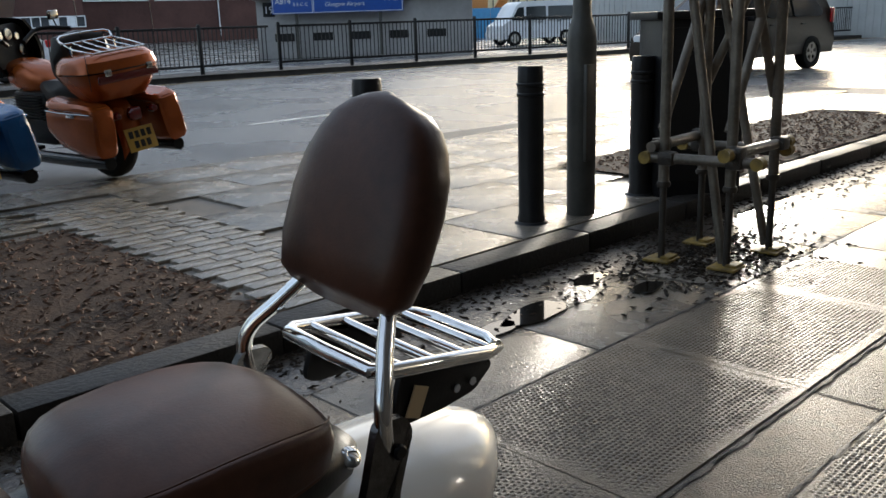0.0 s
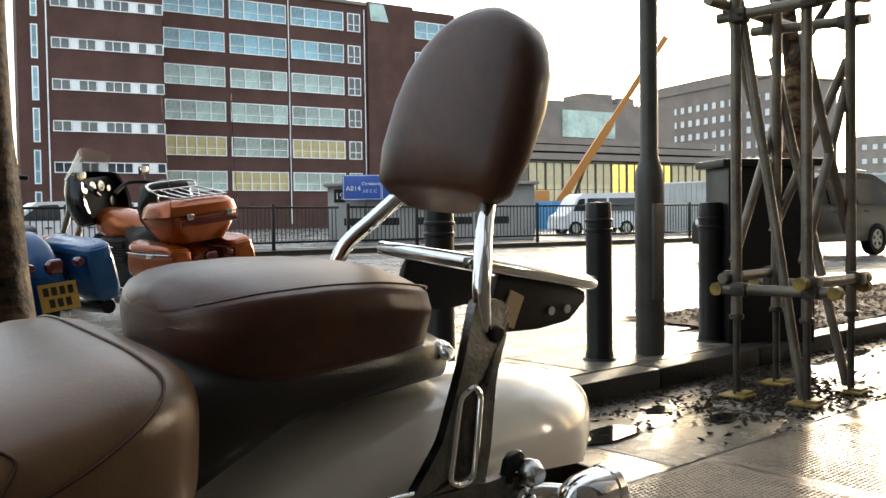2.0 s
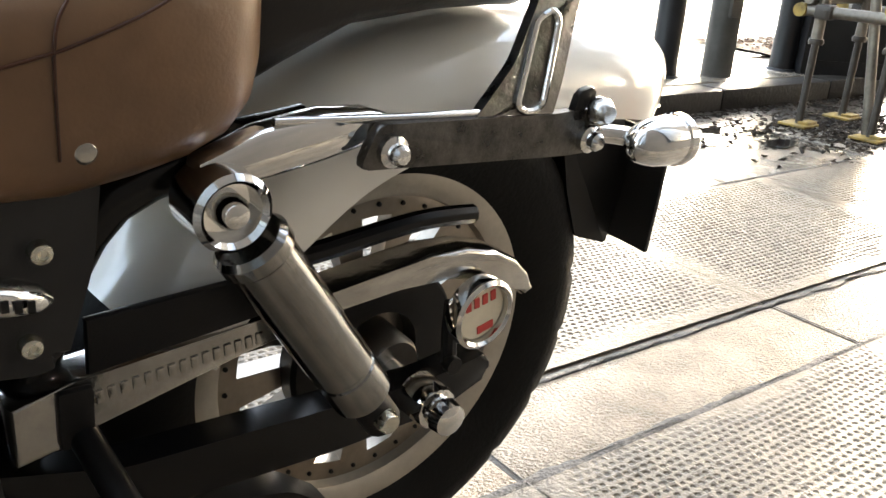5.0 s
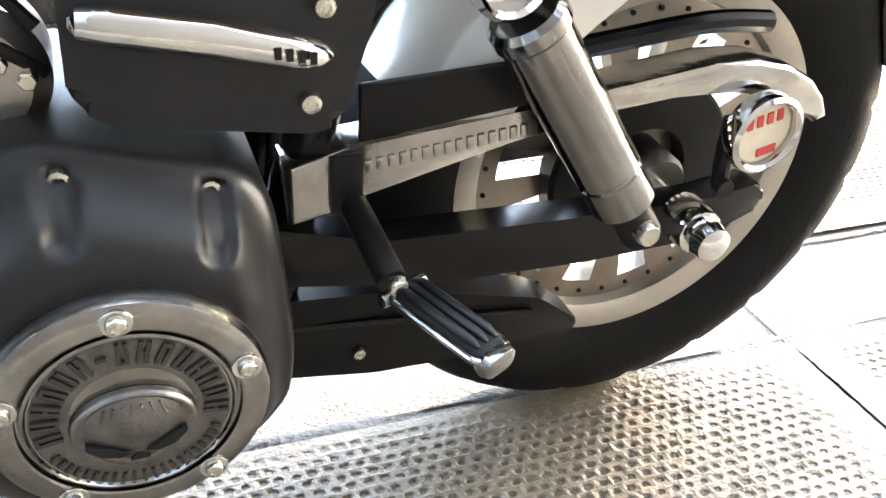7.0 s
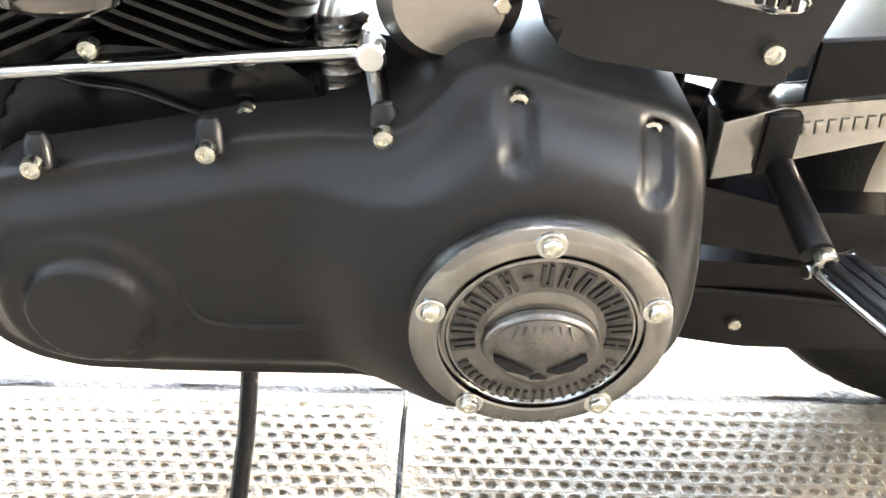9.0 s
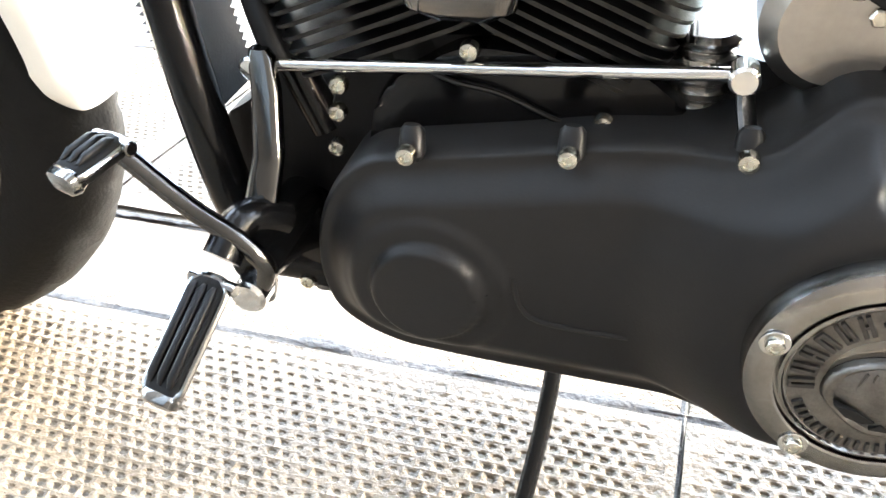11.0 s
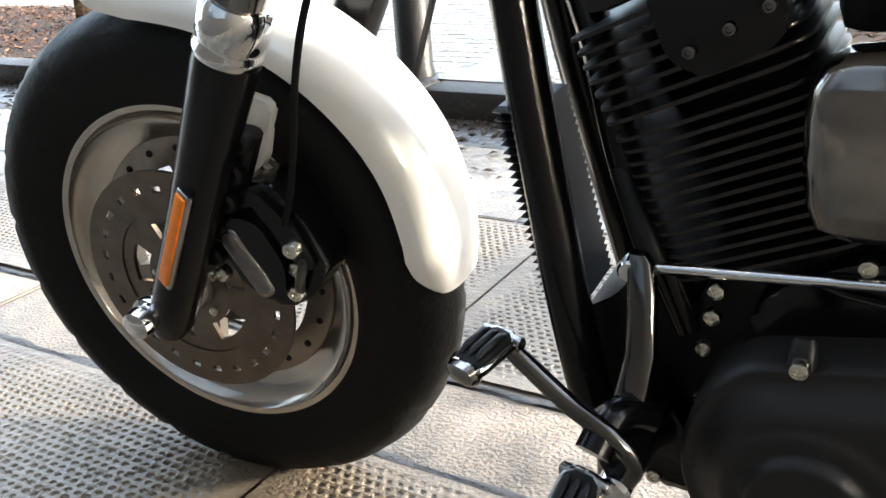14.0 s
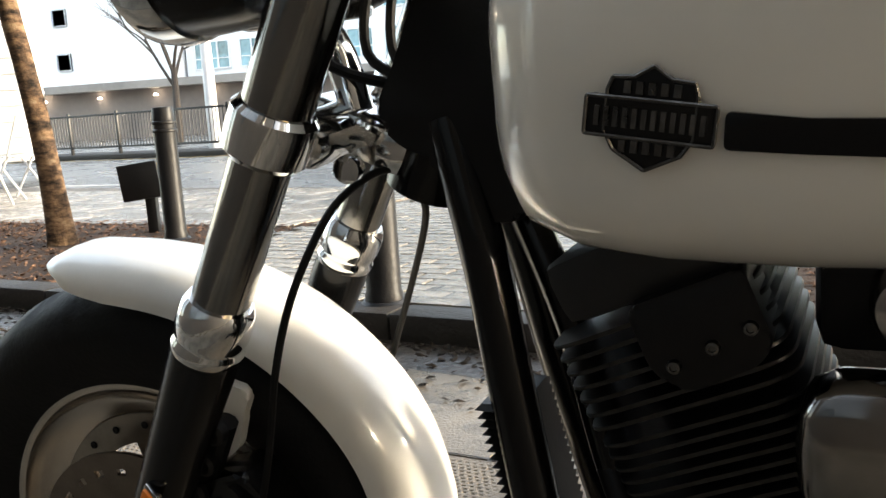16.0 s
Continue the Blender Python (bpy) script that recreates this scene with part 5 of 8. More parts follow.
# caliper
bm = B()
prism(bm, fillet([(-1.452, 0.444), (-1.426, 0.471), (-1.373, 0.488), (-1.342, 0.447), (-1.323, 0.391), (-1.361, 0.343), (-1.407, 0.338), (-1.436, 0.360), (-1.451, 0.395)], 0.012), -0.055, -0.108, 0.008, 2)
prism(bm, fillet([(-1.440, 0.430), (-1.420, 0.452), (-1.388, 0.445), (-1.366, 0.400), (-1.372, 0.362), (-1.402, 0.352), (-1.430, 0.385)], 0.012), -0.100, -0.122, 0.006, 2)
prism(bm, fillet([(-1.385, 0.478), (-1.350, 0.440), (-1.333, 0.396), (-1.350, 0.392), (-1.372, 0.425), (-1.396, 0.465)], 0.006), -0.100, -0.116, 0.004, 2)
cal = part("brake_caliper", bm, BLACK_GLOSS, bike, "gloss black brake caliper")
bm = B()
pill = fillet([(-0.0095, -0.038), (0.0095, -0.038), (0.0095, 0.038), (-0.0095, 0.038)], 0.009, 6)
m = Matrix.Translation((-1.412, -0.122, 0.398)) @ Matrix.Rotation(radians(-28), 4, "Y")
prism(bm, pill, 0.0, -0.004, 0.0015)
bmesh.ops.transform(bm, matrix=m, verts=bm.verts)
part("caliper_inlay", bm, CAST_GREY, cal, "long dull metal inlay")
bm = B()
prism(bm, [(x * 1.3, z * 1.12) for x, z in pill], 0.002, -0.0022, 0.001)
bmesh.ops.transform(bm, matrix=m, verts=bm.verts)
part("inlay_rim", bm, CHROME_DULL, cal)
for x, y, z in ((-1.365, -0.108, 0.362), (-1.357, -0.108, 0.392), (-1.452, -0.100, 0.432), (-1.462, -0.104, 0.372), (-1.352, -0.116, 0.420)):
    again("bolt", BOLT_M, cal, Matrix.Translation((x, y, z)) @ Matrix.Scale(1.25, 4))
bm = B()
tube(bm, [(-1.362, -0.112, 0.362), (-1.352, -0.118, 0.385), (-1.345, -0.112, 0.405)], 0.0055, 10, 4)
part("bleed_pipe", bm, STEEL, cal)
for k in range(5):
    bm = B()
    lathe(bm, [(0, 0.0), (0.012, 0), (0.012, -0.010), (0.008, -0.013), (0, -0.013)], (-1.392 - 0.018 * k, -0.105, 0.530 - 0.034 * k), n=16)
    part("mount_bolt", bm, BLACK_SATIN, bike)
bm = B()
tube(bm, [(-1.39, -0.095, 0.535), (-1.462, -0.095, 0.40)], 0.013, 10)
part("mount_lug", bm, BLACK_SATIN, bike)
bm = B()
prism(bm, fillet([(-1.425, 0.572), (-1.372, 0.556), (-1.382, 0.535), (-1.398, 0.492), (-1.440, 0.462), (-1.446, 0.492), (-1.432, 0.535)], 0.010), -0.062, -0.074, 0.005)
part("mudguard_bracket", bm, PEARL, bike)
bm = B()
tube(bm, [(-1.195, -0.02, 0.752), (-1.210, -0.035, 0.760), (-1.229, -0.05, 0.753), (-1.236, -0.09, 0.737), (-1.249, -0.115, 0.704), (-1.267, -0.13, 0.659), (-1.286, -0.135, 0.603), (-1.308, -0.13, 0.534), (-1.335, -0.12, 0.47), (-1.36, -0.112, 0.43)], 0.0036, 10, 6)
part("brake_hose", bm, RUBBER, bike, "black brake hose")
bm = B()
tube(bm, [(-1.185, 0.0, 0.758), (-1.190, -0.02, 0.748), (-1.207, 0.02, 0.707), (-1.248, 0.06, 0.639), (-1.295, 0.09, 0.557), (-1.316, 0.10, 0.519), (-1.36, 0.105, 0.46)], 0.0036, 10, 6)
part("brake_hose", bm, RUBBER, bike, "black brake hose")
for s in (-1, 1):
    hl = new("headlight")
    hl.parent = bike
    hl.location = (-1.305, s * 0.085, 0.962)
    bm = B()
    lathe(bm, [(0, 0.09), (0.030, 0.085), (0.055, 0.065), (0.068, 0.030), (0.072, -0.02), (0.072, -0.05), (0, -0.05)], axis="x", n=40)
    part("bowl", bm, BLACK_GLOSS, hl)
    bm = B()
    lathe(bm, [(0.064, -0.035), (0.075, -0.035), (0.078, -0.050), (0.075, -0.068), (0.066, -0.070), (0.064, -0.05)], axis="x", n=40, close=True)
    part("bezel", bm, CHROME, hl)
    bm = B()
    lathe(bm, [(0, -0.066), (0.04, -0.062), (0.066, -0.05), (0, -0.05)], axis="x", n=32)
    part("lens", bm, WHITE_PAINT, hl)
bm = B()
box(bm, (-1.285, 0, 0.90), (0.05, 0.16, 0.02), None, 0.006)
tube(bm, [(-1.285, 0, 0.90), (-1.262, 0, 0.86), (-1.25, 0, 0.80)], 0.016, 12, 4)
part("headlight_bracket", bm, CHROME, bike)
bm = B()
tube(bm, [(-1.10, -0.36, 1.02), (-1.16, -0.28, 1.03), (-1.20, -0.15, 1.04), (-1.20, -0.05, 1.02), (-1.20, 0.05, 1.02), (-1.20, 0.15, 1.04), (-1.16, 0.28, 1.03), (-1.10, 0.36, 1.02)], 0.0125, 12, 5)
box(bm, (-1.188, 0, 0.945), (0.06, 0.32, 0.03), None, 0.010)
part("handlebar", bm, CHROME, bike, "chrome handlebar")
for k, y in enumerate((-0.04, 0.02, 0.05)):
    bm = B()
    tube(bm, [(-1.17, y, 1.0), (-1.24, y * 1.5, 0.93), (-1.26 + 0.01 * k, y, 0.86), (-1.20, y * 0.5, 0.83)], 0.005, 8, 5)
    part("control_cable", bm, RUBBER, bike)

# the fork is turned a little to the left
axis_top, axis_low = Vector((-1.115, 0, 0.90)), Vector((-1.195, 0, 0.735))
turn = Matrix.Translation(axis_low) @ Matrix.Rotation(radians(4.5), 4, axis_top - axis_low) @ Matrix.Translation(-axis_low)
for ob in bike.children:
    base = ob.name.split(".")[0]
    if base in ("front_wheel", "front_mudguard", "fork_leg", "lower_yoke", "reflector_frame", "brake_caliper", "mount_lug", "mount_bolt", "mudguard_bracket", "headlight", "headlight_bracket", "handlebar") or (base == "axle" and ob.data.vertices[0].co.x < -1):
        ob.matrix_basis = turn @ ob.matrix_basis


# ---------------------------------------------------------------- ground and paving
PV = pose(0, 0, 0, 0, 0, -4)          # the paving runs along its own x


def pv(a, v, z=0.0):
    return PV @ Vector((a, v, z))


bm = B()
box(bm, (0, 0, -0.062), (4000, 4000, 0.10))
solid("ground", bm, ASPHALT, "dark wet asphalt road surface reaching the horizon", "road", kind="structure", smooth=False)
bm = B()
box(bm, (-1.0, -4.2, -0.010), (30, 11.75, 0.012))
bed = solid("pavement", bm, JOINT, "wet stone flag pavement with dark dirty joints", "pavement", PV, kind="structure", smooth=False)
rng = random.Random(4)


def slab_mesh(name, L, W, H, material, bev=0.005):
    bm = B()
    box(bm, (0, 0, -H / 2), (L, W, H), None, bev)
    return put(name, bm, material)


def tiles(name, mesh, parent, a0, v0, na, nv, L, W, z, gap=0.009, shift=0.0, skip=None):
    for j in range(nv):
        for i in range(na):
            a, v = a0 + (i + 0.5) * L + (shift if j % 2 else 0), v0 + (j + 0.5) * W
            if skip and skip(a, v):
                continue
            m = Matrix.Translation((a, v, z + rng.uniform(-0.0015, 0.001))) @ Euler((rng.uniform(-0.002, 0.002), rng.uniform(-0.002, 0.002), rng.uniform(-0.004, 0.004))).to_matrix().to_4x4()
            again(name, mesh, parent, m)


SL = 0.91
stud_slab = slab_mesh("pitted_slab", SL - 0.005, 0.615 - 0.008, 0.05, STUD_SLAB)
stud_slab_b = slab_mesh("pitted_slab", SL - 0.005, 0.69 - 0.008, 0.05, STUD_SLAB)
flag_narrow = slab_mesh("flag", SL - 0.008, 0.215 - 0.010, 0.05, FLAG_GRIT)
flag_big = slab_mesh("flag", 0.91 - 0.008, 0.60 - 0.008, 0.05, FLAG)
tiles("pitted_slab", stud_slab, bed, 0.30 - 6 * SL, -0.615, 10, 1, SL, 0.615, 0)
tiles("pitted_slab", stud_slab, bed, 0.30 - 6 * SL, -1.23, 10, 1, SL, 0.615, 0)
tiles("flag", flag_narrow, bed, 0.30 - 6 * SL, 0.0, 11, 1, SL, 0.215, 0)
tiles("pitted_slab", stud_slab_b, bed, 0.30 - 6 * SL, 0.215, 11, 1, SL, 0.69, 0)
tiles("flag", flag_big, bed, -6.2, 0.905, 16, 1, 0.91, 0.60, 0)
tiles("flag", flag_big, bed, 4.2, 0.0, 8, 1, 0.91, 0.60, 0)
tiles("flag", flag_big, bed, -11.6, 0.0, 6, 2, 0.91, 0.60, 0)
tiles("flag", flag_big, bed, -9.2, -1.83, 20, 1, 0.91, 0.60, 0)
tiles("flag", flag_big, bed, -12.0, -1.23, 7, 2, 0.91, 0.615, 0, skip=lambda a, v: a > 0.30 - 6 * SL - 0.3)
tiles("flag", flag_big, bed, 0.30 + 4 * SL, -1.23, 8, 2, 0.91, 0.615, 0)


def pits(name, a0, a1, v0, v1, pitch):
    """The worn anti-slip face of the slabs: a thin skin with rows of small pits, left off the joints."""
    verts, faces, floors = [], [], []
    row = pitch * 0.84
    ring8 = ((-0.75, -0.75), (0, -1), (0.75, -0.75), (1, 0), (0.75, 0.75), (0, 1), (-0.75, 0.75), (-1, 0))
    face_z = lambda x, y: 0.0078 + 0.0011 * noise.noise((x * 38, y * 38, 4.0)) + 0.0006 * noise.noise((x * 110, y * 110, 8.0))
    for j in range(int((v1 - v0) / row)):
        v = v0 + j * row
        for i in range(int((a1 - a0) / pitch)):
            a = a0 + (i + (0.5 if j % 2 else 0.0)) * pitch
            f = ((a + pitch / 2 - 0.30) / SL) % 1.0
            b = len(verts)
            m = min(f, 1 - f) * SL
            m = min(m, v - v0 + 0.012, v1 + 0.012 - v)
            deep = (m - 0.028 - 0.035 * noise.noise((a * 3.1, v * 3.1, 6.0))) / 0.05
            if deep < 0.12:
                joint = 0.30 + round((a + pitch / 2 - 0.30) / SL) * SL
                for x0, x1 in ((a, min(a + pitch, joint - 0.003)), (max(a, joint + 0.003), a + pitch)):
                    if x1 - x0 > 0.0005 and (x1 <= joint or x0 >= joint):
                        b = len(verts)
                        verts += [(x, y, face_z(x, y)) for x, y in ((x0, v), (x1, v), (x1, v + row), (x0, v + row))]
                        faces.append((b, b + 1, b + 2, b + 3))
                continue
            deep = min(1.0, deep)
            worn = noise.noise((a * 2.3, v * 2.3, 1.0)) + 0.5 * noise.noise((a * 7.0, v * 7.0, 2.0))
            k = rng.uniform(0.78, 1.12) * (1.0 + 0.22 * worn)
            cx, cy = a + pitch / 2 + rng.uniform(-0.0014, 0.0014), v + row / 2 + rng.uniform(-0.0011, 0.0011)
            hp, hr = pitch / 2, row / 2
            verts += [(x, y, face_z(x, y)) for x, y in ((a, v), (a + hp, v), (a + pitch, v), (a + pitch, v + hr), (a + pitch, v + row), (a + hp, v + row), (a, v + row), (a, v + hr))]
            for hx, hy, dz in ((0.0066 * k, 0.0050 * k, 0.0072), (0.0040 * k, 0.0030 * k, 0.0071 - deep * (0.0021 + 0.0012 * worn))):
                verts += [(cx + hx * p, cy + hy * q, dz) for p, q in ring8]
            for q in range(8):
                w = (q + 1) % 8
                faces.append((b + q, b + w, b + 8 + w, b + 8 + q))
                faces.append((b + 8 + q, b + 8 + w, b + 16 + w, b + 16 + q))
            if deep > 0.6:
                floors.append(len(faces))
            faces.append(tuple(range(b + 16, b + 24)))
    me = bpy.data.meshes.new(name)
    me.from_pydata(verts, [], faces)
    me.materials.append(STUD)
    # floors of the deeper pits are darker than the slab face
    me.materials.append(PIT_FLOOR)
    for i in floors:
        me.polygons[i].material_index = 1
    ob = new(name, me)
    ob.parent = bed
    return tagged(ob, "worn slab faces with rows of small anti-slip pits", kind="stuff")


pits("pitted_face", -0.6, 2.1, -1.21, -0.622, 0.0176)
pits("pitted_face", -3.3, 2.1, -0.606, -0.012, 0.0176)
pits("pitted_face", -3.3, 3.6, 0.229, 0.895, 0.0185)



def joint_line(p, q, width, seed, h=0.0048):
    """A ragged line of dirt and broken edges over a joint."""
    P, Q = Vector((*p, 0)), Vector((*q, 0))
    d = (Q - P).normalized()
    s = Vector((-d.y, d.x, 0))
    n = int((Q - P).length / 0.012)
    loops = []
    for i in range(n + 1):
        c = P.lerp(Q, i / n)
        w0 = width * max(0.15, 0.55 + 1.1 * noise.noise((i * 0.11, seed, 0)) + 0.5 * noise.noise((i * 0.53, seed, 3)))
        w1 = width * max(0.15, 0.55 + 1.1 * noise.noise((i * 0.13, seed, 7)) + 0.5 * noise.noise((i * 0.47, seed, 9)))
        loops.append([c - s * w0 + Vector((0, 0, 0.0032)), c + Vector((0, 0, h)), c + s * w1 + Vector((0, 0, 0.0032))])
    bm = B()
    rings(bm, loops, closed=False, caps=False)
    ob = part("joint_dirt", bm, JOINT, bed)
    tagged(ob, "ragged dark dirt along a paving joint", kind="stuff")


for k, v in enumerate((-0.615, 0.0, 0.215, 0.905)):
    joint_line((-3.4, v), (4.2, v), 0.010, 11 + k)
for k in range(-4, 3):
    joint_line((0.30 + k * SL, -1.2), (0.30 + k * SL, 0.9), 0.0042, 31 + k, 0.0044)

# dirt, water and leaves along the foot of the kerb
PUDDLES = [(2.24, 1.17, 0.20, 0.07), (1.97, 1.19, 0.14, 0.05), (2.79, 0.99, 0.11, 0.045), (2.75, 1.25, 0.12, 0.05), (4.65, 1.2, 0.32, 0.08)]
bm = B()
loops = []
for i in range(90):
    a = -9 + i * 0.22
    w = 1.36 + 0.20 * noise.noise((a * 0.7, 3.1, 0)) + 0.05 * noise.noise((a * 2.9, 1.7, 0))
    loops.append([Vector((a, w, 0.001)), Vector((a, w + 0.10, 0.006 + 0.004 * noise.noise((a * 3, 0, 0)))), Vector((a, 1.62, 0.008 + 0.006 * noise.noise((a * 3, 5, 0)))), Vector((a, 1.735, 0.004))])
rings(bm, loops, closed=False, caps=False)
solid("gutter_dirt", bm, mat("wet_gutter_mud", (0.036, 0.027, 0.019), 0.30, 0, 0.45, 5, bump=0.7, bump_scale=45, rough_var=0.14), "wet mud and puddles along the kerb foot", "mud", PV, kind="stuff")


for k, (x, y, rx, ry) in enumerate(PUDDLES):
    out = []
    for i in range(28):
        a = 2 * math.pi * i / 28
        r = 1 + 0.45 * noise.noise((math.cos(a) * 1.3, math.sin(a) * 1.3, k * 3.1))
        out.append((x + rx * r * math.cos(a), y + ry * r * math.sin(a)))
    bm = B()
    prism(bm, out, 0.001, 0.0085, 0.002, 1, plane="xy")
    solid("puddle", bm, WATER, "shallow rain puddle on the pavement", "puddle", kind="stuff")


def scatter(name, label, material, spots, size, flat=0.35, n_side=5):
    verts, faces = [], []
    for x, y, z in spots:
        s = size * rng.uniform(0.5, 1.4)
        b = len(verts)
        q = Euler((rng.uniform(-0.5, 0.5), rng.uniform(-0.5, 0.5), rng.uniform(0, 6.3))).to_matrix()
        base = Vector((x, y, z))
        verts += [tuple(base + q @ Vector((s, 0, 0))), tuple(base + q @ Vector((0.1 * s, 0.45 * s, 0.0))), tuple(base + q @ Vector((-s, 0.1 * s, 0))), tuple(base + q @ Vector((0, -0.45 * s, 0))), tuple(base + q @ Vector((0, 0, s * flat)))]
        faces += [(b, b + 1, b + 4), (b + 1, b + 2, b + 4), (b + 2, b + 3, b + 4), (b + 3, b, b + 4)]
    me = bpy.data.meshes.new(name)
    me.from_pydata(verts, [], faces)
    me.materials.append(material)
    return tagged(new(name, me), label, "litter", kind="stuff")


spots = []
for k in range(3600):
    a, v = rng.uniform(-5, 8), 1.73 - abs(rng.gauss(0, 0.16)) * (1.0 + 0.6 * math.sin(k * 0.37))
    if v > 1.15:
        spots.append(tuple(pv(a, v, 0.007)))
for k in range(1300):
    p = Vector((3.42 + rng.gauss(0, 0.34), 1.02 + rng.gauss(0, 0.22), 0.004))
    spots.append(tuple(p))
scatter("leaf_litter", "wet brown leaf litter along the kerb and under the scaffold", LITTER, spots, 0.018)

# kerb
kerb = thing("kerb", "row of dark wet stone kerb blocks", "kerb", PV, kind="structure")
bm = B()
box(bm, (0, 0, 0.035), (0.905, 0.16, 0.135), None, 0.014)
kerb_stone = put("kerb_stone", bm, KERB)
for i in range(26):
    again("kerb_stone", kerb_stone, kerb, Matrix.Translation((-12 + i * 0.912, 1.805 + rng.uniform(-0.004, 0.004), rng.uniform(-0.003, 0.003))))
# raised pavement
bm = B()
prism(bm, [(-14, 1.88), (12, 1.88), (12, 4.6), (3.6, 5.55), (-3.0, 6.1), (-14, 6.9)], -0.01, 0.084, plane="xy")
raised = solid("raised_pavement", bm, mat("gritty_mortar", (0.11, 0.094, 0.074), 0.6, 0, 0.4, 5, bump=0.5, bump_scale=90), "raised pavement of flags and setts between kerb and road", "pavement", PV, kind="structure", smooth=False)


bm = B()
loops = []
for a in [-4.2 + 0.4 * k for k in range(20)]:
    e = 5.25 - 0.045 * (a - 3.0)
    loops.append([Vector((a, v, z + 0.003 * noise.noise((a * 1.7, v * 1.7, 0)))) for v, z in ((e - 0.25, 0.086), (e + 0.05, 0.094), (6.3, 0.095), (7.2, 0.095), (7.75, 0.092), (8.05, -0.02))])
rings(bm, loops, closed=False, caps=False)
solid("road_apron", bm, ASPHALT, "raised wet asphalt strip along the pavement edge", "road", PV, kind="structure")


def in_bed(a, v):
    return (-2.1 < a < 1.38 and 1.88 < v < 4.05) or (4.55 < a < 9.0 and 1.88 < v < 3.15) or (a < -4.35 and v < 3.9)


def in_setts(a, v):
    return (1.30 < a < 2.05 and v < 4.8) or (-2.3 < a < 1.4 and 4.0 < v < 4.8) or (-4.35 < a < -2.15 and v < 5.5)


def edge_v(a):
    return 6.9 + (a + 14) * (6.1 - 6.9) / 11 if a < -3 else (6.1 + (a + 3) * (5.55 - 6.1) / 6.6 if a < 3.6 else 5.55 - (a - 3.6) * 0.113)


flag_up = slab_mesh("raised_flag", 0.75 - 0.010, 0.60 - 0.010, 0.03, FLAG_PALE)
tiles("raised_flag", flag_up, raised, -13, 1.90, 33, 7, 0.75, 0.60, 0.100, shift=0.33, skip=lambda a, v: in_bed(a, v) or in_setts(a, v) or v > edge_v(a) - 0.3 or a > 11)
sett_m = slab_mesh("sett", 0.205 - 0.010, 0.105 - 0.010, 0.03, SETT, 0.006)
tiles("sett", sett_m, raised, 1.36, 1.90, 3, 27, 0.205, 0.105, 0.101, shift=0.06)
tiles("sett", sett_m, raised, -1.6, 4.12, 14, 6, 0.205, 0.105, 0.101, shift=0.1)
tiles("sett", sett_m, raised, -4.3, 1.90, 10, 34, 0.205, 0.105, 0.101, shift=0.1)


def soil_patch(a0, a1, v0, v1, chips, lift=0.0):
    bm = B()
    loops = []
    for i in range(30):
        a = a0 + (a1 - a0) * i / 29
        loops.append([Vector((a, v0 + (v1 - v0) * j / 19, lift + 0.088 + 0.022 * math.sin(math.pi * j / 19) * math.sin(math.pi * i / 29) ** 0.5 + 0.010 * noise.noise((a * 4, j * 0.5, 2)))) for j in range(20)])
    rings(bm, loops, closed=False, caps=False)
    solid("soil_bed", bm, SOIL, "planting bed of damp soil and bark chips", "soil bed", PV, kind="stuff")
    pts = []
    for k in range(chips):
        a, v = rng.uniform(a0, a1), rng.uniform(v0, v1)
        s = math.sin(math.pi * (v - v0) / (v1 - v0)) * math.sin(math.pi * (a - a0) / (a1 - a0)) ** 0.5
        pts.append(tuple(pv(a, v, lift + 0.094 + 0.022 * s)))
    scatter("bark_chips", "scattered bark chips and dead leaves on the soil", CHIP, pts, 0.020)


soil_patch(-2.1, 1.37, 1.885, 4.06, 3800)
soil_patch(4.5, 8.8, 1.885, 3.1, 2600, 0.024)
soil_patch(-9.5, -4.3, 1.885, 3.9, 4200)

# road markings and far kerb
road_z = -0.012
bm = B()
for k in range(14):
    x = -30 + k * 6.0
    y = 8.3 - 0.035 * x
    prism(bm, [(x, y), (x + 2.2, y - 0.08), (x + 2.2, y + 0.03), (x, y + 0.11)], road_z, road_z + 0.004, plane="xy")
solid("lane_line", bm, LINE, "worn white dashed lane line", "road marking", kind="structure", smooth=False)
FENCE = [(-48, 20.5), (-14.8, 16.7), (0, 17.7), (11.5, 17.4), (19.9, 15.3), (50, 6.8)]


def along(path, d):
    """The point at d metres along a line of points, and its direction."""
    for (x0, y0), (x1, y1) in zip(path, path[1:]):
        L = math.hypot(x1 - x0, y1 - y0)
        if d <= L or (x1, y1) == path[-1]:
            t = d / L
            return Vector((x0 + (x1 - x0) * t, y0 + (y1 - y0) * t, 0)), math.degrees(math.atan2(y1 - y0, x1 - x0))
        d -= L


bm = B()
near = [(x, y - 0.45) for x, y in FENCE]
far = [(x, y + 1.3) for x, y in FENCE]
prism(bm, near + far[::-1], -0.02, 0.11, 0.02, 2, plane="xy")
solid("far_kerb", bm, KERB, "dark wet kerb and strip along the far side of the road", "kerb", kind="structure")
bm = B()
for k in range(2):
    prism(bm, [(x, y - 0.75 - 0.22 * k) for x, y in FENCE] + [(x, y - 0.68 - 0.22 * k) for x, y in FENCE[::-1]], road_z, road_z + 0.004, plane="xy")
solid("kerb_line", bm, YELLOW, "worn yellow lines beside the far kerb", "road marking", kind="structure", smooth=False)
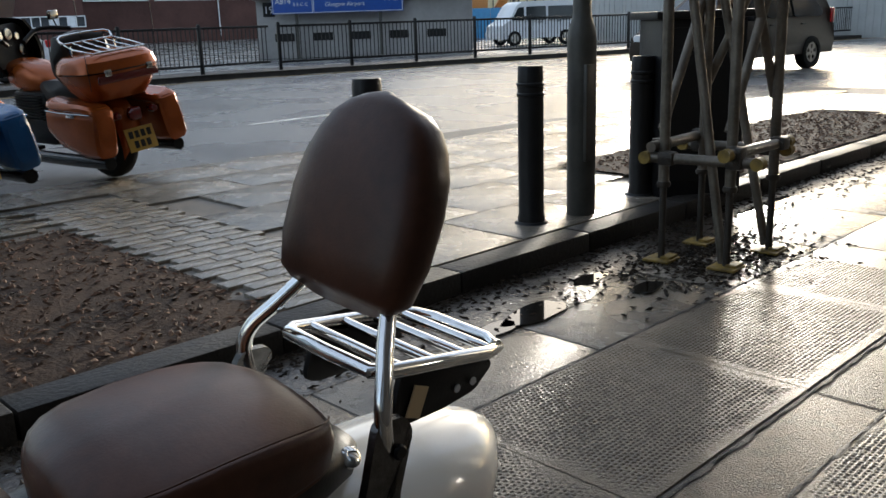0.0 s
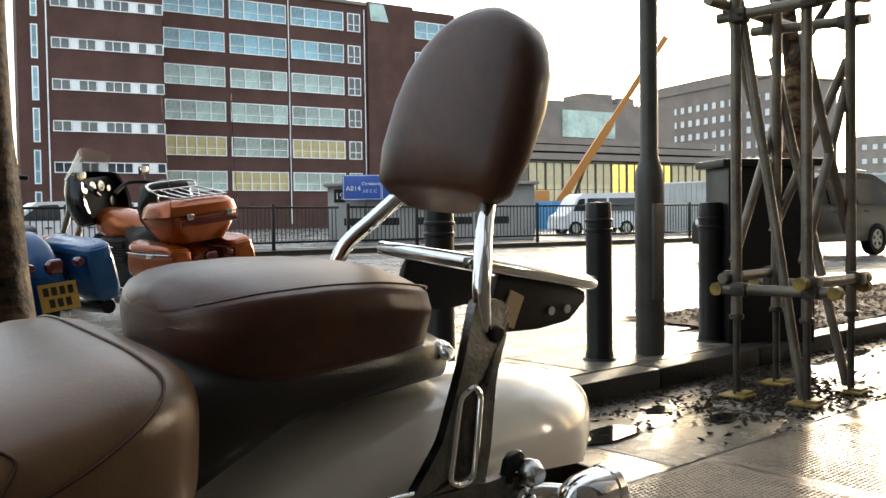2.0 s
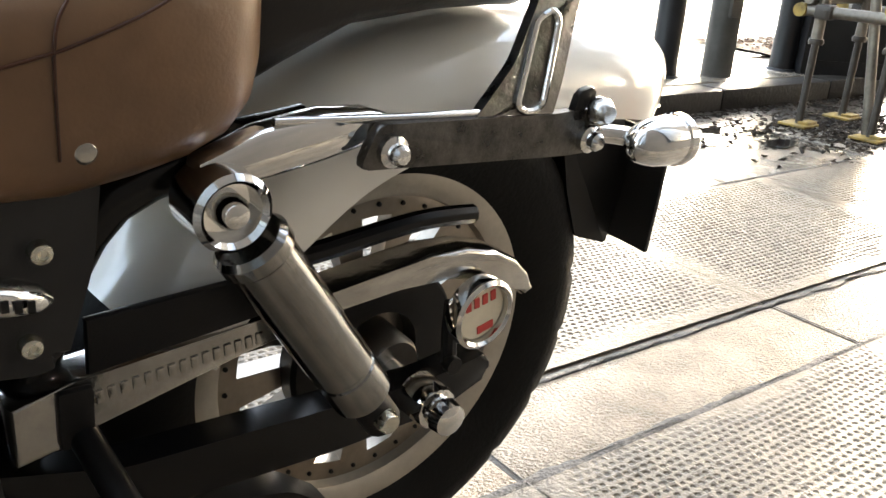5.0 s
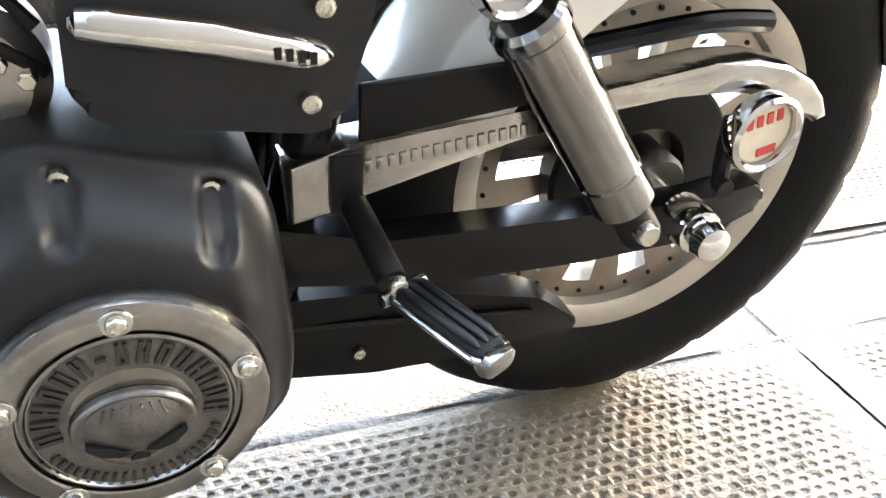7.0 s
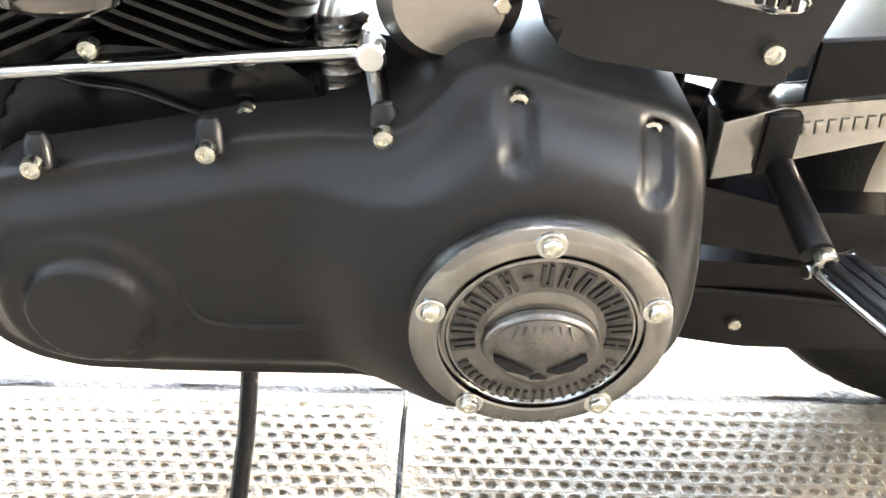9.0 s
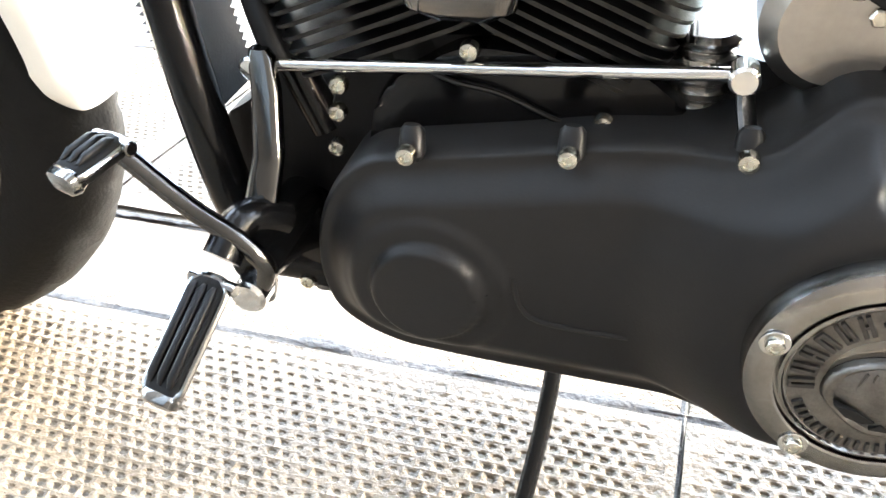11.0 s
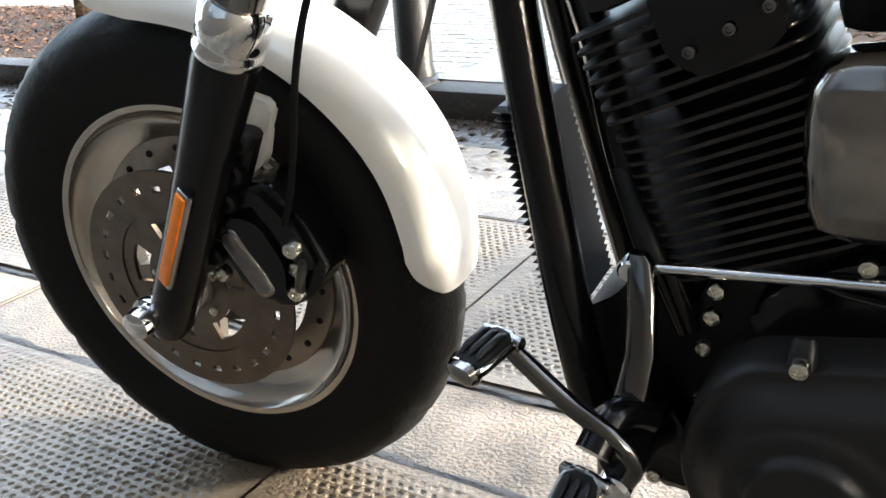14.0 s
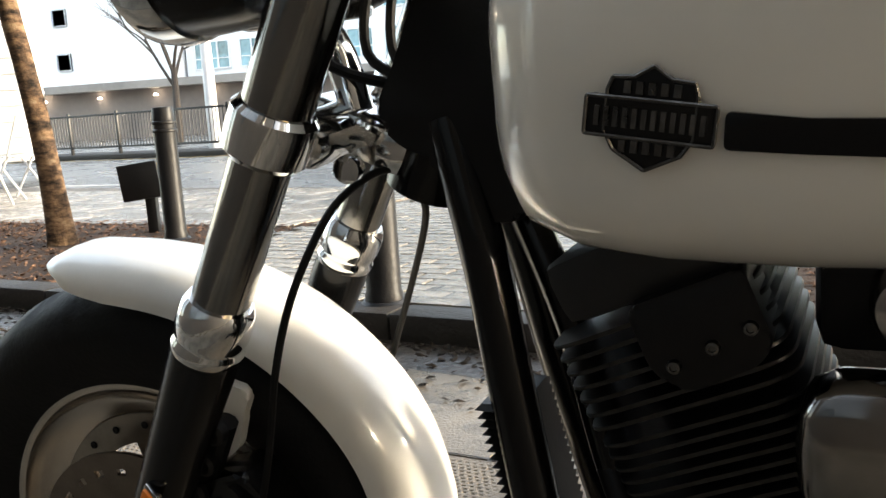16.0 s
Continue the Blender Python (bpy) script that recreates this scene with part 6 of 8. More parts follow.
# guard rail of panels
panel = thing("guard_rail_panel", "black painted pedestrian guard rail panel with upright bars", "guard rail", group="guard rail along the far kerb")
bm = B()
box(bm, (0, 0, 0.56), (0.075, 0.075, 1.14), None, 0.01)
box(bm, (0, 0, 1.14), (0.06, 0.06, 0.03), None, 0.01)
part("post", bm, IRON, panel)
for z in (1.06, 0.20):
    bm = B()
    box(bm, (1.0, 0, z), (1.93, 0.05, 0.055), None, 0.008)
    part("rail", bm, IRON, panel)
bm = B()
box(bm, (0, 0, 0.63), (0.018, 0.018, 0.84))
bar_m = put("bar", bm, IRON)
for k in range(16):
    again("bar", bar_m, panel, Matrix.Translation((0.118 + k * 0.1175, 0, 0)))
total = sum(math.hypot(b[0] - a[0], b[1] - a[1]) for a, b in zip(FENCE, FENCE[1:]))
offset = (math.hypot(48 - 14.8, 20.5 - 16.7) + math.hypot(14.8, 1.0) + math.hypot(11.5, 0.3)) % 2.0
for k in range(int(total / 2.0) - 1):
    p, ang = along(FENCE, offset + k * 2.0)
    m = Matrix.Translation(p + Vector((0, 0, 0.10))) @ Matrix.Rotation(radians(ang), 4, "Z")
    if k == 0:
        panel.matrix_basis = m
    else:
        copy_thing(panel, m)


# ---------------------------------------------------------------- street things
def bollard(name="bollard"):
    t = thing(name, "black cast iron bollard with double ring near its top", "bollard", group="bollards along the kerb")
    bm = B()
    lathe(bm, [(0, -0.01), (0.072, -0.01), (0.072, 0.03), (0.066, 0.05), (0.066, 0.655), (0.072, 0.660), (0.072, 0.672), (0.066, 0.677), (0.066, 0.705), (0.072, 0.710), (0.072, 0.722), (0.066, 0.727), (0.064, 0.80), (0.060, 0.808), (0, 0.812)], axis="z", n=28)
    part("shaft", bm, IRON, t)
    bm = B()
    lathe(bm, [(0, -0.004), (0.085, -0.004), (0.090, 0.0), (0.08, 0.012), (0, 0.012)], axis="z", n=28)
    part("base_ring", bm, IRON, t)
    return t


b0 = bollard()
b0.matrix_basis = pose(3.188, 1.887, 0.10)
for x, y, h in ((4.156, 1.79, 1.0), (2.22, 2.065, 1.0), (-2.40, 2.062, 1.03), (-4.60, 3.445, 1.0)):
    c = copy_thing(b0, pose(x, y, 0.10))
lamp = thing("street_lamp", "grey painted steel street lamp post with wide base", "street lamp", pose(3.51, 1.79, 0.10))
bm = B()
lathe(bm, [(0, -0.01), (0.076, -0.01), (0.076, 0.92), (0.072, 0.97), (0.052, 1.03), (0.047, 1.06), (0.047, 1.9), (0.044, 2.6), (0.040, 8.0), (0, 8.0)], axis="z", n=32)
part("post", bm, LAMP_GREY, lamp)
bm = B()
box(bm, (-0.03, -0.068, 0.55), (0.09, 0.02, 0.50), None, 0.006)
part("access_door", bm, LAMP_GREY, lamp)
bm = B()
tube(bm, [(0, 0, 7.95), (0.1, 0.4, 8.2), (0.2, 1.2, 8.3)], 0.03, 10, 4)
part("arm", bm, LAMP_GREY, lamp)
bm = B()
loft(bm, [((0.2, 1.1, 8.3), 0.1, 0.03, 0), ((0.25, 1.1, 8.3), 0.3, 0.08, 0), ((0.35, 1.1, 8.3), 0.3, 0.08, 0), ((0.4, 1.1, 8.3), 0.1, 0.03, 0)], 16)
part("lantern", bm, LAMP_GREY, lamp)

# scaffold frame round the young tree
guard = thing("scaffold_tree_guard", "square frame of weathered scaffold tubes with couplers on yellow base plates", "scaffold")
LEG = [Vector((3.213, 1.148, 0)), Vector((3.246, 0.841, 0)), Vector((3.642, 0.803, 0)), Vector((3.613, 1.146, 0))]
for p in LEG:
    bm = B()
    tube(bm, [p + Vector((0, 0, 0.36)), p + Vector((rng.uniform(-0.02, 0.02), rng.uniform(-0.02, 0.02), 3.4))], 0.0242, 14)
    part("upright", bm, SCAF, guard, "weathered scaffold tube")
    bm = B()
    tube(bm, [p + Vector((0, 0, 0.012)), p + Vector((0, 0, 0.42))], 0.0165, 12)
    lathe(bm, [(0, 0.36), (0.030, 0.36), (0.034, 0.372), (0.030, 0.385), (0, 0.385)], tuple(p), "z", 12)
    part("jack", bm, SCAF_DARK, guard, "rusty screw jack")
    bm = B()
    box(bm, p + Vector((0, 0, 0.012)), (0.13, 0.13, 0.012), None, 0.004)
    box(bm, p + Vector((0.02, -0.03, 0.022)), (0.09, 0.05, 0.016), None, 0.006)
    part("base_plate", bm, YELLOW, guard, "yellow plastic base plate")


def clip(p):
    bm = B()
    box(bm, p, (0.075, 0.075, 0.062), None, 0.016)
    tube(bm, [Vector(p) + Vector((-0.05, -0.02, 0.0)), Vector(p) + Vector((0.055, 0.02, 0.0))], 0.010, 8)
    part("coupler", bm, SCAF_DARK, guard)


def ledger(a, b, z0, z1, over=0.12, caps=False):
    d = (b - a).normalized()
    bm = B()
    tube(bm, [a - d * over + Vector((0, 0, z0)), b + d * over + Vector((0, 0, z1))], 0.0242, 14)
    part("ledger", bm, SCAF, guard, "weathered scaffold tube")
    clip(a + Vector((0, 0, z0)))
    clip(b + Vector((0, 0, z1)))
    if caps:
        for q in (a - d * over + Vector((0, 0, z0)), b + d * over + Vector((0, 0, z1))):
            bm = B()
            lathe(bm, [(0, -0.03), (0.029, -0.03), (0.029, 0.015), (0, 0.018)], (0, 0, 0), "x", 16)
            part("end_cap", bm, YELLOW, guard, "yellow plastic end cap", at=Matrix.Translation(q))


off = Vector((-0.035, -0.035, 0))
ledger(LEG[0] + off, LEG[1] + off, 0.50, 0.50, 0.10, True)
ledger(LEG[1] + off, LEG[2] + off, 0.54, 0.54, 0.08, True)
ledger(LEG[2] - off, LEG[3] - off, 0.50, 0.50, 0.08, True)
ledger(LEG[3] - off, LEG[0] - off, 0.55, 0.55, 0.10)
ledger(LEG[0] + off, LEG[1] + off, 1.72, 1.74, 0.10)
ledger(LEG[1] + off, LEG[2] + off, 1.80, 1.82, 0.10)
ledger(LEG[2] - off, LEG[3] - off, 1.72, 1.74, 0.10)
ledger(LEG[3] - off, LEG[0] - off, 1.78, 1.78, 0.22)
for a, b, z0, z1 in ((0, 1, 2.0, 0.02), (3, 0, 1.25, 0.62), (1, 2, 0.62, 1.45), (2, 3, 1.55, 0.75), (0, 3, 1.72, 0.95), (2, 1, 0.75, 1.62), (2, 3, 0.03, 1.6)):
    bm = B()
    tube(bm, [LEG[a] - off * 0.9 + Vector((0, 0, z0)), LEG[b] - off * 0.9 + Vector((0, 0, z1))], 0.0215, 12)
    part("brace", bm, SCAF, guard, "weathered scaffold brace")


def limbs(bm, p, d, r, L, depth, rg):
    q = p + d * L
    mid = (p + q) / 2 + Vector((rg.uniform(-1, 1), rg.uniform(-1, 1), rg.uniform(-0.5, 0.5))) * L * 0.06
    tube(bm, [p, mid, q], r, 7 if depth > 2 else 4, 3, r_end=r * 0.62)
    if depth == 0:
        return
    for k in range(rg.choice((2, 3, 3))):
        nd = (d + Vector((rg.uniform(-1, 1), rg.uniform(-1, 1), rg.uniform(-0.35, 0.8))) * 0.75).normalized()
        limbs(bm, p.lerp(q, rg.uniform(0.55, 1.0)), nd, r * 0.58, L * rg.uniform(0.6, 0.82), depth - 1, rg)


def tree(x, y, z, r, h, lean, label, seed, depth=4, split=0.62, bark=BARK):
    rg = random.Random(seed)
    t = thing("tree", label, "tree", pose(x, y, z))
    bm = B()
    n, loops = 20, []
    for i in range(26):
        s = i / 25
        c = Vector((lean[0] * s + 0.04 * math.sin(5 * s + seed), lean[1] * s + 0.03 * math.sin(7 * s), h * split * s - 0.02))
        rr = r * (1.0 - 0.38 * s) * (1 + 0.35 * math.exp(-s * 18))
        loops.append([c + Vector((math.cos(2 * math.pi * k / n), math.sin(2 * math.pi * k / n), 0)) * rr * (1 + 0.10 * noise.noise((k * 0.7, i * 0.6, seed))) for k in range(n)])
    rings(bm, loops)
    part("trunk", bm, bark, t, "flaking mottled bark trunk")
    top = Vector((lean[0] + 0.04 * math.sin(5 + seed), lean[1] + 0.03 * math.sin(7), h * split))
    bm = B()
    for k in range(6):
        a = 2 * math.pi * k / 6 + rg.uniform(-0.4, 0.4)
        s = rg.uniform(0.72, 1.0)
        p = Vector((lean[0] * s, lean[1] * s, h * split * s))
        limbs(bm, p, Vector((math.cos(a) * 0.6, math.sin(a) * 0.6, 0.8)).normalized(), r * 0.38, h * 0.22, depth, rg)
    part("crown", bm, TWIG, t, "bare winter branches")
    return t


tree(0.60, 2.80, 0.09, 0.135, 7.5, (-0.05, 0.10), "street tree with dark flaking bark beside the kerb", 3, 3, 0.62, BARK_SHADED)
tree(5.40, 1.86, 0.09, 0.085, 6.0, (0.05, 0.05), "bare young street tree by the dark cabinet", 5, 4, 0.40)
tree(-5.30, 3.17, 0.09, 0.072, 6.0, (-0.60, 0.20), "leaning street tree with pale peeling bark in the planting bed", 8, 3)

cab = thing("street_cabinet", "dark painted steel street cabinet", "cabinet", pose(4.42, 1.62, 0.10, 0, 0, -38))
bm = B()
box(bm, (0, 0, 0.50), (0.52, 0.32, 1.02), None, 0.012)
part("body", bm, IRON, cab)
bm = B()
box(bm, (0, 0, 1.03), (0.62, 0.40, 0.045), None, 0.012)
part("lid", bm, IRON, cab)
bm = B()
box(bm, (0, -0.163, 0.52), (0.46, 0.012, 0.88), None, 0.004)
part("door", bm, BLACK_MATT, cab)
bm = B()
lathe(bm, [(0, -0.185), (0.02, -0.185), (0.02, -0.165), (0, -0.165)], (0.18, 0, 0.6), n=14)
part("lock", bm, SCAF_DARK, cab)

post = thing("box_post", "short dark post carrying a square metal box", "sign post", pose(-5.02, 3.72, 0.09, 0, 0, 25))
bm = B()
box(bm, (0, 0, 0.13), (0.07, 0.07, 0.28), None, 0.01)
part("stem", bm, IRON, post)
bm = B()
box(bm, (0, 0, 0.36), (0.26, 0.20, 0.24), Matrix.Rotation(radians(-6), 4, "Y"), 0.01)
part("box", bm, IRON, post)
# cream sheet painted as the sunlit side of the box
bm = B()
box(bm, (0.132, 0, 0.36), (0.006, 0.16, 0.20), Matrix.Rotation(radians(-6), 4, "Y"), 0.002)
part("sunlit_side", bm, CREAM_TAPE_SUN, post, "cream side with sunlight put into its colour")


def chair(m):
    c = thing("folding_chair", "white painted metal folding chair on the pavement", "chair", m, group="chairs outside the kiosk")
    for name, pts in (("leg", [(-0.2, -0.22, 0), (-0.2, 0.12, 0.46)]), ("leg", [(0.2, -0.22, 0), (0.2, 0.12, 0.46)]), ("leg", [(-0.2, 0.24, 0), (-0.2, -0.05, 0.45), (-0.2, -0.24, 0.90)]), ("leg", [(0.2, 0.24, 0), (0.2, -0.05, 0.45), (0.2, -0.24, 0.90)])):
        bm = B()
        tube(bm, pts, 0.014, 8)
        part(name, bm, WHITE_PAINT, c)
    for k in range(5):
        bm = B()
        box(bm, (0, -0.14 + 0.075 * k, 0.46), (0.42, 0.055, 0.014), None, 0.004)
        part("seat_slat", bm, WHITE_PAINT, c)
    for k in range(3):
        bm = B()
        box(bm, (0, -0.13 - 0.045 * k, 0.62 + 0.10 * k), (0.40, 0.014, 0.06), None, 0.004)
        part("back_slat", bm, WHITE_PAINT, c)
    return c


ch = chair(pose(-8.6, 5.2, 0.10, 0, 0, 25))
copy_thing(ch, pose(-9.25, 5.45, 0.10, 0, 0, 200))
copy_thing(ch, pose(-9.1, 6.1, 0.10, 0, 0, 100))


# an unseen terrace added behind the pavement, to block light from the near side
back = thing("stone_terrace", "unseen dark terrace added to keep light off the near pavement", "building", PV @ Matrix.Translation((-30, -1.45, 0)))
bm = B()
box(bm, (30, -5, 8), (60, 10, 16))
part("wall", bm, SHADE_WALL, back, smooth=False)
for r in range(4):
    for c in range(18):
        bm = B()
        box(bm, (2.0 + 3.3 * c, 0.02, 2.2 + 3.8 * r), (1.5, 0.10, 2.3 if r else 2.9))
        part("window", bm, PANE_DARK, back, smooth=False)


# ---------------------------------------------------------------- touring motorcycles by the road
def touring_bike(label, paint, m, top_box):
    """x to its right, y ahead, z up; the rear wheel's centre is over the origin."""
    t = thing("touring_motorcycle", label, "motorcycle", m, group="motorcycles parked by the road")
    for name, y in (("rear_wheel", 0.0), ("front_wheel", 1.62)):
        w = new(name)
        w.parent = t
        w.location = (0, y, 0.32)
        bm = B()
        hw = 0.075 if y == 0 else 0.06
        lathe(bm, [(0.20, hw * 0.7), (0.24, hw), (0.29, hw * 0.9), (0.315, hw * 0.5), (0.32, 0), (0.315, -hw * 0.5), (0.29, -hw * 0.9), (0.24, -hw), (0.20, -hw * 0.7)], axis="x", n=48, close=True)
        part("tyre", bm, RUBBER, w)
        bm = B()
        lathe(bm, [(0.03, 0.03), (0.19, 0.02), (0.205, 0.05), (0.205, -0.05), (0.19, -0.02), (0.03, -0.03)], axis="x", n=32, close=True)
        part("rim", bm, CHROME_DULL, w)
    for s in (-1, 1):
        bag = new("saddlebag")
        bag.parent = t
        bag.matrix_basis = Matrix.Translation((s * 0.27, -0.12, 0.43)) @ Matrix.Rotation(radians(-7 * s), 4, "Y")
        bm = B()
        secs = []
        for y, z, w, h in ((-0.37, -0.02, 0.062, 0.13), (-0.35, -0.02, 0.082, 0.165), (-0.20, -0.02, 0.094, 0.175), (0.10, 0.01, 0.094, 0.145), (0.24, 0.05, 0.09, 0.09), (0.28, 0.06, 0.05, 0.05)):
            secs.append([Vector((w * sell(math.cos(a), 0.5), y, z + h * sell(math.sin(a), 0.5))) for a in (2 * math.pi * k / 24 for k in range(24))])
        rings(bm, secs)
        part("body", bm, paint, bag)
        bm = B()
        secs = []
        for z, hx, hy in ((0.125, 0.094, 0.31), (0.135, 0.102, 0.318), (0.16, 0.100, 0.312), (0.182, 0.082, 0.285), (0.190, 0.05, 0.24)):
            secs.append([Vector((hx * sell(math.cos(a), 0.45), -0.05 + hy * sell(math.sin(a), 0.35), z + 0.03 * math.sin(a))) for a in (2 * math.pi * k / 28 for k in range(28))])
        rings(bm, secs)
        part("lid", bm, paint, bag)
        bm = B()
        box(bm, (s * 0.098, -0.10, 0.10), (0.012, 0.10, 0.028), None, 0.004)
        part("latch", bm, CHROME, bag)
        bm = B()
        tube(bm, [(s * 0.096, -0.34, 0.112), (s * 0.098, 0.05, 0.116), (s * 0.10, 0.22, 0.125)], 0.006, 8, 3)
        part("trim", bm, CHROME, bag)
        bm = B()
        tube(bm, [(s * 0.27, 0.5, 0.19), (s * 0.28, 0.1, 0.195), (s * 0.28, -0.46, 0.205)], 0.045, 16, 3)
        part("exhaust", bm, BLACK_GLOSS, t, "black exhaust silencer")
        bm = B()
        lathe(bm, [(0, 0.03), (0.028, 0.025), (0.03, -0.02), (0.02, -0.04), (0, -0.045)], (s * 0.145, -0.43, 0.50), n=16)
        part("turn_signal", bm, RED_DARK, t)
    bm = B()
    loops = []
    for k in range(14):
        a = radians(-12 + 150 * k / 13)
        r = 0.38
        y, z = -r * math.cos(a), 0.32 + r * math.sin(a)
        loops.append([Vector((0.10 * math.cos(b), y * (1 - 0.10 * abs(math.cos(b)) ** 4), z - 0.07 * abs(math.cos(b)) ** 4)) for b in (math.pi * j / 10 for j in range(11))])
    rings(bm, loops, closed=False, caps=False)
    mg = part("rear_mudguard", bm, paint, t)
    bm = B()
    loft(bm, [((-0.05, -0.43, 0.49), 0.02, 0.02, 0), ((-0.03, -0.43, 0.49), 0.04, 0.045, 0), ((0.03, -0.43, 0.49), 0.04, 0.045, 0), ((0.05, -0.43, 0.49), 0.02, 0.02, 0)], 20)
    part("tail_lamp", bm, RED_DARK, t)
    plate = new("number_plate")
    plate.parent = t
    plate.matrix_basis = Matrix.Translation((0, -0.445, 0.315)) @ Matrix.Rotation(radians(-12), 4, "X")
    bm = B()
    box(bm, (0, 0, 0), (0.225, 0.006, 0.165), None, 0.002)
    part("panel", bm, PLATE_YEL, plate)
    for row, n in ((0.035, 4), (-0.035, 3)):
        for k in range(n):
            bm = B()
            box(bm, ((k - (n - 1) / 2) * 0.048, -0.004, row), (0.032, 0.002, 0.050))
            part("plain_bar", bm, BLACK_MATT, plate)
    bm = B()
    loft(bm, [((-0.17, 0.30, 0.63), 0.05, 0.04, 0), ((-0.12, 0.30, 0.645), 0.26, 0.085, 0), ((0.12, 0.30, 0.645), 0.26, 0.085, 0), ((0.17, 0.30, 0.63), 0.05, 0.04, 0)], 24)
    part("seat", bm, LEATHER_DARK, t)
    bm = B()
    secs = []
    for y, z, w, h in ((0.50, 0.68, 0.05, 0.04), (0.56, 0.70, 0.11, 0.085), (0.78, 0.735, 0.155, 0.125), (0.98, 0.76, 0.14, 0.115), (1.08, 0.77, 0.07, 0.07)):
        secs.append([Vector((w * sell(math.cos(a), 0.7), y, z + h * sell(math.sin(a), 0.7))) for a in (2 * math.pi * k / 24 for k in range(24))])
    rings(bm, secs)
    part("tank", bm, paint, t)
    bm = B()
    box(bm, (0, 0.72, 0.44), (0.30, 0.50, 0.42), None, 0.05)
    box(bm, (0, 0.25, 0.40), (0.34, 0.5, 0.2), None, 0.04)
    part("engine", bm, BLACK_SATIN, t)
    for k in range(9):
        bm = B()
        box(bm, (0, 0.72, 0.44 + 0.022 * k), (0.36, 0.40, 0.006))
        part("engine_fin", bm, FIN_EDGE, t)
    for s in (-1, 1):
        bm = B()
        tube(bm, [(s * 0.10, 1.62, 0.32), (s * 0.10, 1.30, 0.95)], 0.028, 12)
        part("fork", bm, CHROME_DULL, t)
        bm = B()
        tube(bm, [(s * 0.10, 1.02, 0.98), (s * 0.26, 0.98, 1.06), (s * 0.42, 0.80, 1.03)], 0.018, 10, 4)
        part("handlebar", bm, BLACK_SATIN, t)
        bm = B()
        tube(bm, [(s * 0.36, 0.88, 1.05), (s * 0.40, 0.93, 1.12)], 0.007, 8)
        box(bm, (s * 0.41, 0.93, 1.15), (0.12, 0.03, 0.075), None, 0.014)
        part("mirror", bm, SMOKED, t)
        bm = B()
        box(bm, (s * 0.26, 0.70, 0.24), (0.12, 0.30, 0.03), None, 0.01)
        part("footboard", bm, BLACK_SATIN, t)
    bm = B()
    loops = []
    for k in range(10):
        a = radians(20 + 150 * k / 9)
        loops.append([Vector((0.085 * math.cos(b), 1.62 - 0.37 * math.cos(a), 0.32 + 0.37 * math.sin(a) - 0.06 * abs(math.cos(b)) ** 4)) for b in (math.pi * j / 8 for j in range(9))])
    rings(bm, loops, closed=False, caps=False)
    part("front_mudguard", bm, paint, t)
    if top_box:
        # batwing fairing: a thick shell open towards the rider, with the dash inside
        bm = B()
        loops = []
        for k in range(25):
            u = radians(-108 + 216 * k / 24)
            loop = []
            for shrink, vs in ((1.0, range(9)), (0.90, range(8, -1, -1))):
                for j in vs:
                    v = j / 8
                    w = (0.66 + 0.34 * math.sin(math.pi * (0.15 + 0.75 * v))) * shrink
                    loop.append(Vector((0.31 * w * math.sin(u), 1.06 + 0.06 * v + 0.24 * w * math.cos(u), 0.76 + 0.40 * v + 0.03 * math.cos(u) * (2 * v - 1))))
            loops.append(loop)
        rings(bm, loops)
        fr = part("fairing", bm, BLACK_GLOSS, t, "gloss black batwing fairing")
        bm = B()
        prism(bm, fillet([(-0.26, 0.86), (-0.20, 0.80), (0.20, 0.80), (0.26, 0.86), (0.27, 1.06), (0.20, 1.13), (-0.20, 1.13), (-0.27, 1.06)], 0.03), 1.13, 1.16, 0.006)
        part("dash", bm, BLACK_MATT, fr)
        for x, z, r in ((-0.15, 1.03, 0.030), (-0.055, 1.055, 0.046), (0.055, 1.055, 0.046), (0.15, 1.03, 0.030), (-0.19, 0.92, 0.045), (0.19, 0.92, 0.045)):
            bm = B()
            disc(bm, r, 1.105, 1.13, (x, 0, z), "y", 20, 0.006)
            part("dial", bm, CHROME_DULL, fr)
        bm = B()
        loops = []
        for k in range(13):
            a = radians(-66 + 132 * k / 12)
            loops.append([Vector(((0.27 - 0.07 * v) * math.sin(a), 1.10 + (0.24 - 0.03 * v) * math.cos(a) - 0.12 * v, 1.13 + 0.25 * v * (0.45 + 0.55 * math.cos(a)))) for v in (0, 0.33, 0.66, 1.0)])
        rings(bm, loops, closed=False, caps=False)
        part("windscreen", bm, SCREEN, t, "clear windscreen")
        tp = new("top_box")
        tp.parent = t
        tp.matrix_basis = Matrix.Translation((0, -0.22, 0.745))
        secs = []
        for z, hx, hy in ((-0.15, 0.15, 0.13), (-0.135, 0.20, 0.17), (-0.06, 0.255, 0.215), (0.02, 0.295, 0.25), (0.055, 0.31, 0.265)):
            secs.append([Vector((hx * sell(math.cos(a), 0.55), hy * sell(math.sin(a), 0.55), z)) for a in (2 * math.pi * k / 32 for k in range(32))])
        bm = B()
        rings(bm, secs)
        part("body", bm, paint, tp)
        secs = []
        for z, hx, hy in ((0.065, 0.31, 0.265), (0.13, 0.295, 0.25), (0.165, 0.26, 0.21), (0.18, 0.18, 0.14)):
            secs.append([Vector((hx * sell(math.cos(a), 0.55), hy * sell(math.sin(a), 0.55), z)) for a in (2 * math.pi * k / 32 for k in range(32))])
        bm = B()
        rings(bm, secs)
        part("lid", bm, paint, tp)
        bm = B()
        lathe(bm, [(0.262, 0.052), (0.275, 0.052), (0.275, 0.068), (0.262, 0.068)], (0, 0, 0), "z", 40, close=True)
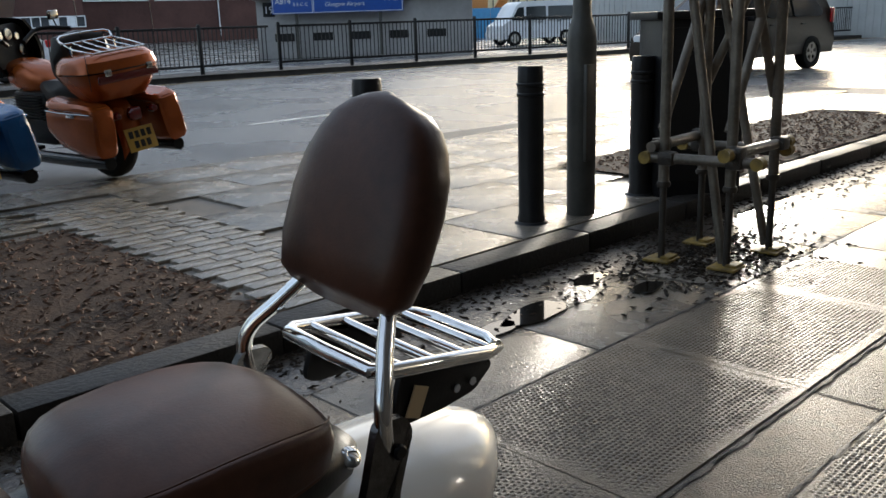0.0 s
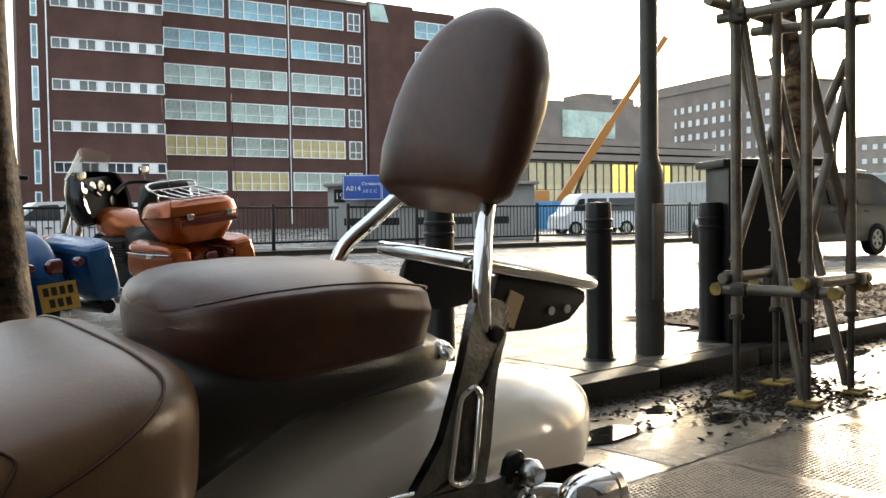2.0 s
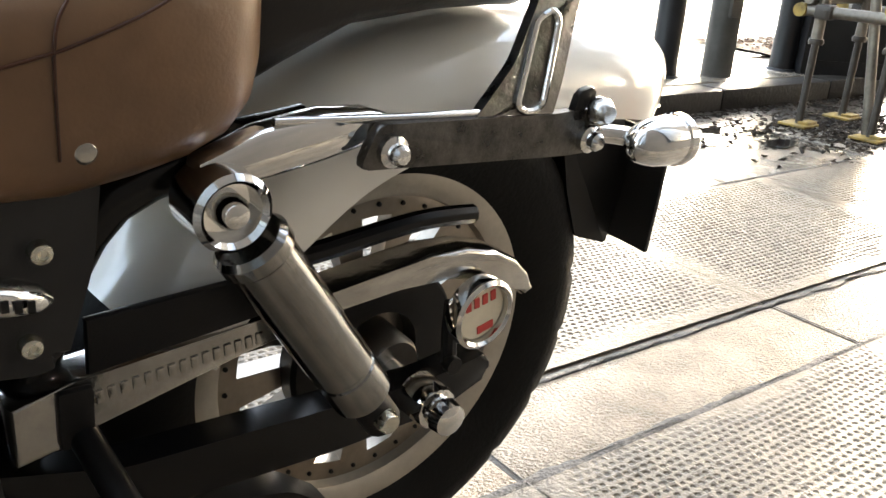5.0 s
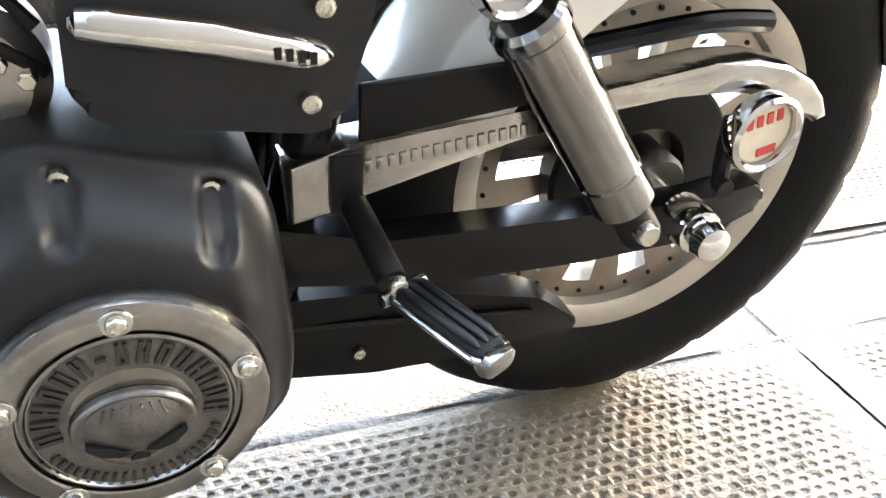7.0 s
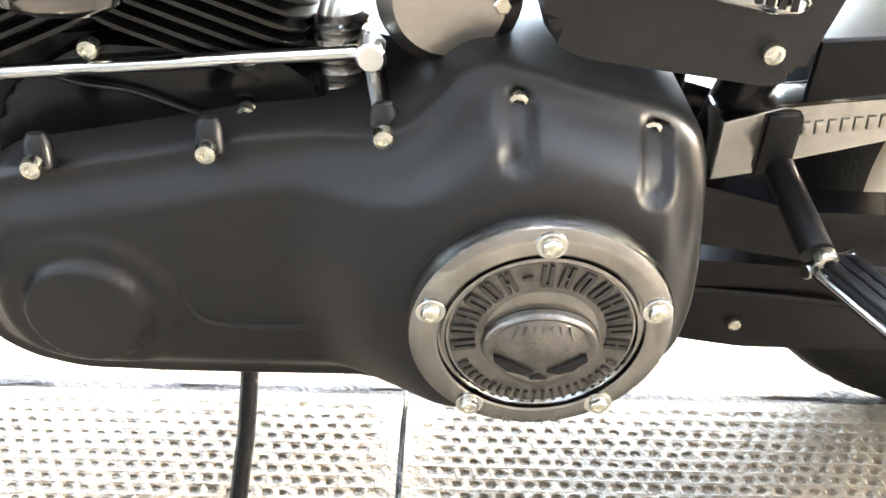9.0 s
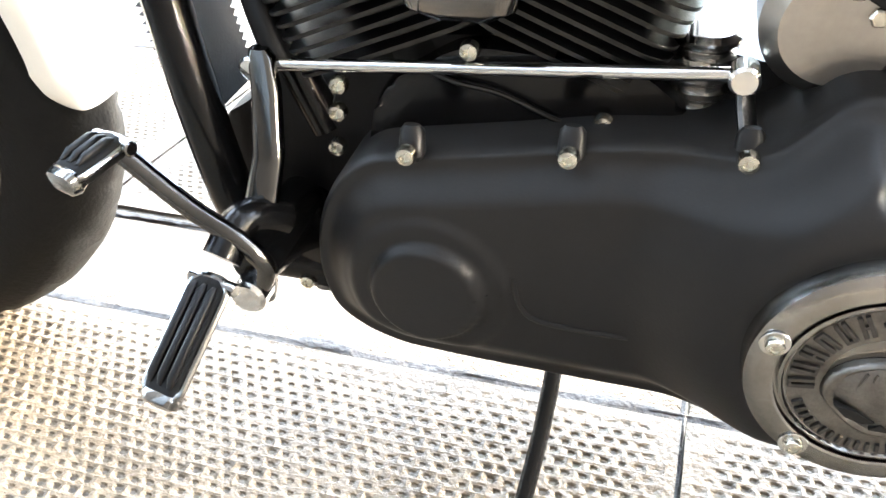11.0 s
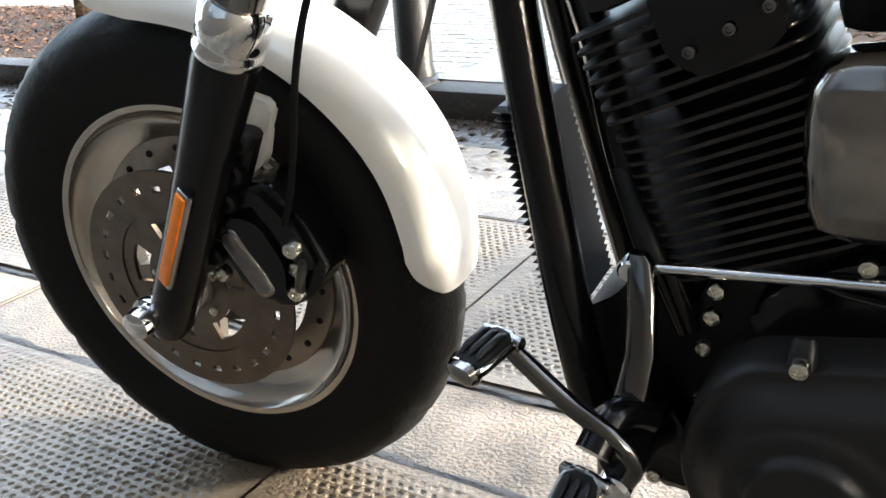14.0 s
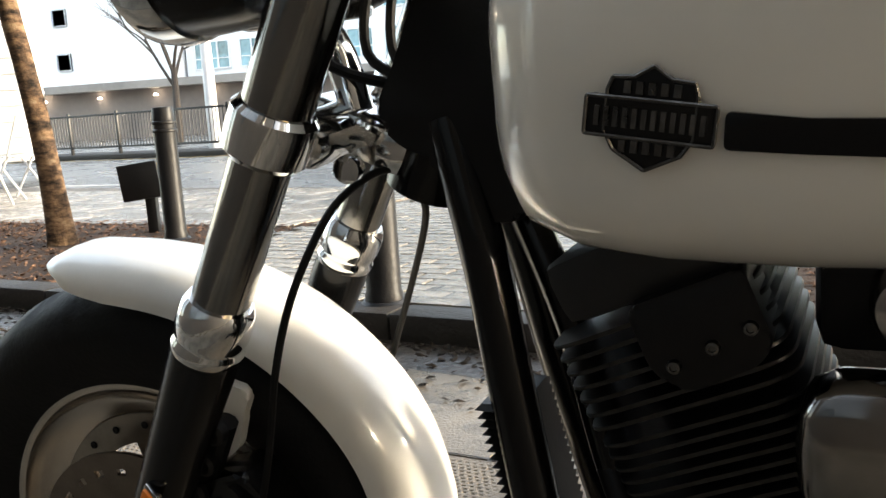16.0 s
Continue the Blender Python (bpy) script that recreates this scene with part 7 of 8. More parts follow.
        bmesh.ops.scale(bm, vec=(1.12, 0.96, 1.0), verts=bm.verts)
        part("seal_band", bm, BLACK_MATT, tp)
        # dark red bar added for shade on the paint below the seam
        bm = B()
        box(bm, (0, -0.246, 0.012), (0.46, 0.03, 0.055), None, 0.01)
        part("shade_bar", bm, RED_DARK, tp, "dark red bar for the shaded lower top box")
        for x in (-0.16, 0.16):
            bm = B()
            box(bm, (x, -0.268, 0.055), (0.05, 0.012, 0.045), None, 0.004)
            part("latch", bm, CHROME, tp)
        bm = B()
        ring = [(-0.20, -0.20, 0.185), (0.20, -0.20, 0.185), (0.215, 0.0, 0.215), (0.19, 0.17, 0.25), (-0.19, 0.17, 0.25), (-0.215, 0.0, 0.215)]
        tube(bm, ring, 0.007, 8, loop_back=True)
        for x in (-0.12, -0.04, 0.04, 0.12):
            tube(bm, [(x, -0.20, 0.185), (x, 0.0, 0.215), (x, 0.17, 0.25)], 0.006, 8)
        tube(bm, [(-0.19, 0.17, 0.25), (-0.17, 0.22, 0.30), (0.17, 0.22, 0.30), (0.19, 0.17, 0.25)], 0.009, 8, 3)
        for x, y, z in ((-0.18, -0.15, 0.19), (0.18, -0.15, 0.19), (-0.17, 0.12, 0.235), (0.17, 0.12, 0.235)):
            tube(bm, [(x, y, z), (x, y, 0.14)], 0.007, 8)
        part("rack", bm, CHROME, tp, "chrome rack on the lid")
        bm = B()
        loft(bm, [((-0.23, 0.30, 0.10), 0.02, 0.06, 0), ((-0.17, 0.30, 0.13), 0.07, 0.17, 0), ((0.0, 0.31, 0.14), 0.075, 0.185, 0), ((0.17, 0.30, 0.13), 0.07, 0.17, 0), ((0.23, 0.30, 0.10), 0.02, 0.06, 0)], 24)
        part("backrest", bm, LEATHER_DARK, tp)
        for s in (-1, 1):
            bm = B()
            tube(bm, [(s * 0.27, -0.2, -0.05), (s * 0.28, -0.3, 0.9)], 0.0025, 6)
            part("aerial", bm, BLACK_MATT, tp)
    turned = Matrix.Translation((0, 1.05, 0)) @ Matrix.Rotation(radians(26), 4, "Z") @ Matrix.Translation((0, -1.05, 0))
    for ob in t.children:
        if ob.name.split(".")[0] in ("fairing", "windscreen", "handlebar", "mirror", "fork", "front_wheel", "front_mudguard"):
            ob.matrix_basis = turned @ ob.matrix_basis
    return t


touring_bike("copper orange touring motorcycle with top box and hard saddlebags", ORANGE, pose(2.74, 5.36, 0.10, 0, -7, 3), True)
touring_bike("deep blue touring motorcycle with hard saddlebags", BLUE, pose(1.46, 4.90, 0.10, 0, -6, 2), False)


# ---------------------------------------------------------------- vehicles
def wheel_set(t, xs, y, r):
    for x in xs:
        for s in (-1, 1):
            w = new("wheel")
            w.parent = t
            w.location = (x, s * y, r)
            bm = B()
            lathe(bm, [(r * 0.62, 0.10), (r * 0.8, 0.11), (r * 0.96, 0.10), (r, 0.07), (r, -0.07), (r * 0.96, -0.10), (r * 0.8, -0.11), (r * 0.62, -0.10)], axis="y", n=36, close=True)
            part("tyre", bm, RUBBER, w)
            bm = B()
            slot_plate(bm, 0.02, r * 0.22, r * 0.48, r * 0.64, 5, 0.5, s * 0.085, s * 0.06, (0, 0, 0), 8)
            part("rim", bm, ALU, w)


def car(name, label, m, L, W, H, paint, side, glass, wheels, roof_w=0.78):
    """side: the outline seen from the side, front towards -x; glass: window outlines."""
    t = thing(name, label, "car" if "van" not in name else "van", m)
    n = len(side)
    bm = B()
    loops = []
    for f, k in ((-1.0, 0.96), (-0.97, 1.0), (0.97, 1.0), (1.0, 0.96)):
        loops.append([Vector((x * (1 if abs(f) < 0.99 else 0.985), f * W / 2 * (1.0 if z < H * 0.55 else 1.0 - (1 - roof_w) * (z - H * 0.55) / (H * 0.45)), z)) for x, z in side])
    rings(bm, loops)
    part("body", bm, paint, t, angle=40)
    for g in glass:
        for s in (-1, 1):
            bm = B()
            yy = lambda z: s * (W / 2 * (1.0 - (1 - roof_w) * max(0, z - H * 0.55) / (H * 0.45)))
            pts = fillet(g, 0.05)
            rings(bm, [[Vector((x, yy(z) + s * 0.012, z)) for x, z in pts], [Vector((x, yy(z) - s * 0.03, z)) for x, z in pts]])
            part("window", bm, CAR_GLASS, t)
    wheel_set(t, wheels, W / 2 - 0.08, 0.32)
    for s in (-1, 1):
        bm = B()
        box(bm, (-L / 2 + 0.10, s * (W / 2 - 0.22), H * 0.42), (0.14, 0.30, 0.16), None, 0.05)
        part("headlight", bm, WHITE_PAINT, t)
        bm = B()
        box(bm, (L / 2 - 0.10, s * (W / 2 - 0.08), H * 0.62), (0.12, 0.12, 0.30), None, 0.03)
        part("tail_light", bm, RED_PLASTIC, t)
        bm = B()
        box(bm, (-L * 0.20, s * (W / 2 + 0.08), H * 0.62), (0.10, 0.16, 0.12), None, 0.03)
        part("door_mirror", bm, BLACK_SATIN, t)
        for x in (-L * 0.02, L * 0.22):
            bm = B()
            box(bm, (x, s * (W / 2 + 0.004), H * 0.53), (0.16, 0.02, 0.03), None, 0.006)
            part("door_handle", bm, BLACK_SATIN, t)
    return t


mpv_side = [(-2.12, 0.28), (-2.16, 0.45), (-2.10, 0.72), (-1.75, 0.93), (-1.25, 1.05), (-0.55, 1.50), (-0.20, 1.62), (0.6, 1.66), (1.45, 1.62), (1.85, 1.45), (2.10, 1.02), (2.14, 0.55), (2.08, 0.30)]
mpv = car("people_carrier", "muddy dark people carrier car standing on the road", pose(16.85, 6.75, -0.012, 0, 0, -12), 4.3, 1.75, 1.66, CAR_GREY, mpv_side,
    [[(-1.05, 1.02), (-0.45, 1.46), (-0.30, 1.46), (-0.30, 1.02)], [(-0.22, 1.02), (-0.22, 1.50), (0.55, 1.53), (0.60, 1.02)], [(0.68, 1.02), (0.66, 1.53), (1.35, 1.50), (1.70, 1.10), (1.60, 1.02)]], (-1.32, 1.30))
bm = B()
rings(bm, [[Vector((-1.22, -0.72, 1.08)), Vector((-1.22, 0.72, 1.08)), Vector((-0.56, 0.62, 1.50)), Vector((-0.56, -0.62, 1.50))], [Vector((-1.19, -0.72, 1.05)), Vector((-1.19, 0.72, 1.05)), Vector((-0.53, 0.62, 1.47)), Vector((-0.53, -0.62, 1.47))]])
part("windscreen", bm, CAR_GLASS, mpv)
for s in (-1, 1):
    bm = B()
    tube(bm, [(-0.3, s * 0.62, 1.66), (0.5, s * 0.63, 1.72), (1.3, s * 0.62, 1.68)], 0.02, 8, 3)
    part("roof_rail", bm, CHROME_DULL, mpv)
van_side = [(-2.6, 0.35), (-2.65, 0.6), (-2.5, 1.05), (-2.1, 1.25), (-1.55, 2.05), (-1.2, 2.25), (2.5, 2.3), (2.6, 2.2), (2.62, 0.4)]
van_side = [(x * 0.76, z * 0.84) for x, z in van_side]
van_glass = [[(-1.9, 1.30), (-1.45, 1.95), (-1.1, 1.98), (-1.1, 1.30)], [(-0.95, 1.30), (-0.95, 1.98), (0.3, 2.0), (0.3, 1.30)], [(0.45, 1.30), (0.45, 2.0), (2.3, 2.0), (2.3, 1.30)]]
car("minibus_van", "white minibus van beyond the guard rail", pose(33.0, 23.3, -0.012, 0, 0, -30), 4.0, 1.80, 1.93, WHITE_PAINT, van_side, [[(x * 0.76, z * 0.84) for x, z in g] for g in van_glass], (-1.3, 1.2), 0.9)
hatch = [(-2.0, 0.30), (-2.02, 0.6), (-1.5, 0.85), (-0.9, 0.92), (-0.3, 1.38), (0.9, 1.42), (1.75, 1.05), (1.98, 0.85), (1.98, 0.32)]
car("hatchback", "pale silver hatchback car beyond the guard rail", pose(7.7, 21.8, -0.012, 0, 0, -10), 4.0, 1.7, 1.42, WHITE_PAINT, hatch, [[(-0.75, 0.93), (-0.25, 1.30), (0.2, 1.32), (0.2, 0.93)], [(0.3, 0.93), (0.3, 1.32), (0.9, 1.30), (1.4, 0.98)]], (-1.2, 1.2))
car("hatchback", "muddy dark hatchback car beyond the guard rail", pose(4.6, 25.0, -0.012, 0, 0, -10), 4.0, 1.7, 1.42, CAR_GREY, hatch, [[(-0.75, 0.93), (-0.25, 1.30), (0.2, 1.32), (0.2, 0.93)], [(0.3, 0.93), (0.3, 1.32), (0.9, 1.30), (1.4, 0.98)]], (-1.2, 1.2))

PANEL_PALE = mat("dull_white_panel", (0.42, 0.43, 0.42), 0.5, 0, 0.12, 1.0)
site_wall = tagged(new("site_wall"), "long pale panelled site wall beyond the guard rail", kind="structure")
site_wall.matrix_world = Matrix.Translation((36.6, 22.8, 0)) @ Matrix.Rotation(math.atan2(-16.0, -0.2), 4, "Z")
for k in range(8):
    bm = B()
    box(bm, (1.0 + 2.0 * k, 0.15, 1.17), (1.985, 0.25, 2.34), None, 0.01)
    for q in range(7):
        box(bm, (0.15 + 2.0 * k + 0.28 * q, 0.015, 1.17), (0.05, 0.03, 2.2))
    part("panel", bm, PANEL_PALE, site_wall)
bm = B()
box(bm, (8.0, 0.15, 2.37), (16.1, 0.36, 0.06), None, 0.01)
part("coping", bm, WHITE_PAINT, site_wall)

kiosk = thing("white_kiosk", "white panelled kiosk trailer on the pavement", "kiosk", pose(-14.5, 9.2, 0.10, 0, 0, 40))
bm = B()
box(bm, (0, 0, 1.45), (3.0, 2.0, 2.4), None, 0.06)
part("body", bm, WHITE_PAINT, kiosk)
for k in range(9):
    for c, d in (((1.51, 0, 0.4 + 0.25 * k), (0.02, 1.9, 0.02)), ((0, -1.01, 0.4 + 0.25 * k), (2.9, 0.02, 0.02))):
        bm = B()
        box(bm, c, d)
        part("panel_rib", bm, WHITE_FRAME, kiosk)
wheel_set(kiosk, (0.0,), 0.85, 0.30)


# ---------------------------------------------------------------- road sign
def words(body, size, at, parent, material, name="lettering"):
    cu = bpy.data.curves.new(name, "FONT")
    cu.body, cu.size, cu.extrude, cu.resolution_u = body, size, 0.006, 3
    tmp = bpy.data.objects.new(name, cu)
    scene.collection.objects.link(tmp)
    dg = bpy.context.evaluated_depsgraph_get()
    me = bpy.data.meshes.new_from_object(tmp.evaluated_get(dg))
    bpy.data.objects.remove(tmp)
    me.materials.clear()
    me.materials.append(material)
    ob = new(name, me)
    ob.parent = parent
    ob.matrix_basis = at
    return ob


RS = 33.0
az0, az1 = radians(38.0), radians(46.2)
cz = 0.805
sp0 = Vector((-0.52 + RS * math.sin(az0), -0.74 + RS * math.cos(az0), 0))
sp1 = Vector((-0.52 + RS * math.sin(az1), -0.74 + RS * math.cos(az1), 0))
SW = (sp1 - sp0).length
sign_yaw = math.degrees(math.atan2((sp1 - sp0).y, (sp1 - sp0).x))
sign = thing("road_sign", "blue direction sign with white lettering", "road sign", Matrix.Translation((sp0 + sp1) / 2) @ Matrix.Rotation(radians(sign_yaw), 4, "Z"))
zb, zt = 0.805 + RS * math.tan(radians(1.33)), 0.805 + RS * math.tan(radians(2.97))
bm = B()
box(bm, (0, 0, (zb + zt) / 2), (SW, 0.04, zt - zb), None, 0.01)
part("panel", bm, SIGN_BLUE, sign)
bm = B()
h = (zt - zb) / 2 - 0.03
for x0, x1 in ((-SW / 2 + 0.04, -SW / 2 + SW * 0.305), (-SW / 2 + SW * 0.315, SW / 2 - 0.04)):
    for z in (-h, h):
        box(bm, ((x0 + x1) / 2, -0.024, (zb + zt) / 2 + z), (x1 - x0, 0.008, 0.02))
    for x in (x0, x1):
        box(bm, (x, -0.024, (zb + zt) / 2), (0.02, 0.008, 2 * h))
part("border", bm, WHITE_PAINT, sign)
up90 = Matrix.Rotation(radians(90), 4, "X")
lm = lambda x, z: Matrix.Translation((x, -0.026, (zb + zt) / 2 + z)) @ up90
words("A814", 0.26, lm(-SW / 2 + 0.12, -0.12), sign, WHITE_PAINT)
words("Clydebank", 0.165, lm(-SW / 2 + 0.72, 0.08), sign, WHITE_PAINT)
words("S E C C", 0.165, lm(-SW / 2 + 0.76, -0.20), sign, WHITE_PAINT)
words("Kilmarnock & Greenock", 0.21, lm(-SW / 2 + SW * 0.335, 0.08), sign, WHITE_PAINT)
words("Glasgow Airport", 0.21, lm(-SW / 2 + SW * 0.40, -0.24), sign, WHITE_PAINT)
words("M 8", 0.34, lm(SW / 2 - 0.72, -0.10), sign, WHITE_PAINT)
for x in (-SW * 0.32, SW * 0.32):
    bm = B()
    tube(bm, [(x, 0.08, 0), (x, 0.08, zt)], 0.06, 12)
    part("post", bm, LAMP_GREY, sign)
hut = thing("site_cabin", "long grey flat-roofed site cabin behind the road sign", "cabin", sign.matrix_basis @ Matrix.Translation((0.6, 1.6, 0)))
bm = B()
box(bm, (0.4, 0, 1.05), (SW + 3.2, 2.2, 2.1), None, 0.03)
part("wall", bm, mat("cabin_grey", (0.30, 0.29, 0.28), 0.6, 0, 0.2, 0.8), hut)
bm = B()
box(bm, (0.4, -0.1, 2.16), (SW + 3.5, 2.6, 0.12), None, 0.03)
part("roof", bm, CONCRETE, hut)
bm = B()
box(bm, (-SW / 2 - 0.75, -1.12, 1.75), (0.42, 0.03, 0.5), None, 0.01)
part("number_board", bm, BLACK_MATT, hut)
words("19", 0.36, Matrix.Translation((-SW / 2 - 0.93, -1.14, 1.62)) @ up90, hut, WHITE_PAINT)
for k in range(5):
    bm = B()
    box(bm, (-2.6 + 1.4 * k, -1.11, 0.75), (0.7, 0.02, 0.28))
    part("dark_panel", bm, BLACK_MATT, hut)


# ---------------------------------------------------------------- buildings
def facade(name, label, x0, y0, x1, y1, depth, height, wall):
    """A block whose front runs from (x0, y0) to (x1, y1); its own x runs along the front, y goes back."""
    L = math.hypot(x1 - x0, y1 - y0)
    t = thing(name, label, "building", Matrix.Translation((x0, y0, 0)) @ Matrix.Rotation(math.atan2(y1 - y0, x1 - x0), 4, "Z"))
    bm = B()
    box(bm, (L / 2, depth / 2, height / 2), (L, depth, height))
    part("wall", bm, wall, t, smooth=False)
    return t, L


def window_kind(w, h, panes, frame_m, pane_m, bars=True):
    """Meshes of a window: its frame and one pane."""
    bm = B()
    f = min(0.10, h * 0.08)
    for z in (-h / 2 + f / 2, h / 2 - f / 2):
        box(bm, (0, -0.06, z), (w, 0.14, f))
    for k in range(panes + 1):
        box(bm, (-w / 2 + f / 2 + (w - f) * k / panes, -0.06, 0), (f, 0.14, h - 2 * f))
    if bars:
        box(bm, (0, -0.05, -h * 0.12), (w - f, 0.08, f * 0.6))
    fm = put("window_frame", bm, frame_m, smooth=False)
    bm = B()
    pw = (w - f) / panes - f
    box(bm, (0, 0, 0), (pw, 0.05, h - 2 * f))
    pm = put("pane", bm, pane_m, smooth=False)
    return fm, pm, [(-w / 2 + f / 2 + (w - f) * (k + 0.5) / panes) for k in range(panes)]


def window(parent, kind, x, z, pane_mats=None):
    fm, pm, xs = kind
    w = again("window", fm, parent, Matrix.Translation((x, 0, z)))
    for px in xs:
        again("pane", pm, w, Matrix.Translation((px, -0.015, 0)))
    return w


# brick office block in two parts; storeys of 3.5 m
mid, ML = facade("office_block", "red brown brick office block with long white window bands", 40.0, 80.6, 62.59, 75.30, 16, 24.7, BRICK)
kb = window_kind(6.15, 2.0, 4, WHITE_FRAME, PANE_BLUE)
kg = window_kind(6.15, 2.0, 4, WHITE_FRAME, PANE_GREEN)
kc = window_kind(6.15, 2.0, 6, WHITE_FRAME, CURTAIN)
ks = window_kind(1.55, 2.0, 2, WHITE_FRAME, PANE_DARK)
for r in range(6):
    z = 5.0 + 3.53 * r
    for c in range(3):
        k = kc if (r < 2 and (c + r) % 2) else (kg if r < 4 else kb)
        window(mid, k, 3.95 + 6.68 * c, z)
    window(mid, ks, 21.65, z)
for x in (0.1, 13.95, 22.9):
    bm = B()
    tube(bm, [(x, -0.15, 0.5), (x, -0.15, 24.2)], 0.06, 8)
    part("downpipe", bm, WHITE_FRAME, mid)
bm = B()
box(bm, (ML / 2, 8, 24.85), (ML + 0.3, 16.4, 0.35))
part("roof", bm, CONC_DARK, mid, smooth=False)
wing, _ = facade("office_wing", "red brown brick office wing with narrow white window bands", 26.0, 77.2, 37.3, 73.6, 14, 28.0, BRICK)
kn = window_kind(9.3, 0.95, 13, WHITE_FRAME, PANE_DARK, False)
kv = window_kind(0.55, 2.9, 1, WHITE_FRAME, PANE_BLUE)
for r in range(7):
    z = 2.15 + 3.56 * r
    w = window(wing, kn, 7.3, z)
    for c in (2, 5, 9, 11):
        bm = B()
        box(bm, (-4.6 + 0.708 * (c + 0.5), -0.06, 0), (0.60, 0.06, 0.78))
        part("blank_panel", bm, WHITE_FRAME, w, smooth=False)
    window(wing, kv, 1.35, z)
bm = B()
tube(bm, [(2.3, -0.15, 0.5), (2.3, -0.15, 27.5)], 0.06, 8)
part("downpipe", bm, WHITE_FRAME, wing)
stair, _ = facade("stair_tower", "plain brick stair tower between two office fronts", 62.50, 74.90, 68.15, 73.57, 10, 25.1, BRICK)
bm = B()
prism(bm, [(0.4, 23.0), (2.6, 23.0), (2.0, 24.9), (0.2, 24.9)], -0.12, 0.02)
part("glazed_strip", bm, PANE_GREEN, stair, smooth=False)
far_wing, _ = facade("office_end", "brick end of the office block with pale windows", 68.24, 73.97, 73.99, 72.63, 14, 24.9, BRICK)
kend = window_kind(4.9, 2.0, 3, WHITE_FRAME, PANE_BLUE)
for r in range(6):
    window(far_wing, kend, 2.85, 5.0 + 3.53 * r)
# low hall; the sun's gold reflection is coloured into its middle panes
hall, HL = facade("glazed_hall", "long low concrete hall with the low sun's gold reflection coloured into its glazed front", 84.0, 70.0, 118.0, 61.0, 20, 8.0, CONCRETE)
kh = window_kind(2.6, 5.6, 2, LAMP_GREY, GLAZING)
kglow = window_kind(2.6, 5.6, 2, LAMP_GREY, SUN_GLOW_PANE)
for c in range(13):
    window(hall, kglow if c in (5, 6, 7, 8) else kh, 1.4 + 2.7 * c, 5.0)
bm = B()
for k, (z, o) in enumerate(((8.5, 0.9), (9.7, 0.4), (10.8, 0.0))):
    box(bm, (HL / 2, 10 + k, z), (HL + 2 * o, 20 + 2 * o, 0.8))
part("roof", bm, CONC_DARK, hall, smooth=False)
bm = B()
box(bm, (16, 9, 13.6), (24, 12, 5.2))
part("upper_storey", bm, CONC_DARK, hall, smooth=False)
bm = B()
box(bm, (12.2, 2.9, 13.2), (9.0, 0.3, 3.6))
panelled = part("glazed_bay", bm, PANE_GREEN, hall, smooth=False)
bm = B()
box(bm, (17, 9, 17.1), (5, 5, 2.0))
box(bm, (22, 9, 16.9), (3, 5, 1.6))
part("roof_plant", bm, CONC_DARK, hall, smooth=False)
# grey office slab further off
slab, GL = facade("grey_office_slab", "tall grey concrete office slab with rows of small windows", 140.8, 89.3, 130.7, 59.9, 14, 22.0, CONC_DARK)
kk = window_kind(1.15, 1.25, 1, CONCRETE, WHITE_FRAME, False)
for r in range(8):
    for c in range(16):
        window(slab, kk, 1.0 + 1.94 * c, 2.3 + 2.39 * r)
bm = B()
box(bm, (GL / 2 - 5.0, 7, 23.2), (GL * 0.62, 9, 2.4))
box(bm, (GL / 2, 7, 22.15), (GL + 0.6, 14.6, 0.3))
part("roof_storey", bm, CONC_DARK, slab, smooth=False)
tall, _ = facade("far_office", "pale far office block in the haze", 186.7, 69.6, 187.5, 61.4, 12, 16.5, CONCRETE)
for r in range(5):
    for c in range(4):
        window(tall, kk, 1.1 + 2.0 * c, 2.6 + 2.9 * r)

# crane
crane = thing("mobile_crane", "orange mobile crane with raised boom", "crane", pose(53.5, 41.5, 0, 0, 0, -40))
bm = B()
box(bm, (0, 0, 1.0), (6.0, 2.4, 1.2), None, 0.1)
part("chassis", bm, CRANE_OR, crane)
wheel_set(crane, (-2.2, 0, 2.2), 1.0, 0.5)
cp = crane.matrix_basis.inverted()
R2 = 68.0
tip = Vector((-0.53 + R2 * math.sin(radians(58.9)), -0.75 + R2 * math.cos(radians(58.9)), 0.85 + R2 * math.tan(radians(11.1))))
foot = Vector((53.5, 41.5, 1.7))
bm = B()
tube(bm, [cp @ foot, cp @ foot.lerp(tip, 0.5)], 0.42, 4)
tube(bm, [cp @ foot.lerp(tip, 0.48), cp @ tip], 0.28, 4)
part("boom", bm, CRANE_OR, crane)
bm = B()
tube(bm, [cp @ (foot + Vector((1.0, -0.6, 0))), cp @ foot.lerp(tip, 0.30)], 0.12, 8)
part("ram", bm, LAMP_GREY, crane)
bm = B()
box(bm, (-1.6, -0.6, 2.2), (1.6, 1.1, 1.4), None, 0.1)
part("cab", bm, CRANE_OR, crane)
hoard = thing("site_hoarding", "green and blue painted hoarding at the building site", "hoarding", pose(44.0, 37.5, 0, 0, 0, -40))
for k in range(6):
    bm = B()
    box(bm, (k * 1.6, 0, 0.95), (1.58, 0.06, 1.9), None, 0.01)
    part("board", bm, HOARD_B if k in (1, 2) else HOARD_G, hoard)

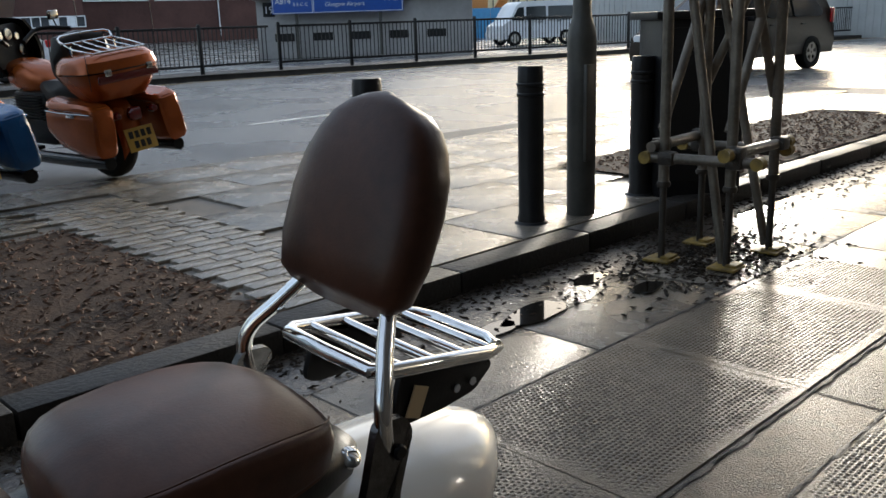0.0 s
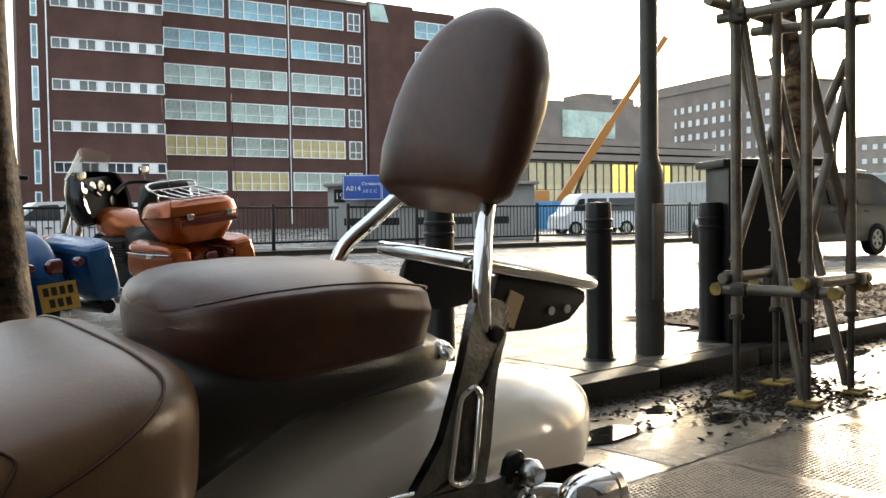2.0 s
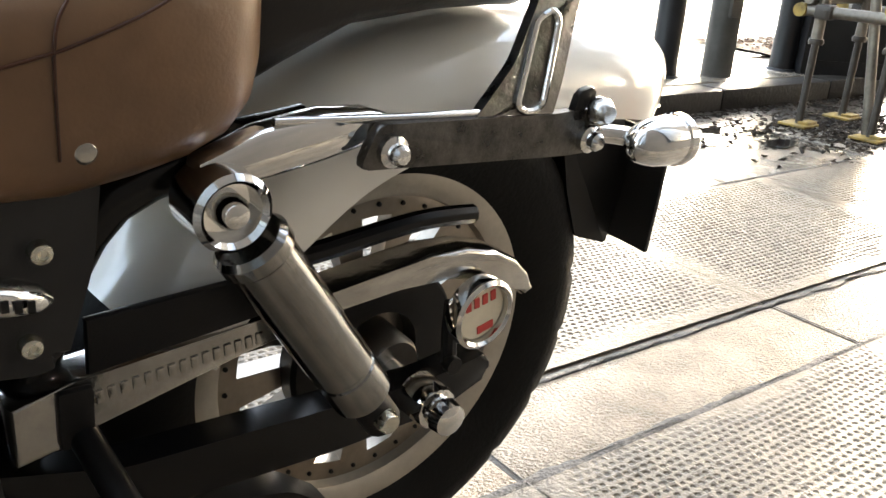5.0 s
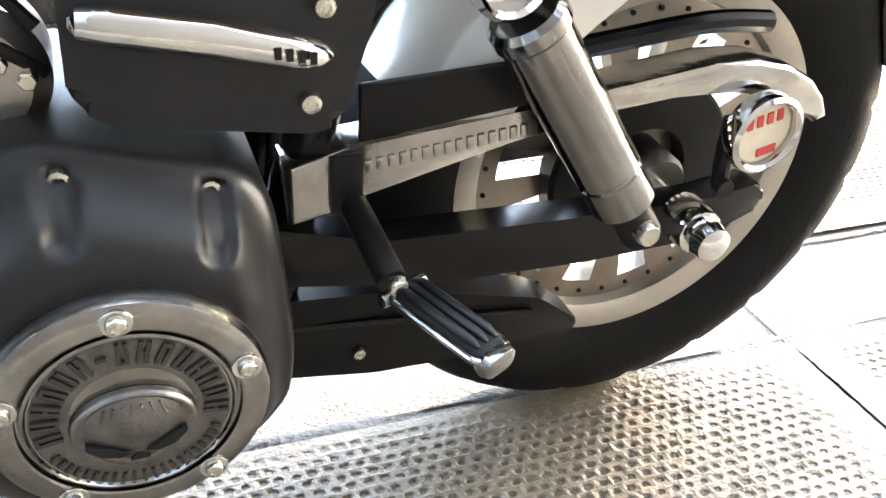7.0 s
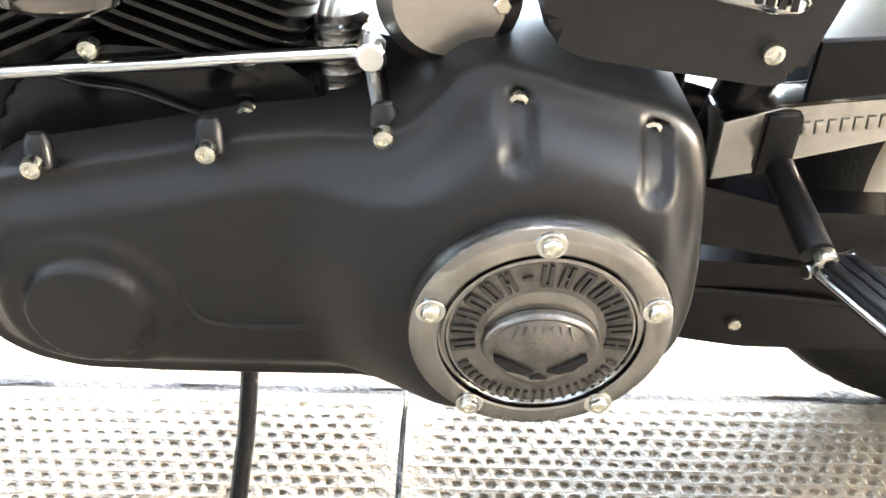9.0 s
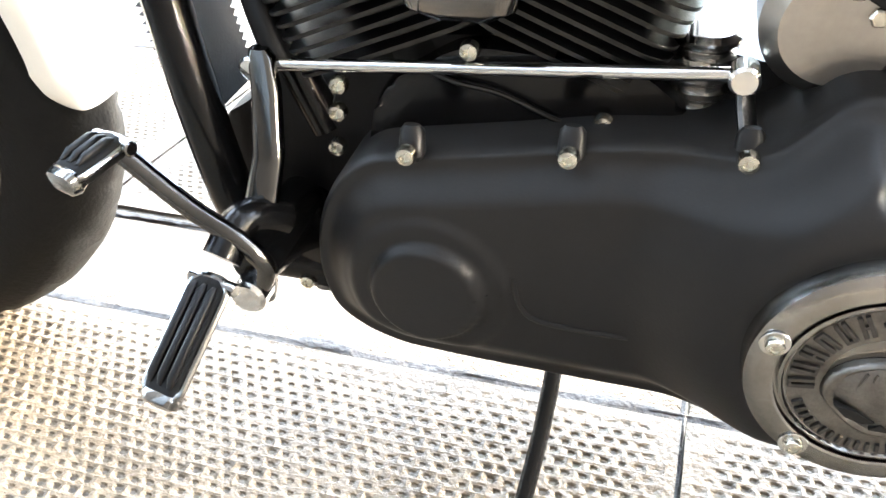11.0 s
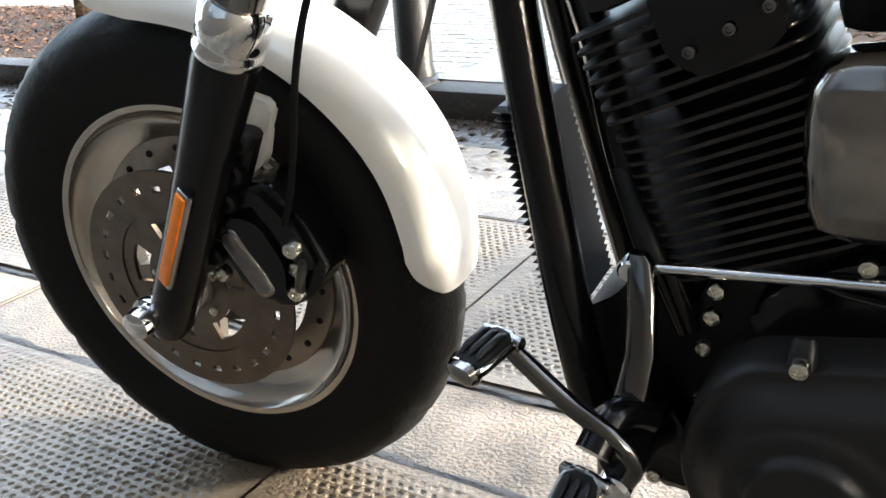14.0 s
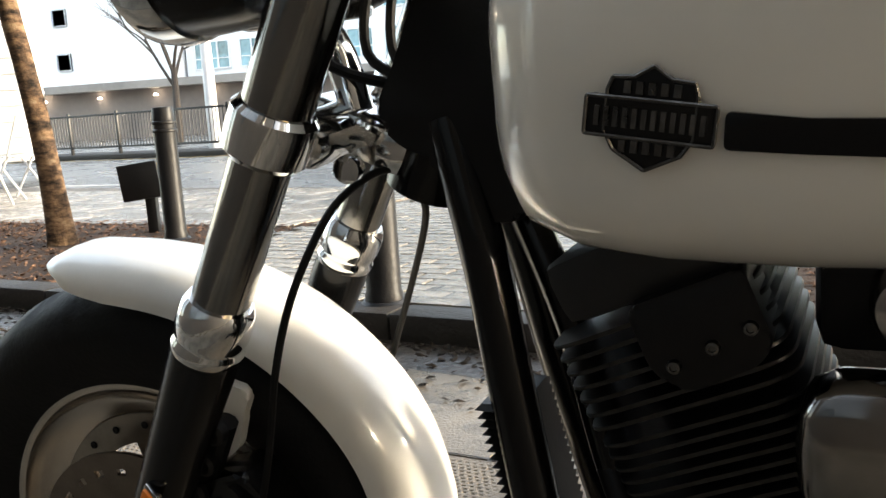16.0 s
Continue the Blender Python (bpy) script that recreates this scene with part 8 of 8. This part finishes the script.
# white hotel block over its dark ground floor, across the road
hotel, _ = facade("white_building", "white rendered building with square windows over a dark ground floor", -62.0, 42.0, -41.5, 46.5, 16, 24.0, WHITE_REND)
kw = window_kind(1.1, 1.2, 1, WHITE_FRAME, PANE_DARK, False)
for r in range(6):
    for c in range(3):
        window(hotel, kw, 8.0 + 4.6 * c if c < 2 else 12.6, 5.4 + 3.0 * r)
flats, _ = facade("white_flats", "white apartment block with recessed dark windows", -41.5, 47.5, -14.0, 52.0, 16, 26.0, WHITE_REND)
kf = window_kind(2.7, 1.9, 3, WHITE_FRAME, PANE_BLUE)
for r in range(7):
    for c in range(8):
        window(flats, kf, 2.0 + 3.4 * c, 5.2 + 3.0 * r)
base_b = thing("dark_ground_floor", "dark recessed ground floor with small soffit lamps", "building", Matrix.Translation((-63, 41, 0)) @ Matrix.Rotation(math.atan2(4.5, 20.5), 4, "Z"))
bm = B()
box(bm, (26, 1.0, 1.7), (56, 1.2, 3.4))
part("wall", bm, CONC_DARK, base_b, smooth=False)
bm = B()
box(bm, (26, 0.2, 3.5), (57, 2.4, 0.5))
part("canopy", bm, CONCRETE, base_b, smooth=False)
for k in range(7):
    bm = B()
    lathe(bm, [(0, 0), (0.16, 0), (0.10, 0.12), (0, 0.14)], (4.0 + 4.2 * k, 0.0, 2.75), "z", 12)
    part("soffit_lamp", bm, STRIP_LAMP, base_b)
pole = thing("white_pole", "white tapered lamp pole beyond the guard rail", "street lamp", pose(-15.9, 17.9, 0.08))
bm = B()
lathe(bm, [(0, 0), (0.17, 0), (0.16, 0.6), (0.13, 4.0), (0.08, 10), (0, 10)], axis="z", n=20)
part("post", bm, WHITE_PAINT, pole)
for k, (x, y) in enumerate(((-25.0, 27.0), (-20.5, 28.5), (-18.0, 26.0))):
    rg = random.Random(40 + k)
    t = thing("tree", "bare winter tree in front of the white flats", "tree", pose(x, y, 0))
    bm = B()
    tube(bm, [(0, 0, -0.05), (0.05, 0.02, 1.5), (0, 0.1, 3.0)], 0.16, 10, 4, r_end=0.11)
    part("trunk", bm, TWIG, t)
    bm = B()
    for j in range(5):
        a = 2 * math.pi * j / 5 + rg.uniform(-0.3, 0.3)
        limbs(bm, Vector((0, 0.08, rg.uniform(2.0, 3.0))), Vector((math.cos(a) * 0.5, math.sin(a) * 0.5, 1)).normalized(), 0.07, 2.2, 4, rg)
    part("crown", bm, TWIG, t, "bare winter branches")
